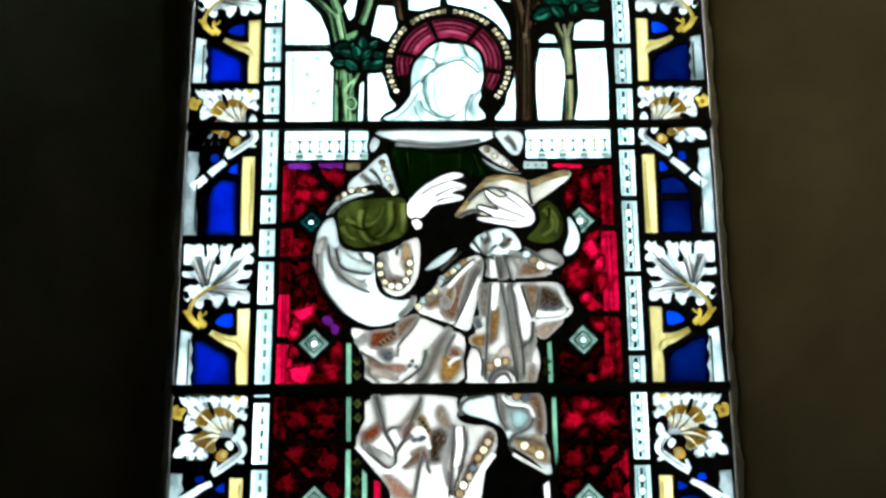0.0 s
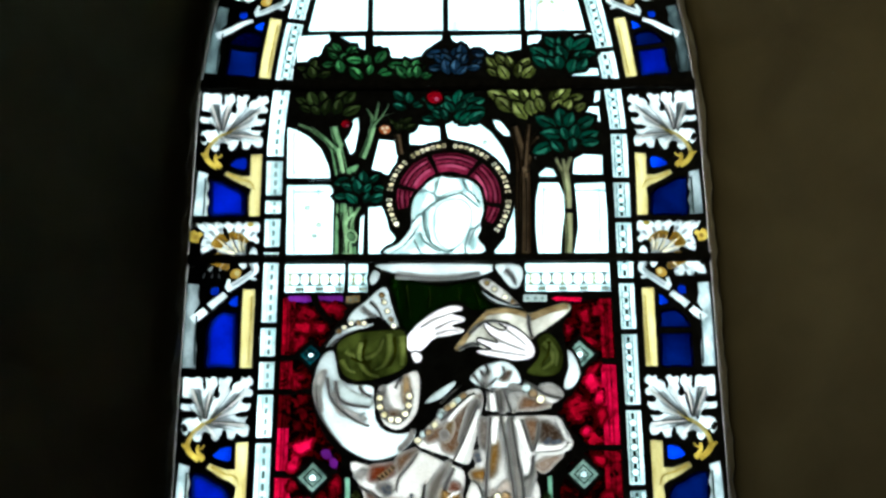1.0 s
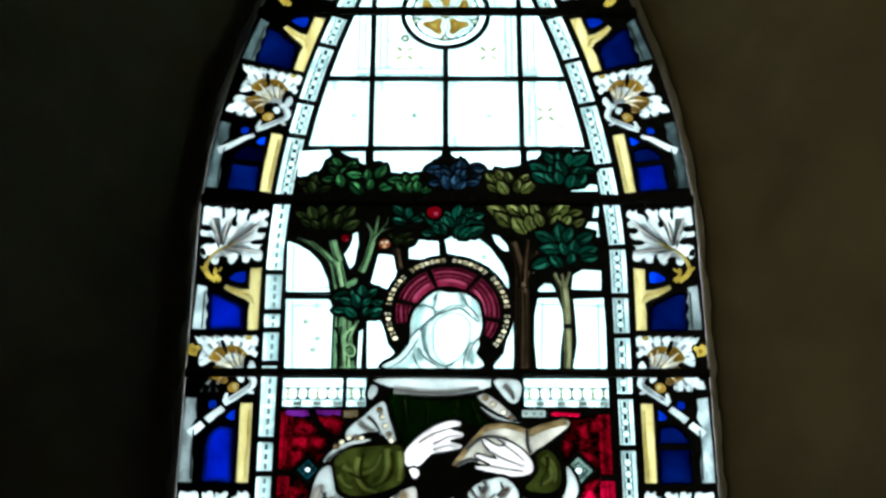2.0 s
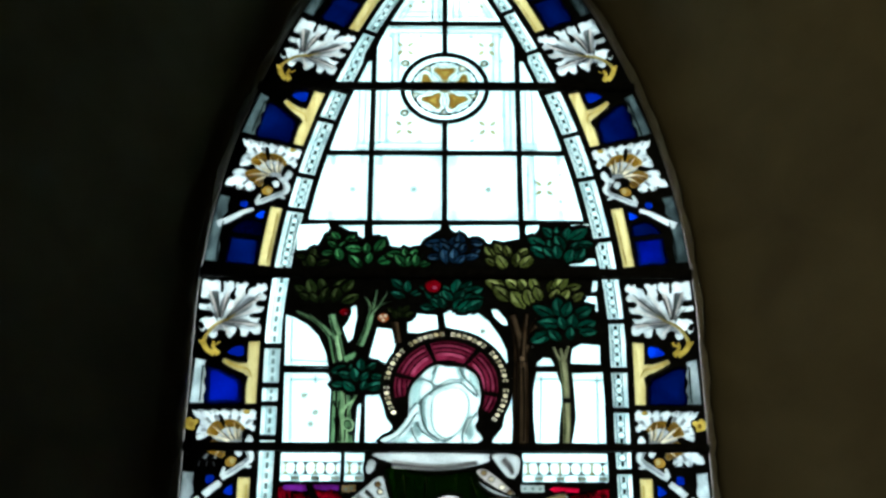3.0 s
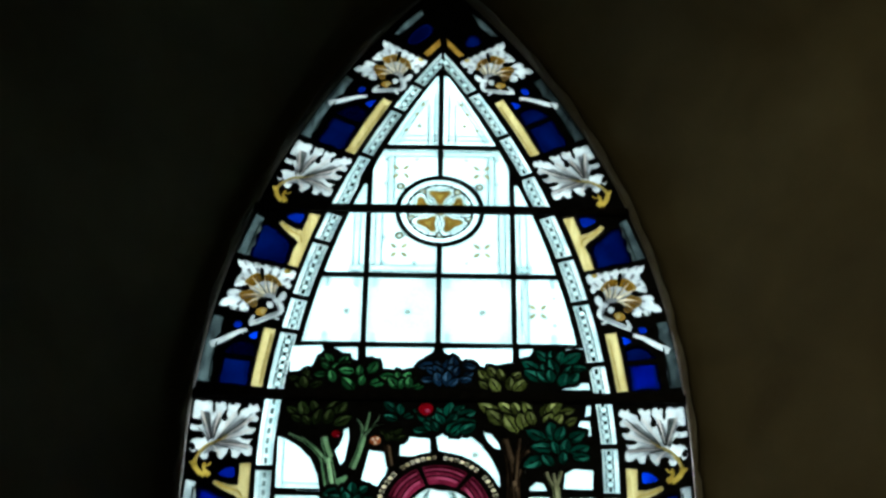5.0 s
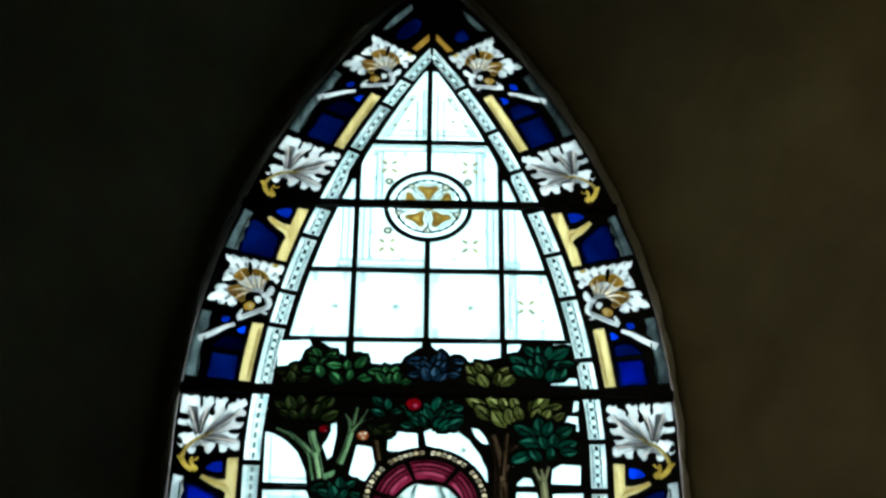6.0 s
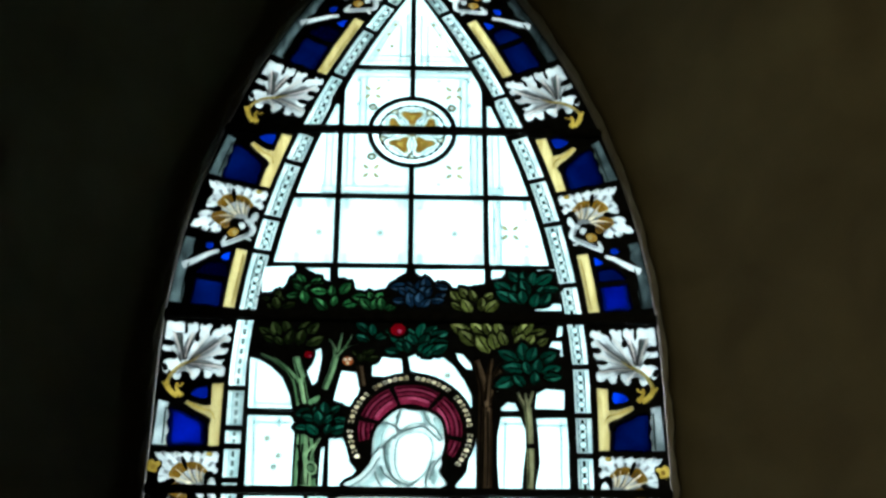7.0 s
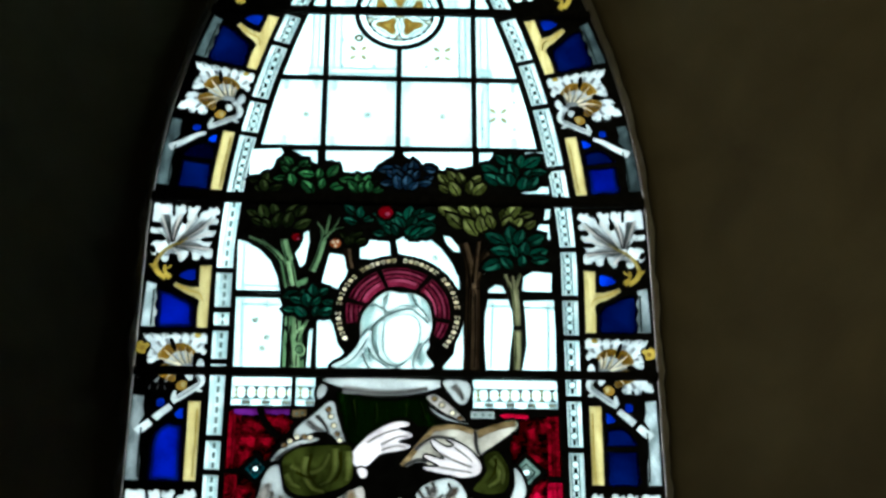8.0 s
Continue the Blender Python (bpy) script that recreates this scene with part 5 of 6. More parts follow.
cloth("mantle_pane", "robe", [(-14.43, -11.63), (-13.60, -10.20), (-12.41, -9.34), (-10.29, -8.63), (-8.69, -8.64), (-10.28, -9.35), (-12.00, -10.21), (-13.45, -11.06)], "white mantle edge")
cloth("sleeve_pane", "olive", [(-12.92, -10.92), (-10.94, -9.71), (-7.48, -9.37), (-5.22, -9.53), (-4.88, -11.84), (-4.94, -13.84), (-6.39, -14.83), (-8.89, -15.66), (-11.13, -15.71), (-12.39, -14.78), (-13.02, -12.93)], "olive green sleeve with painted folds")
cloth("mantle_pane", "robe", [(-14.75, -12.63), (-13.57, -11.92), (-13.14, -13.50), (-12.71, -15.35), (-11.25, -16.21), (-8.88, -16.44), (-8.60, -18.48), (-8.45, -20.43), (-7.40, -21.82), (-5.45, -22.25), (-3.75, -21.85), (-4.40, -23.50), (-6.09, -24.86), (-8.67, -25.46), (-11.01, -24.55), (-13.12, -22.75), (-14.73, -20.11), (-15.64, -17.16), (-15.50, -14.62)], "white mantle sweeping under the arm")
cloth("lining_pane", "brocade", [(-8.35, -16.93), (-6.78, -16.10), (-4.54, -14.70), (-3.49, -14.85), (-3.43, -17.95), (-3.88, -20.04), (-5.19, -21.56), (-6.62, -21.69), (-7.80, -20.44)], "brocaded hanging sleeve")
cloth("pale_pane", "flesh", [(-4.95, -10.26), (-3.28, -8.24), (-1.21, -6.80), (0.41, -6.22), (1.68, -6.45), (1.47, -6.96), (0.40, -7.25), (1.86, -7.77), (1.86, -8.35), (0.38, -8.85), (1.71, -9.29), (1.58, -9.80), (-0.16, -10.22), (-1.76, -10.57), (-2.96, -11.85), (-3.88, -12.28), (-4.81, -11.84)], "plain pale glass shape")
cloth("pale_pane", "flesh", [(-4.41, -12.42), (-3.75, -12.13), (-3.22, -12.57), (-3.22, -13.28), (-3.88, -13.56)], "plain pale glass shape")
cloth("book_pane", "page", [(0.69, -12.02), (2.51, -9.30), (4.55, -6.98), (6.96, -6.64), (9.22, -7.31), (11.52, -6.59), (13.82, -5.88), (14.46, -6.76), (12.80, -8.35), (9.81, -10.65), (8.17, -12.50), (4.87, -12.20), (3.02, -11.46)], "open book with grey parchment leaves")
line("tan", [(0.89, -11.95), (2.65, -9.44), (4.54, -7.20)], 0.7, 0.6, None, "book_edge")
line("tan", [(4.41, -7.20), (6.96, -6.86), (9.22, -7.53)], 0.75, 0.7, None, "book_edge")
line("tan", [(9.61, -7.89), (11.64, -6.96), (14.21, -6.32)], 0.9, 0.8, None, "book_edge")
line("shade", [(9.35, -7.46), (9.45, -8.91), (9.95, -10.36)], 0.25, 0.15, None, "painted_fold")
cloth("pale_pane", "flesh", [(4.26, -8.44), (5.98, -9.47), (6.91, -9.18), (5.86, -8.45), (7.45, -8.90), (9.03, -10.07), (10.05, -11.66), (9.75, -12.95), (8.02, -13.36), (6.31, -13.06), (3.67, -12.47), (3.41, -11.97), (5.14, -11.91), (3.42, -10.89), (3.70, -10.46), (5.81, -11.05), (4.51, -9.46)], "plain pale glass shape")
cloth("sleeve_pane", "olive", [(10.34, -10.65), (11.69, -9.87), (12.79, -10.96), (13.33, -12.76), (12.87, -14.82), (11.01, -15.37), (9.05, -14.79), (10.14, -13.38), (10.70, -12.24)], "olive green cuff")
cloth("mantle_pane", "robe", [(13.89, -11.97), (14.78, -12.98), (15.24, -14.91), (14.53, -16.53), (13.46, -16.94), (13.36, -15.96), (13.95, -14.19)], "white mantle")
cloth("drape_pane", "robe", [(2.44, -15.46), (3.51, -14.18), (4.97, -13.63), (6.43, -13.35), (7.74, -14.21), (8.36, -15.78), (7.81, -17.05), (6.48, -17.74), (4.79, -17.02), (3.09, -16.31)], "knotted white drapery")
cloth("drape_pane", "brocade", [(6.88, -17.46), (8.55, -16.35), (12.47, -17.01), (13.23, -17.93), (11.83, -18.76), (10.50, -19.59), (4.35, -19.54), (4.38, -18.01)], "gathered white drapery")
cloth("drape_pane", "robe", [(-2.84, -18.52), (-1.65, -17.26), (0.59, -15.87), (0.72, -16.36), (-0.67, -17.83), (-2.05, -18.52)], "white drapery")
cloth("skirt_pane", "brocade", [(3.95, -20.31), (7.15, -20.19), (12.31, -20.16), (13.31, -21.55), (14.17, -23.35), (13.48, -24.45), (10.73, -25.32), (9.72, -27.01), (10.23, -29.71), (8.88, -32.24), (1.73, -32.19), (2.56, -27.64), (3.52, -23.21)], "brocaded white skirt in long folds")
cloth("skirt_pane", "brocade", [(-3.88, -23.50), (-1.66, -20.48), (0.44, -17.98), (3.08, -16.73), (3.99, -17.72), (3.63, -20.24), (2.73, -24.23), (2.06, -26.07), (-0.26, -25.04)], "brocaded skirt fold")
cloth("skirt_pane", "brocade", [(-11.26, -25.64), (-8.67, -26.00), (-6.08, -25.34), (-3.88, -24.19), (-0.39, -25.72), (1.66, -26.75), (1.50, -29.65), (0.71, -32.32), (-8.74, -32.26), (-9.66, -29.71), (-10.32, -28.23)], "brocaded skirt with rust patches")
cloth("skirt_pane", "brocade", [(-8.72, -33.78), (0.57, -33.84), (0.68, -36.02), (1.81, -36.94), (4.71, -37.42), (5.18, -39.56), (3.88, -42.13), (2.05, -48.44), (-5.99, -48.39), (-6.75, -44.61), (-9.16, -41.53), (-10.56, -39.20), (-9.59, -36.34)], "brocaded skirt hem")
cloth("skirt_pane", "robe", [(1.46, -33.85), (6.43, -33.75), (9.41, -34.04), (10.07, -35.69), (10.61, -38.95), (11.13, -42.81), (8.92, -41.01), (6.75, -39.57), (5.97, -37.75), (4.09, -36.56), (1.57, -35.76)], "turned white hem")

# folds, shadows and patterns painted on the clothes
def fold(key, w0, w1, pts):
    if key == "shade":
        soft_line(pts, w0, w1)
    elif key == "wash" and w0 <= 0.3:
        line("grey_3", pts, w0, w1, None, "painted_fold")
    elif key == "wash":
        soft_line(pts, w0, w1 * 1.2, None, ("veil", "veil", "wash"))
    elif key == "olive_light":
        soft_line(pts, w0 * 1.3, w1, None, ("olive_mid", "olive_light", "olive_light"))
    elif key == "bottle":
        line("olive_dark", pts, w0 * 1.2, w1, None, "painted_fold")
    else:
        line(key, pts, w0, w1, None, "painted_fold")


fold("olive_light", 0.32, 0.15, [(-12.10, -12.08), (-10.24, -12.95), (-8.39, -12.25), (-7.61, -10.45)])
fold("olive_light", 0.35, 0.2, [(-10.26, -10.94), (-10.50, -12.95), (-9.56, -14.73), (-8.10, -15.24)])
fold("olive_light", 0.35, 0.15, [(-6.95, -9.81), (-6.93, -12.26), (-7.58, -13.82), (-8.64, -14.38)])
fold("olive_light", 0.4, 0.3, [(-5.48, -10.11), (-5.34, -11.91), (-5.47, -13.84)])
fold("olive_light", 0.3, 0.15, [(-12.55, -13.07), (-11.87, -14.22), (-10.88, -14.72)])
fold("bottle", 0.3, 0.15, [(-9.73, -10.51), (-9.98, -12.81), (-9.03, -14.38)])
fold("bottle", 0.35, 0.15, [(-6.41, -10.25), (-6.27, -12.40), (-6.92, -13.97)])
fold("bottle", 0.3, 0.15, [(-11.43, -12.80), (-9.90, -13.52), (-8.91, -13.24)])
fold("olive_light", 0.35, 0.2, [(11.13, -10.95), (12.03, -12.03), (12.12, -13.46), (10.90, -14.38)])
fold("olive_light", 0.25, 0.15, [(11.54, -10.59), (12.62, -12.25), (12.50, -13.96)])
fold("bottle", 0.3, 0.1, [(11.80, -10.81), (11.62, -12.53), (10.59, -13.95)])
fold("olive", 0.14, 0.06, [(-4.96, -3.54), (-4.69, -5.75), (-4.42, -7.94)])
fold("olive", 0.12, 0.06, [(-2.27, -3.85), (-2.14, -5.40), (-2.28, -6.50)])
fold("olive", 0.12, 0.06, [(1.23, -3.88), (1.35, -5.06), (1.21, -5.79)])
fold("olive", 0.12, 0.06, [(2.98, -3.74), (3.44, -5.07), (3.76, -6.17)])
fold("wash", 0.5, 0.2, [(-6.31, -2.19), (-0.92, -2.68), (3.82, -1.97)])
fold("wash", 0.4, 0.15, [(6.86, -1.54), (7.72, -2.59), (7.97, -3.48)])
fold("shade", 0.28, 0.12, [(-9.32, -5.71), (-8.44, -6.60), (-7.62, -8.21)])
fold("wash", 0.4, 0.2, [(-10.31, -6.44), (-9.30, -7.32), (-8.43, -7.62)])
fold("shade", 0.25, 0.12, [(-13.91, -11.35), (-12.60, -10.20), (-10.81, -9.35)])
fold("wash", 0.3, 0.15, [(-3.28, -9.04), (-1.61, -7.96), (0.40, -7.25)])
fold("wash", 0.25, 0.12, [(-1.62, -9.27), (0.26, -8.27), (1.59, -8.20)])
fold("wash", 0.25, 0.12, [(-1.62, -9.99), (0.05, -9.42), (1.38, -9.58)])
fold("wash", 0.3, 0.15, [(5.03, -10.18), (6.68, -11.06), (8.98, -12.01)])
fold("wash", 0.25, 0.12, [(5.00, -11.98), (6.98, -12.35), (8.96, -12.65)])
fold("wash", 0.25, 0.1, [(6.91, -9.47), (8.02, -10.35), (9.00, -11.29)])
fold("shade", 0.25, 0.15, [(2.37, -9.87), (4.39, -8.29), (7.06, -8.46)])
fold("shade", 0.3, 0.2, [(1.16, -11.88), (2.69, -11.17), (3.68, -11.33)])
fold("shade", 0.25, 0.2, [(9.48, -7.68), (9.51, -9.13), (9.82, -10.36)])

# folds, shadows and patterns painted on the robe
def brushed(kind, pts):
    """A painted tone that deepens towards its middle."""
    ring = smooth(pts, True, 3)
    for step in (1, 2, 3, 4):
        lay("painted_wash", "%s_%d" % (kind, step), swell(ring, 0.46 - 0.2 * step))


def crease(pts, w=0.2):
    """A dark drawn line with soft sides."""
    for tone, k in (("grey_1", 3.2), ("grey_2", 1.9), ("dusk_2", 1.05), ("dusk_4", 0.45)):
        line(tone, pts, w * k, w * k * 0.6, None, "painted_fold")


def light(pts, w0, w1):
    line("robe_light", pts, w0, w1, None, "painted_light")


# mantle and hanging sleeve
brushed("grey", [(-15.51, -15.96), (-15.14, -14.88), (-14.35, -14.46), (-14.68, -15.73), (-14.91, -17.38), (-14.69, -19.48), (-15.14, -18.78), (-15.48, -17.37)])
brushed("sea", [(-12.79, -15.98), (-12.49, -17.86), (-11.00, -18.53), (-9.29, -18.86), (-9.08, -17.98), (-10.79, -17.45), (-12.26, -16.32)])
brushed("grey", [(-13.47, -16.92), (-12.88, -18.56), (-11.47, -19.50), (-9.49, -20.49), (-11.46, -20.10), (-12.86, -19.35)])
crease([(-14.07, -15.27), (-13.96, -16.68), (-13.54, -18.09), (-12.34, -19.40), (-10.75, -20.62), (-9.18, -21.28)], 0.17)
crease([(-13.19, -15.74), (-12.99, -16.92), (-12.58, -18.05), (-11.22, -18.71), (-9.16, -19.01)], 0.19)
crease([(-15.32, -16.44), (-15.28, -18.31), (-14.68, -20.18), (-13.60, -22.03), (-12.05, -23.88)], 0.12)
crease([(-10.37, -16.38), (-9.79, -17.32), (-8.96, -17.65)], 0.16)
brushed("grey", [(-5.78, -24.15), (-4.58, -22.78), (-4.06, -21.64), (-4.58, -23.06), (-5.35, -23.97)])
line("sea_deep", [(-10.28, -20.21), (-10.02, -19.84), (-9.59, -19.65)], 0.25, 0.12, None, "painted_mark")
brushed("grey", [(-7.91, -16.72), (-7.34, -16.63), (-7.20, -18.37), (-6.45, -19.35), (-7.33, -19.06), (-7.90, -18.13)])
brushed("gold", [(-5.29, -15.33), (-4.67, -15.47), (-4.49, -17.22), (-4.93, -18.52), (-5.37, -17.68)])
brushed("taupe", [(-6.85, -19.39), (-5.80, -19.45), (-5.54, -20.01), (-6.32, -20.37), (-7.10, -20.09)])
crease([(-8.17, -16.96), (-8.25, -18.59), (-7.76, -19.90), (-6.93, -20.74), (-5.79, -20.93), (-4.84, -20.10), (-4.36, -18.71), (-4.32, -16.75)], 0.12)
crease([(-7.69, -17.19), (-7.72, -18.50), (-7.24, -19.67), (-6.32, -20.23), (-5.45, -19.91), (-4.93, -18.85), (-4.85, -16.98)], 0.10)
crease([(-6.16, -16.73), (-5.99, -16.03), (-5.38, -15.33)], 0.12)
for spot in [(-8.03, -17.89), (-7.94, -18.97), (-7.45, -19.95), (-6.71, -20.51), (-5.84, -20.56), (-5.06, -19.82), (-4.67, -18.80), (-4.58, -17.68)]:
    lay("pearl", "wash", oval(*spot, 0.5, n=9)), lay("pearl", "bead", oval(*spot, 0.38, n=9))
# skirt, first fold
brushed("grey", [(-10.71, -27.29), (-9.86, -26.40), (-9.43, -26.85), (-10.07, -27.52)])
brushed("rust", [(-9.13, -26.85), (-8.88, -26.13), (-7.50, -25.91), (-6.21, -25.74), (-5.95, -26.42), (-6.59, -27.32), (-7.92, -27.81), (-8.99, -27.89)])
brushed("taupe", [(-6.00, -25.29), (-4.70, -24.38), (-3.62, -24.16), (-4.49, -25.30), (-5.35, -26.43), (-5.77, -26.88)])
brushed("dusk", [(-8.12, -28.66), (-7.70, -28.13), (-6.84, -28.22), (-6.41, -28.90), (-7.05, -29.57), (-7.69, -29.11)])
brushed("rust", [(-9.28, -29.06), (-8.50, -29.47), (-7.90, -30.05), (-6.19, -30.02), (-4.99, -30.25), (-5.76, -30.96), (-7.04, -30.59), (-8.97, -30.09)])
brushed("taupe", [(-9.39, -30.22), (-8.75, -30.45), (-6.40, -31.36), (-6.18, -31.80), (-7.46, -31.35), (-9.17, -31.11)])
brushed("dusk", [(-2.12, -28.03), (-0.26, -25.69), (0.04, -26.01), (-0.84, -28.26), (-1.70, -30.27), (-2.78, -32.05), (-3.84, -32.08), (-2.77, -30.27)])
crease([(-3.62, -24.62), (-4.49, -25.98), (-5.77, -27.55), (-5.98, -29.13)], 0.12)
crease([(-2.77, -28.25), (-3.20, -30.26), (-4.48, -31.37), (-5.76, -32.25)], 0.16)
crease([(-10.27, -28.42), (-9.19, -29.10), (-7.69, -30.01)], 0.14)
crease([(-9.39, -30.44), (-8.96, -31.34), (-7.88, -32.23)], 0.12)
line("gold_3", [(-7.92, -27.54), (-7.06, -26.87), (-6.21, -26.10)], 0.8, 0.5, None, "brocade_band")
for i, spot in enumerate([(-7.96, -27.63), (-7.58, -27.32), (-7.19, -27.00), (-6.81, -26.64), (-6.42, -26.28)]):
    lay("brocade_sprig", "umber_4", oval(*spot, 0.18, 0.3, 40, n=7))
for spot in [(-7.48, -28.76), (-6.93, -28.63), (-6.79, -29.21), (-7.26, -29.12), (-4.27, -29.59), (-4.57, -30.12), (-3.84, -30.26)]:
    lay("brocade_sprig", "slate_wash", oval(*spot, 0.26, n=7))
# skirt, crossing fold with the jewelled band
brushed("taupe", [(-2.76, -22.57), (-1.67, -21.65), (-0.58, -21.20), (0.29, -20.88), (0.17, -22.13), (-1.02, -22.81), (-2.32, -23.26)])
brushed("taupe", [(-0.81, -23.04), (0.29, -20.88), (1.83, -18.89), (3.29, -17.74), (3.64, -17.65), (3.13, -19.83), (2.01, -22.37), (1.13, -23.97), (0.05, -24.64), (-0.81, -23.95)])
brushed("dusk", [(2.27, -19.13), (3.29, -18.06), (3.13, -19.60), (1.79, -22.60), (1.14, -23.05)])
brushed("gold", [(-0.58, -21.89), (0.08, -20.74), (0.51, -20.97), (0.28, -22.36), (-0.38, -23.27)])
crease([(-1.01, -20.73), (0.30, -19.58), (1.84, -17.96), (2.95, -17.27)], 0.14)
crease([(-1.00, -18.64), (0.10, -17.48), (1.42, -16.32)], 0.14)
crease([(0.60, -25.56), (1.57, -23.05), (2.91, -19.83), (3.63, -18.44)], 0.16)
light([(1.03, -25.74), (2.23, -22.83), (3.44, -19.37)], 1.0, 0.35)
light([(-0.14, -20.74), (1.18, -19.17), (2.85, -17.59)], 0.5, 0.4)
for i, spot in enumerate([(-0.88, -19.62), (-0.22, -19.16), (0.44, -18.75), (1.06, -18.14), (1.63, -17.63)] + [(-3.62, -23.06), (-2.97, -22.29), (-2.36, -22.11), (-1.67, -21.19), (-1.01, -20.04)]):
    lay("jewel_stitch", "wash", oval(*spot, 0.5, n=9)), lay("jewel_stitch", ("sea", "gold_3", "bead")[i % 3], oval(*spot, 0.38, n=9))
brushed("dusk", [(-0.93, -22.12), (-0.37, -21.98), (-0.16, -22.58), (-0.68, -22.90)])
brushed("gold", [(-1.06, -29.16), (-0.54, -28.71), (0.24, -28.04), (1.17, -28.95), (1.16, -30.52), (0.21, -31.84), (-1.07, -31.84)])
brushed("rust", [(0.23, -28.09), (1.09, -28.28), (1.21, -29.17), (0.44, -29.08), (-0.20, -28.94)])
light([(-0.21, -30.06), (0.44, -29.44), (1.30, -29.18)], 0.5, 0.3)
crease([(-0.54, -28.94), (0.03, -27.37), (0.59, -26.47)], 0.2)
# knot and gathers
brushed("grey", [(4.27, -16.57), (3.98, -15.63), (4.29, -14.92), (4.78, -14.69), (4.50, -15.63)])
brushed("taupe", [(6.04, -15.64), (6.62, -14.94), (7.20, -14.61), (6.74, -15.65)])
brushed("grey", [(7.12, -16.36), (8.21, -16.60), (8.54, -17.54), (7.74, -18.24), (7.32, -17.30)])
crease([(2.76, -14.91), (3.40, -15.86), (4.27, -16.57), (5.60, -15.40)], 0.15)
crease([(3.73, -14.45), (4.07, -15.16), (4.79, -14.45)], 0.14)
crease([(4.14, -13.74), (4.53, -14.21), (4.29, -14.92)], 0.12)
crease([(6.29, -13.99), (6.49, -14.94), (5.82, -15.64)], 0.12)
crease([(4.75, -16.81), (6.46, -16.82), (8.20, -17.07)], 0.12)
brushed("dusk", [(5.35, -17.19), (6.10, -17.10), (6.54, -19.39), (5.79, -19.53)])
brushed("grey", [(6.67, -17.29), (7.31, -17.77), (7.95, -18.70), (7.62, -19.54), (7.15, -19.40)])
crease([(4.52, -17.04), (4.63, -18.45), (4.70, -19.52)], 0.2)
crease([(5.53, -17.05), (5.69, -18.22), (5.88, -19.62)], 0.17)
crease([(6.36, -17.01), (6.69, -18.23), (7.19, -19.63)], 0.2)
light([(4.92, -17.28), (5.14, -19.62)], 0.6, 0.9)
brushed("taupe", [(8.03, -18.84), (8.62, -17.77), (9.93, -18.06), (11.22, -18.59), (11.65, -18.96), (9.90, -19.28), (8.15, -19.36)])
brushed("grey", [(10.40, -16.61), (11.95, -16.30), (13.01, -17.34), (12.77, -17.94), (11.47, -17.56)])
crease([(8.67, -15.90), (9.97, -16.61), (11.25, -17.56), (12.99, -17.95)], 0.17)
for i, spot in enumerate([(8.96, -16.70), (9.73, -17.41), (10.58, -18.12)]):
    lay("jewel_stitch", "wash", oval(*spot, 0.62, n=9)), lay("jewel_stitch", ("sea", "gold_3", "bead")[i], oval(*spot, 0.5, n=9))
# skirt, long folds
brushed("umber", [(3.60, -20.53), (4.38, -20.77), (4.39, -22.84), (4.07, -24.22), (3.52, -23.30)])
brushed("gold", [(4.68, -23.99), (5.60, -23.31), (5.70, -24.68), (5.23, -26.95), (4.45, -27.31)])
brushed("gold", [(2.52, -26.75), (4.12, -26.58), (4.10, -27.85), (2.64, -27.66)])
brushed("dusk", [(2.77, -24.66), (3.20, -24.44), (3.49, -25.35), (3.10, -25.58)])
brushed("grey", [(5.77, -20.78), (6.56, -22.86), (6.97, -26.06), (7.42, -29.22), (7.66, -31.67), (7.07, -29.21), (6.49, -26.05)])
brushed("dusk", [(6.73, -20.79), (7.24, -21.25), (7.69, -24.70), (8.16, -28.32), (8.31, -31.45), (7.79, -31.67), (7.44, -28.32), (7.00, -24.24)])
brushed("taupe", [(4.51, -29.20), (5.37, -28.98), (6.46, -27.86), (7.16, -29.21), (6.88, -30.33), (5.56, -30.19)])
brushed("taupe", [(8.69, -20.57), (10.51, -20.81), (10.08, -22.42), (9.56, -24.02), (8.95, -22.42)])
brushed("umber", [(10.64, -20.72), (12.15, -21.29), (13.14, -22.90), (12.17, -23.49), (10.44, -23.34), (10.26, -22.19)])
brushed("taupe", [(9.59, -26.07), (11.04, -25.27), (12.91, -24.73), (11.66, -26.09), (10.78, -26.90), (10.05, -26.53)])
brushed("grey", [(8.17, -27.87), (9.70, -26.98), (9.22, -28.78), (8.77, -29.67)])
crease([(4.78, -20.31), (4.52, -22.84), (4.24, -26.94), (4.02, -30.31), (3.95, -31.96)], 0.2)
crease([(5.87, -20.27), (6.54, -23.55), (7.06, -27.87), (7.65, -32.03)], 0.22)
crease([(7.17, -20.33), (7.61, -24.24), (8.22, -27.87), (8.43, -31.46)], 0.22)
crease([(8.34, -20.57), (8.98, -22.88), (9.55, -24.48)], 0.2)
crease([(12.26, -20.36), (13.28, -22.45), (13.69, -23.37), (12.79, -24.37), (9.76, -24.62)], 0.16)
crease([(10.29, -21.04), (10.06, -22.88), (9.64, -24.25)], 0.16)
crease([(9.54, -24.94), (9.27, -26.98), (8.39, -27.87)], 0.16)
crease([(2.60, -27.84), (3.23, -28.29), (3.69, -29.64), (3.53, -31.42)], 0.14)
light([(5.34, -20.31), (5.14, -22.39), (5.03, -23.54)], 0.9, 0.5)
light([(7.69, -20.56), (8.50, -23.10), (9.19, -25.16)], 0.8, 0.5)
light([(12.31, -20.22), (13.36, -22.68), (13.95, -23.37), (12.78, -24.55), (9.84, -24.80)], 0.4, 0.4)
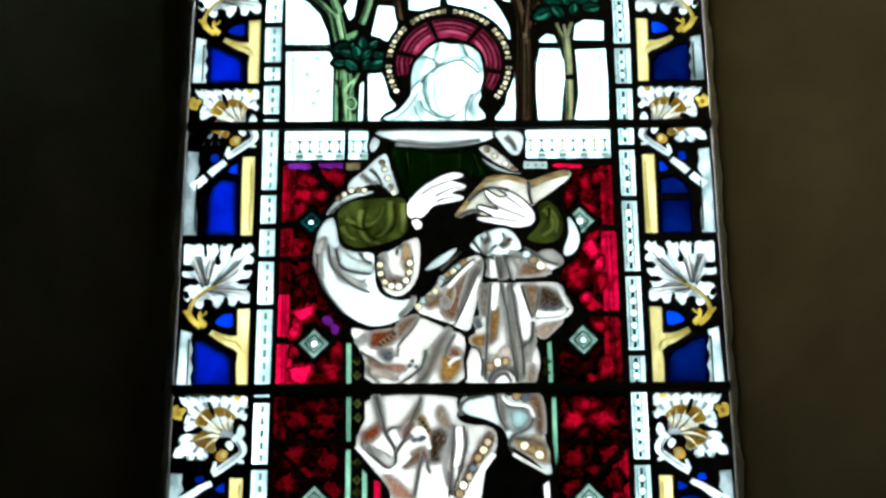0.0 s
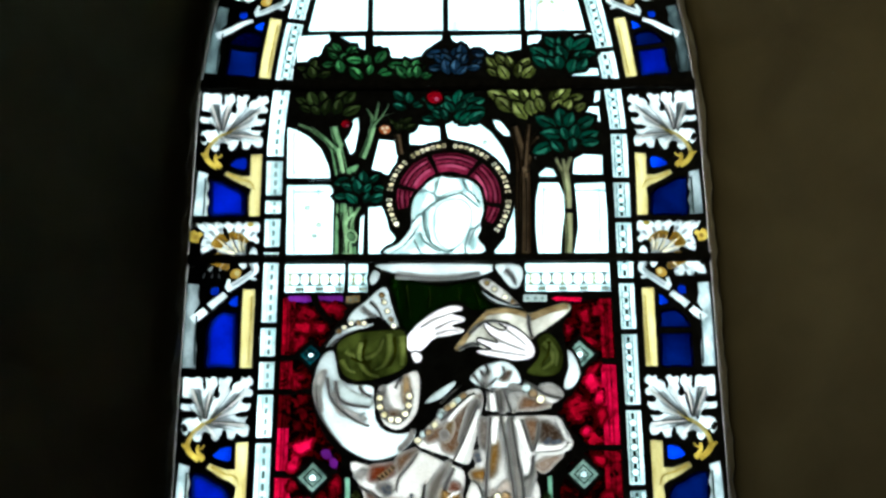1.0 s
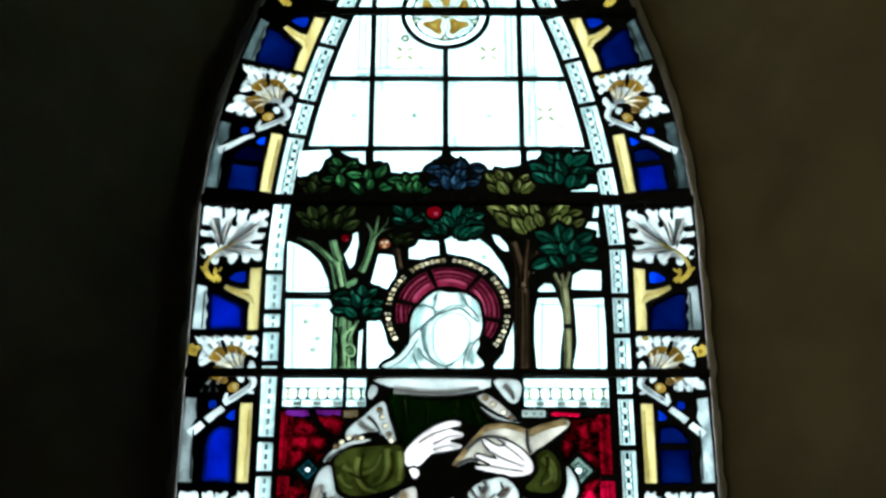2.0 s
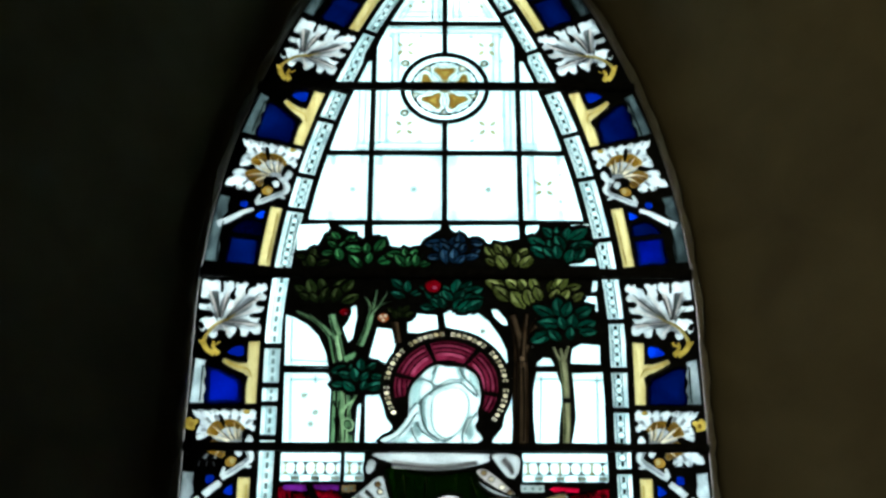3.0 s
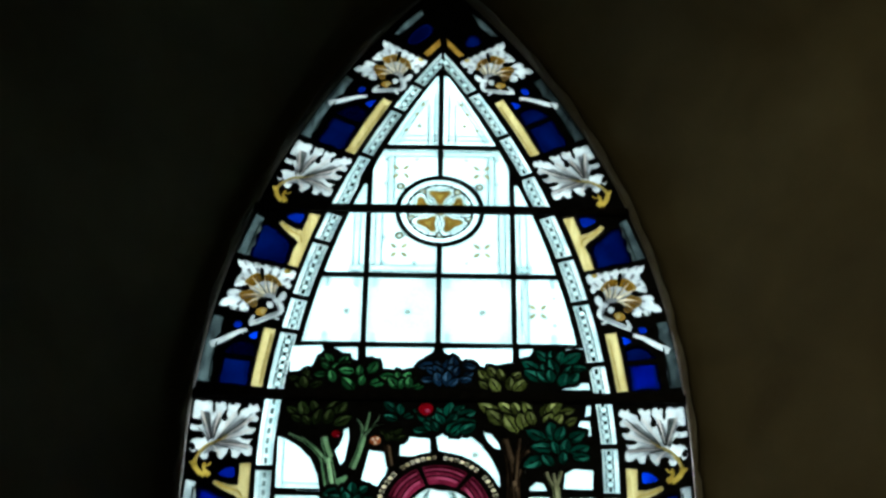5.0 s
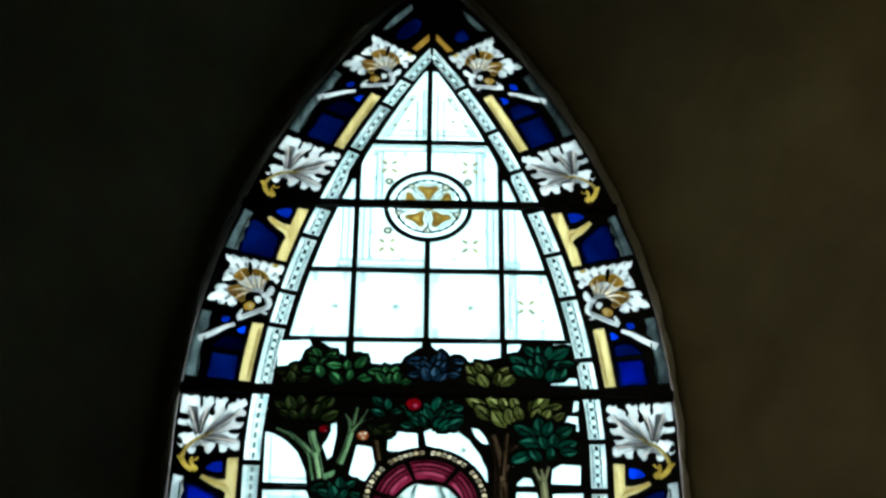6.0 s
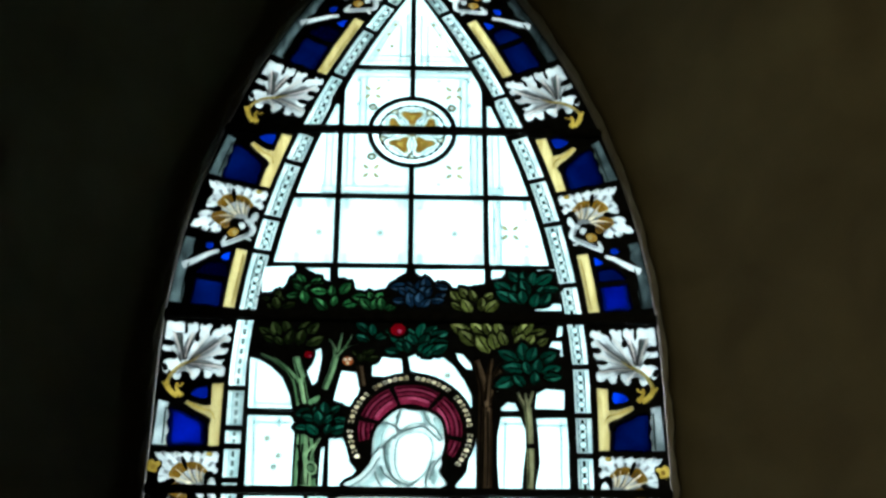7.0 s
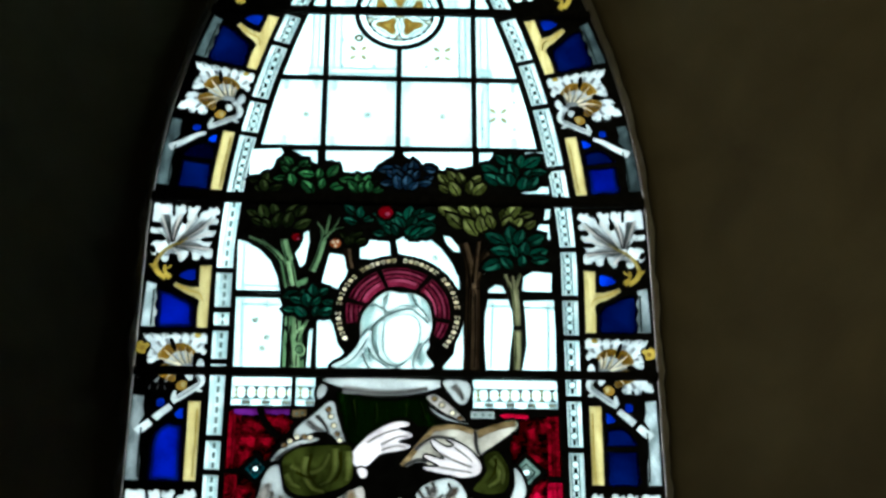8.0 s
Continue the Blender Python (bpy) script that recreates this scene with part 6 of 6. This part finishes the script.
for spot in [(11.09, -23.35), (11.40, -22.98), (11.96, -23.35), (12.48, -23.22), (3.15, -24.89), (3.36, -25.44)]:
    lay("brocade_sprig", "slate_wash", oval(*spot, 0.36, 0.28, n=7))
for pts, w in (([(4.29, -32.09), (5.03, -30.90), (6.28, -30.51), (7.29, -31.23), (7.65, -32.12)], 0.3), ([(4.80, -32.10), (5.41, -31.35), (6.31, -31.17), (6.93, -32.11)], 0.26)):
    crease(pts, w * 0.7)
for i, spot in enumerate([(4.57, -30.32), (5.44, -29.79), (6.29, -29.70)]):
    lay("jewel_stitch", "wash", oval(*spot, 0.6, n=9)), lay("jewel_stitch", ("gold_3", "bead", "gold_3")[i], oval(*spot, 0.48, n=9))
brushed("taupe", [(8.97, -30.57), (9.53, -30.13), (9.57, -31.91), (8.72, -31.99)])
# skirt under the lowest bar
brushed("grey", [(-8.72, -33.77), (-7.87, -34.00), (-7.51, -36.41), (-8.15, -36.63)])
brushed("rust", [(-9.90, -37.96), (-8.94, -37.36), (-7.98, -36.63), (-7.92, -37.97), (-8.67, -38.79), (-9.51, -39.05), (-9.81, -38.57)])
brushed("taupe", [(-5.74, -37.51), (-4.39, -35.56), (-3.29, -34.03), (-3.38, -35.35), (-4.05, -37.09), (-4.64, -38.43), (-5.31, -38.51)])
brushed("rust", [(-5.32, -37.73), (-4.47, -36.65), (-4.05, -37.09), (-4.60, -38.39), (-5.19, -38.47)])
brushed("gold", [(-3.67, -36.22), (-3.08, -36.14), (-2.58, -37.32), (-2.16, -38.14), (-2.75, -38.01), (-3.42, -37.09)])
brushed("umber", [(-2.16, -37.97), (-0.89, -37.46), (-0.06, -38.76), (-0.69, -39.49), (-1.20, -40.35), (-1.12, -41.17), (-2.17, -41.41), (-2.42, -39.91)])
brushed("taupe", [(-1.09, -34.92), (-0.25, -36.46), (0.16, -37.55), (-0.68, -37.33), (-1.52, -36.02)])
brushed("grey", [(-0.71, -41.42), (0.24, -37.55), (0.44, -38.85), (0.13, -41.43), (-0.10, -44.41)])
brushed("taupe", [(-4.05, -40.12), (-3.00, -39.69), (-3.21, -40.98), (-5.10, -42.04), (-4.76, -40.97)])
brushed("rust", [(-7.39, -42.83), (-6.13, -43.31), (-5.09, -44.37), (-4.05, -45.31), (-6.13, -45.21), (-6.76, -43.94)])
brushed("rust", [(-3.21, -39.91), (-2.58, -40.34), (-2.59, -40.98), (-3.13, -40.98)])
brushed("grey", [(-9.30, -39.44), (-8.24, -40.52), (-6.77, -41.81), (-6.23, -41.39), (-7.19, -40.52)])
crease([(-8.38, -33.78), (-7.56, -36.63), (-7.29, -37.98), (-6.23, -39.80), (-6.14, -41.39)], 0.2)
crease([(-7.21, -37.94), (-6.58, -37.38), (-5.53, -37.34)], 0.15)
crease([(-9.89, -38.78), (-9.67, -39.86), (-8.32, -40.86), (-7.02, -41.98), (-6.18, -41.69)], 0.17)
crease([(-6.15, -40.32), (-5.31, -39.03), (-4.05, -38.17)], 0.17)
crease([(-3.13, -40.55), (-3.63, -42.47), (-4.01, -45.22)], 0.2)
crease([(-2.50, -40.98), (-2.59, -41.84), (-2.26, -42.61)], 0.14)
crease([(0.50, -37.12), (0.23, -39.50), (0.13, -41.86), (-0.23, -45.25)], 0.18)
crease([(1.43, -37.34), (1.74, -39.08), (1.30, -41.44), (0.10, -45.04)], 0.2)
crease([(-3.20, -34.03), (-3.84, -35.34), (-5.31, -38.60)], 0.13)
light([(-4.30, -38.13), (-3.50, -37.53), (-2.87, -38.09), (-2.58, -39.05), (-2.33, -39.96)], 0.7, 0.4)
light([(-10.56, -39.43), (-8.65, -41.37), (-7.18, -42.36), (-5.93, -41.82), (-4.47, -40.54)], 0.6, 0.5)
light([(0.92, -37.34), (0.98, -39.50), (0.54, -41.86)], 0.8, 0.6)
line("gold_3", [(-3.55, -36.00), (-3.00, -36.66), (-2.24, -38.19)], 0.9, 0.4, None, "brocade_band")
for spot in [(-3.42, -36.35), (-3.08, -36.75), (-2.79, -37.23), (-2.49, -37.75)]:
    lay("brocade_sprig", "umber_4", oval(*spot, 0.2, n=6))
for spot in [(-4.05, -38.82), (-3.42, -38.74), (-3.08, -38.53)]:
    lay("brocade_sprig", "slate_wash", oval(*spot, 0.4, 0.3, n=7))
brushed("taupe", [(3.51, -38.66), (4.37, -37.80), (4.90, -38.88), (3.70, -40.60), (2.42, -42.09), (0.93, -45.05), (0.52, -44.83), (1.80, -41.87)])
for i, spot in enumerate([(4.14, -39.09), (3.66, -39.99), (3.06, -40.89), (2.46, -42.04), (2.08, -43.02), (1.36, -43.99), (0.93, -44.88)]):
    lay("jewel_stitch", "taupe_4", oval(*spot, 0.62, n=9)), lay("jewel_stitch", ("gold_2", "bead", "gold_3", "slate_wash")[i % 4], oval(*spot, 0.46, n=9))
light([(4.87, -40.39), (3.46, -42.31), (1.97, -45.05)], 0.6, 0.9)
# turned hem
brushed("grey", [(5.20, -33.87), (6.13, -33.87), (6.31, -37.59), (5.65, -36.72)])
brushed("sea", [(6.78, -35.20), (8.55, -35.43), (9.03, -36.44), (7.82, -37.82), (6.74, -37.29)])
brushed("gold", [(7.13, -38.81), (9.32, -38.48), (10.59, -39.57), (10.75, -41.50), (9.13, -40.85), (7.48, -39.76)])
brushed("taupe", [(8.67, -33.89), (10.16, -33.90), (10.47, -38.05), (9.51, -37.83), (9.48, -35.65)])
crease([(1.23, -36.08), (1.11, -35.16), (1.80, -34.20), (3.93, -33.68)], 0.16)
crease([(5.16, -33.69), (5.38, -35.62), (6.26, -37.81)], 0.2)
crease([(5.75, -33.87), (6.45, -34.89), (8.56, -35.25), (9.25, -36.31), (8.59, -37.56), (7.10, -38.25), (6.53, -39.28), (6.89, -40.23)], 0.2)
crease([(7.30, -38.68), (8.97, -38.91), (10.63, -39.78)], 0.14)
light([(5.83, -33.74), (6.62, -34.71), (8.65, -35.03), (9.38, -36.26)], 0.35, 0.3)
light([(6.84, -40.45), (8.70, -41.57), (10.88, -42.78)], 0.5, 0.4)
for i, spot in enumerate([(8.20, -39.55), (9.03, -40.03), (9.89, -40.59), (7.49, -33.79), (8.46, -33.98)]):
    lay("jewel_stitch", "taupe_4", oval(*spot, 0.62, n=9)), lay("jewel_stitch", ("bead", "gold_3", "bead", "gold_3", "slate_wash")[i], oval(*spot, 0.5, n=9))

# jewelled edges
def stitched_edge(pts, n):
    c = smooth(pts, False, 8)
    for i in range(n):
        p = c[round((len(c) - 1) * i / (n - 1))]
        lay("jewel_stitch", "wash", oval(*p, 0.44, n=8))
        lay("jewel_stitch", ("brocade_gold", "bead", "bead")[i % 3], oval(*p, 0.3, n=8))


stitched_edge([(-7.91, -4.84), (-7.23, -6.90), (-6.48, -8.80)], 5)
stitched_edge([(4.60, -3.31), (6.13, -4.65), (7.65, -5.83)], 4)
stitched_edge([(-12.94, -9.48), (-11.49, -8.47), (-9.96, -8.48)], 5)

# ---- the pieces are cut: each spot of the plan belongs to the piece laid over it last ----
def mesh_object(name, verts, faces, material, label=""):
    me = bpy.data.meshes.new(name)
    me.from_pydata(verts, [], faces)
    me.materials.append(material)
    me.validate()
    ob = new(name, me)
    if label:
        ob["label"] = label
    return ob


def slab(tris, verts2, y_front, y_back):
    """Vertices and faces of a flat piece of the given thickness."""
    used, vs, fs, edges = {}, [], [], {}
    for tri in tris:
        for i in tri:
            if i not in used:
                used[i] = len(used)
    n = len(used)
    order = sorted(used, key=used.get)
    for y in (y_front, y_back):
        vs += [(verts2[i][0] / 100, y, BASE + verts2[i][1] / 100) for i in order]
    for tri in tris:
        a, b, c = (used[i] for i in tri)
        fs += [(a, b, c), (c + n, b + n, a + n)]
        for e in ((a, b), (b, c), (c, a)):
            edges[e] = True
    for a, b in edges:
        if (b, a) not in edges:
            fs.append((b, a, a + n, b + n))
    return vs, fs


from mathutils.geometry import delaunay_2d_cdt


def covers(poly, x, z):
    odd = False
    for i in range(len(poly)):
        (xa, za), (xb, zb) = poly[i - 1], poly[i]
        if (za > z) != (zb > z) and x < xa + (z - za) / (zb - za) * (xb - xa):
            odd = not odd
    return odd


def cut(polys):
    """Triangles, each with the number of the last polygon that covers it."""
    pts, faces = [], []
    for poly in polys:
        area = sum(poly[i - 1][0] * poly[i][1] - poly[i][0] * poly[i - 1][1] for i in range(len(poly)))
        ring = poly if area > 0 else poly[::-1]
        faces.append(list(range(len(pts), len(pts) + len(ring))))
        pts += [Vector((round(x, 3), round(z, 3))) for x, z in ring]
    vs, _, fs, _, _, of = delaunay_2d_cdt(pts, [], faces, 1, 1e-4, True)
    out = []
    for f, o in zip(fs, of):
        cx, cz = sum(vs[i][0] for i in f) / len(f), sum(vs[i][1] for i in f) / len(f)
        for k in sorted(o, reverse=True):
            if covers(polys[k], cx, cz):
                out.append((f, k))
                break
    return vs, out


def islands(tris, verts2):
    """The triangles sorted into pieces that hang together, largest first; crumbs stay with the largest."""
    root = {}

    def find(i):
        while root.setdefault(i, i) != i:
            i = root[i]
        return i
    for a, b, c in tris:
        root[find(a)] = root[find(b)] = find(c)
    groups, size = {}, {}
    for t in tris:
        (xa, za), (xb, zb), (xc, zc) = (verts2[i][:2] for i in t)
        r = find(t[0])
        groups.setdefault(r, []).append(t)
        size[r] = size.get(r, 0) + abs((xb - xa) * (zc - za) - (xc - xa) * (zb - za)) / 2
    order = sorted(groups, key=lambda r: (-size[r], groups[r][0]))
    out = [list(groups[order[0]])]
    for r in order[1:]:
        if size[r] > 0.006:
            out.append(groups[r])
        else:
            out[0] += groups[r]
    return out


SILL = -50.0
def child(ob, parent, inverse):
    ob.parent = parent
    ob.matrix_parent_inverse = inverse
    return ob


outline = rim(-0.05, SILL)
PANELS = ("lowest stained glass panel with brocaded skirt and ruby hangings", "stained glass panel with robed figure holding an open book", "stained glass panel with haloed hood between tree trunks",
          "stained glass panel with treetops under white quarries", "pointed top panel of white quarries and golden rosette")
BAYS = (SILL, -32.8, 0.0, 24.4, 54.4, 100.0)


def inside(poly, lo, hi):
    zs = [p[1] for p in poly]
    return max(zs) > lo and min(zs) < hi


def clipped(poly, z, keep):
    """The part of the polygon above (keep 1) or below (keep -1) the height z."""
    out = []
    for i in range(len(poly)):
        (xa, za), (xb, zb) = poly[i - 1], poly[i]
        ina, inb = (za - z) * keep >= 0, (zb - z) * keep >= 0
        if ina != inb:
            t = (z - za) / (zb - za)
            out.append((xa + (xb - xa) * t, z))
        if inb:
            out.append((xb, zb))
    return out


for lo, hi in zip(BAYS, BAYS[1:]):
    polys, index = [], []
    for k, layer in enumerate([("leadwork", "lead", outline, None, "")] + LAYERS):
        p = layer[2]
        if not inside(p, lo, hi):
            continue
        p = clipped(clipped(p, lo, 1), hi, -1)
        if len(p) > 2:
            polys.append(p), index.append(k - 1)
    vs, tris = cut(polys)
    cells = {}
    for f, o in tris:
        k = index[o]
        key = "lead" if k < 0 or LAYERS[k][1] == "lead" else k
        for j in range(1, len(f) - 1):
            cells.setdefault(key, []).append((f[0], f[j], f[j + 1]))
    made = {}
    panel = new("leaded_glass_panel")
    panel.location = (0, 0, BASE + lo / 100)
    tagged(panel, PANELS[BAYS.index(lo)], "stained glass", "panels of the lancet")
    inv = Matrix.Translation(panel.location).inverted()
    lead_v, lead_f = slab(cells.pop("lead"), vs, -0.0030, 0.0030)
    ob = child(mesh_object("leadwork", lead_v, lead_f, LEAD, "black lead cames and painted black ground"), panel, inv)
    for k in sorted(cells):
        name, key, _, under, label = LAYERS[k]
        parent = made.get(under)
        for piece in islands(cells[k], vs):
            v, f = slab(piece, vs, -0.0012, 0.0012)
            ob = child(mesh_object(name, v, f, M[key], label), parent or panel, Matrix() if parent else inv)
            made.setdefault(k, ob)

# iron saddle bars across the inside of the leads
for z, h in ((-32.8, 1.15), (0.08, 1.0), (24.4, 1.35), (54.3, 1.2)):
    x1 = 31.6 if z < 20 else -89.0 + math.sqrt(120.6 ** 2 - (z - 16.95) ** 2)
    y, shift = -0.0075, 0.0075 * (0.878 + z / 100) / 1.839
    bm = bmesh.new()
    bmesh.ops.create_cube(bm, size=1, matrix=Matrix.Translation((0, y, BASE + z / 100 - shift)) @ Matrix.Diagonal((2 * x1 / 100, 0.008, h / 100, 1)))
    bmesh.ops.bevel(bm, geom=bm.edges[:], offset=0.0018, segments=2, affect="EDGES")
    me = bpy.data.meshes.new("saddle_bar")
    bm.to_mesh(me), bm.free()
    me.materials.append(IRON)
    tagged(new("saddle_bar", me), "flat black iron saddle bar fixed across the leaded glass", "bar", "saddle bars")

# ---- the building: a thick wall with a splayed lancet, and the room behind the eye ----
PROFILE = [(5.0, 0.13), (0.0, 0.03), (0.0, -0.010), (0.15, -0.014), (0.55, -0.018), (0.75, -0.016), (1.6, -0.017), (2.6, -0.021), (3.4, -0.026), (4.4, -0.034), (6.0, -0.046), (10.0, -0.084), (20.0, -0.184), (40.0, -0.384), (60.0, -0.58), (64.0, -0.60)]


def stone_outline(o, below):
    """The lancet's outline with jambs cut finely, and the small waves of hand-dressed stone."""
    pts = rim(o, below)
    (xa, za), (xb, zb) = pts[0], pts[1]
    jamb = [(xa + (xb - xa) * i / 40, za + (zb - za) * i / 40) for i in range(40)]
    (xa, za), (xb, zb) = pts[-2], pts[-1]
    ring = jamb + pts[1:-1] + [(xa + (xb - xa) * i / 40, za + (zb - za) * i / 40) for i in range(1, 41)]
    if not 0.1 < o < 12:
        return ring
    wave = lambda z: 0.16 * math.sin(0.71 * z + o) + 0.11 * math.sin(1.63 * z + 2.1 * o) + 0.07 * math.sin(3.1 * z)
    return [(x + (wave(z) if x > 0 else -wave(z + 7.3)), z) for x, z in ring]


rings = []
for o, y in PROFILE:
    rings.append([(x / 100, y, BASE + z / 100) for x, z in stone_outline(o, SILL - max(0, o) * 0.8)])
vs, fs, n = [v for r in rings for v in r], [], len(rings[0])
for k in range(len(rings) - 1):
    for i in range(n):
        a, b = k * n + i, k * n + (i + 1) % n
        fs.append((a, b, b + n, a + n))
stone_rows = 5
reveal = mesh_object("window_reveal", vs, fs, PLASTER, "splayed plaster reveal with a narrow stone rim")
reveal.data.materials.append(STONE)
for p in reveal.data.polygons:
    if p.index // n < stone_rows:
        p.material_index = 1
    p.use_smooth = p.index // n >= stone_rows
tagged(reveal, category="window reveal", kind="structure")


def pierced(name, ring, y, x0, x1, z0, z1, material):
    hole = [(x, z) for x, _, z in ring]
    v2, tris = cut([[(x0, z0), (x1, z0), (x1, z1), (x0, z1)], hole])
    return mesh_object(name, [(v[0], y, v[1]) for v in v2], [f for f, o in tris if o == 0], material)


tagged(pierced("wall_north", rings[-1], PROFILE[-1][1], -3, 3, 0, 5, PLASTER), "dim olive buff plaster wall round the window", "wall", kind="structure")
tagged(pierced("wall_outer", rings[0], PROFILE[0][1], -3.2, 3.2, 0, 5.2, RENDER), "grey rubble outer face of the wall", "wall", kind="structure")


def box(name, x0, x1, y0, y1, z0, z1, material, label, category):
    bm = bmesh.new()
    bmesh.ops.create_cube(bm, size=1, matrix=Matrix.Translation(((x0 + x1) / 2, (y0 + y1) / 2, (z0 + z1) / 2)) @ Matrix.Diagonal((x1 - x0, y1 - y0, z1 - z0, 1)))
    me = bpy.data.meshes.new(name)
    bm.to_mesh(me), bm.free()
    me.materials.append(material)
    return tagged(new(name, me), label, category, kind="structure")


west = bmesh.new()      # unseen side wall, with an opening added to hold the side lamp
for y0, y1, z0, z1 in ((-6.0, -3.0, 0, 5.2), (-2.2, 0.13, 0, 5.2), (-3.0, -2.2, 0, 2.2), (-3.0, -2.2, 3.2, 5.2)):
    bmesh.ops.create_cube(west, size=1, matrix=Matrix.Translation((-3.125, (y0 + y1) / 2, (z0 + z1) / 2)) @ Matrix.Diagonal((0.25, y1 - y0, z1 - z0, 1)))
west_mesh = bpy.data.meshes.new("wall_west")
west.to_mesh(west_mesh), west.free()
west_mesh.materials.append(PLASTER)
tagged(new("wall_west", west_mesh), "plain buff plaster side wall with an added opening", "wall", kind="structure")
box("wall_east", 3.0, 3.25, -6, 0.13, 0, 5.2, PLASTER, "plain buff plaster side wall", "wall")
box("wall_south", -3.25, 3.25, -6.25, -6, 0, 5.2, PLASTER, "plain buff plaster back wall", "wall")
box("floor", -3.25, 3.25, -6.25, 0.13, -0.12, 0.0, FLOOR, "worn grey flagstone floor", "floor")
box("ceiling", -3.25, 3.25, -6.25, 0.13, 5.0, 5.2, TIMBER, "dark boarded ceiling", "ceiling")
box("ground", -400, 400, -400, 400, -0.4, -0.13, GRASS, "green churchyard grass outside", "ground")
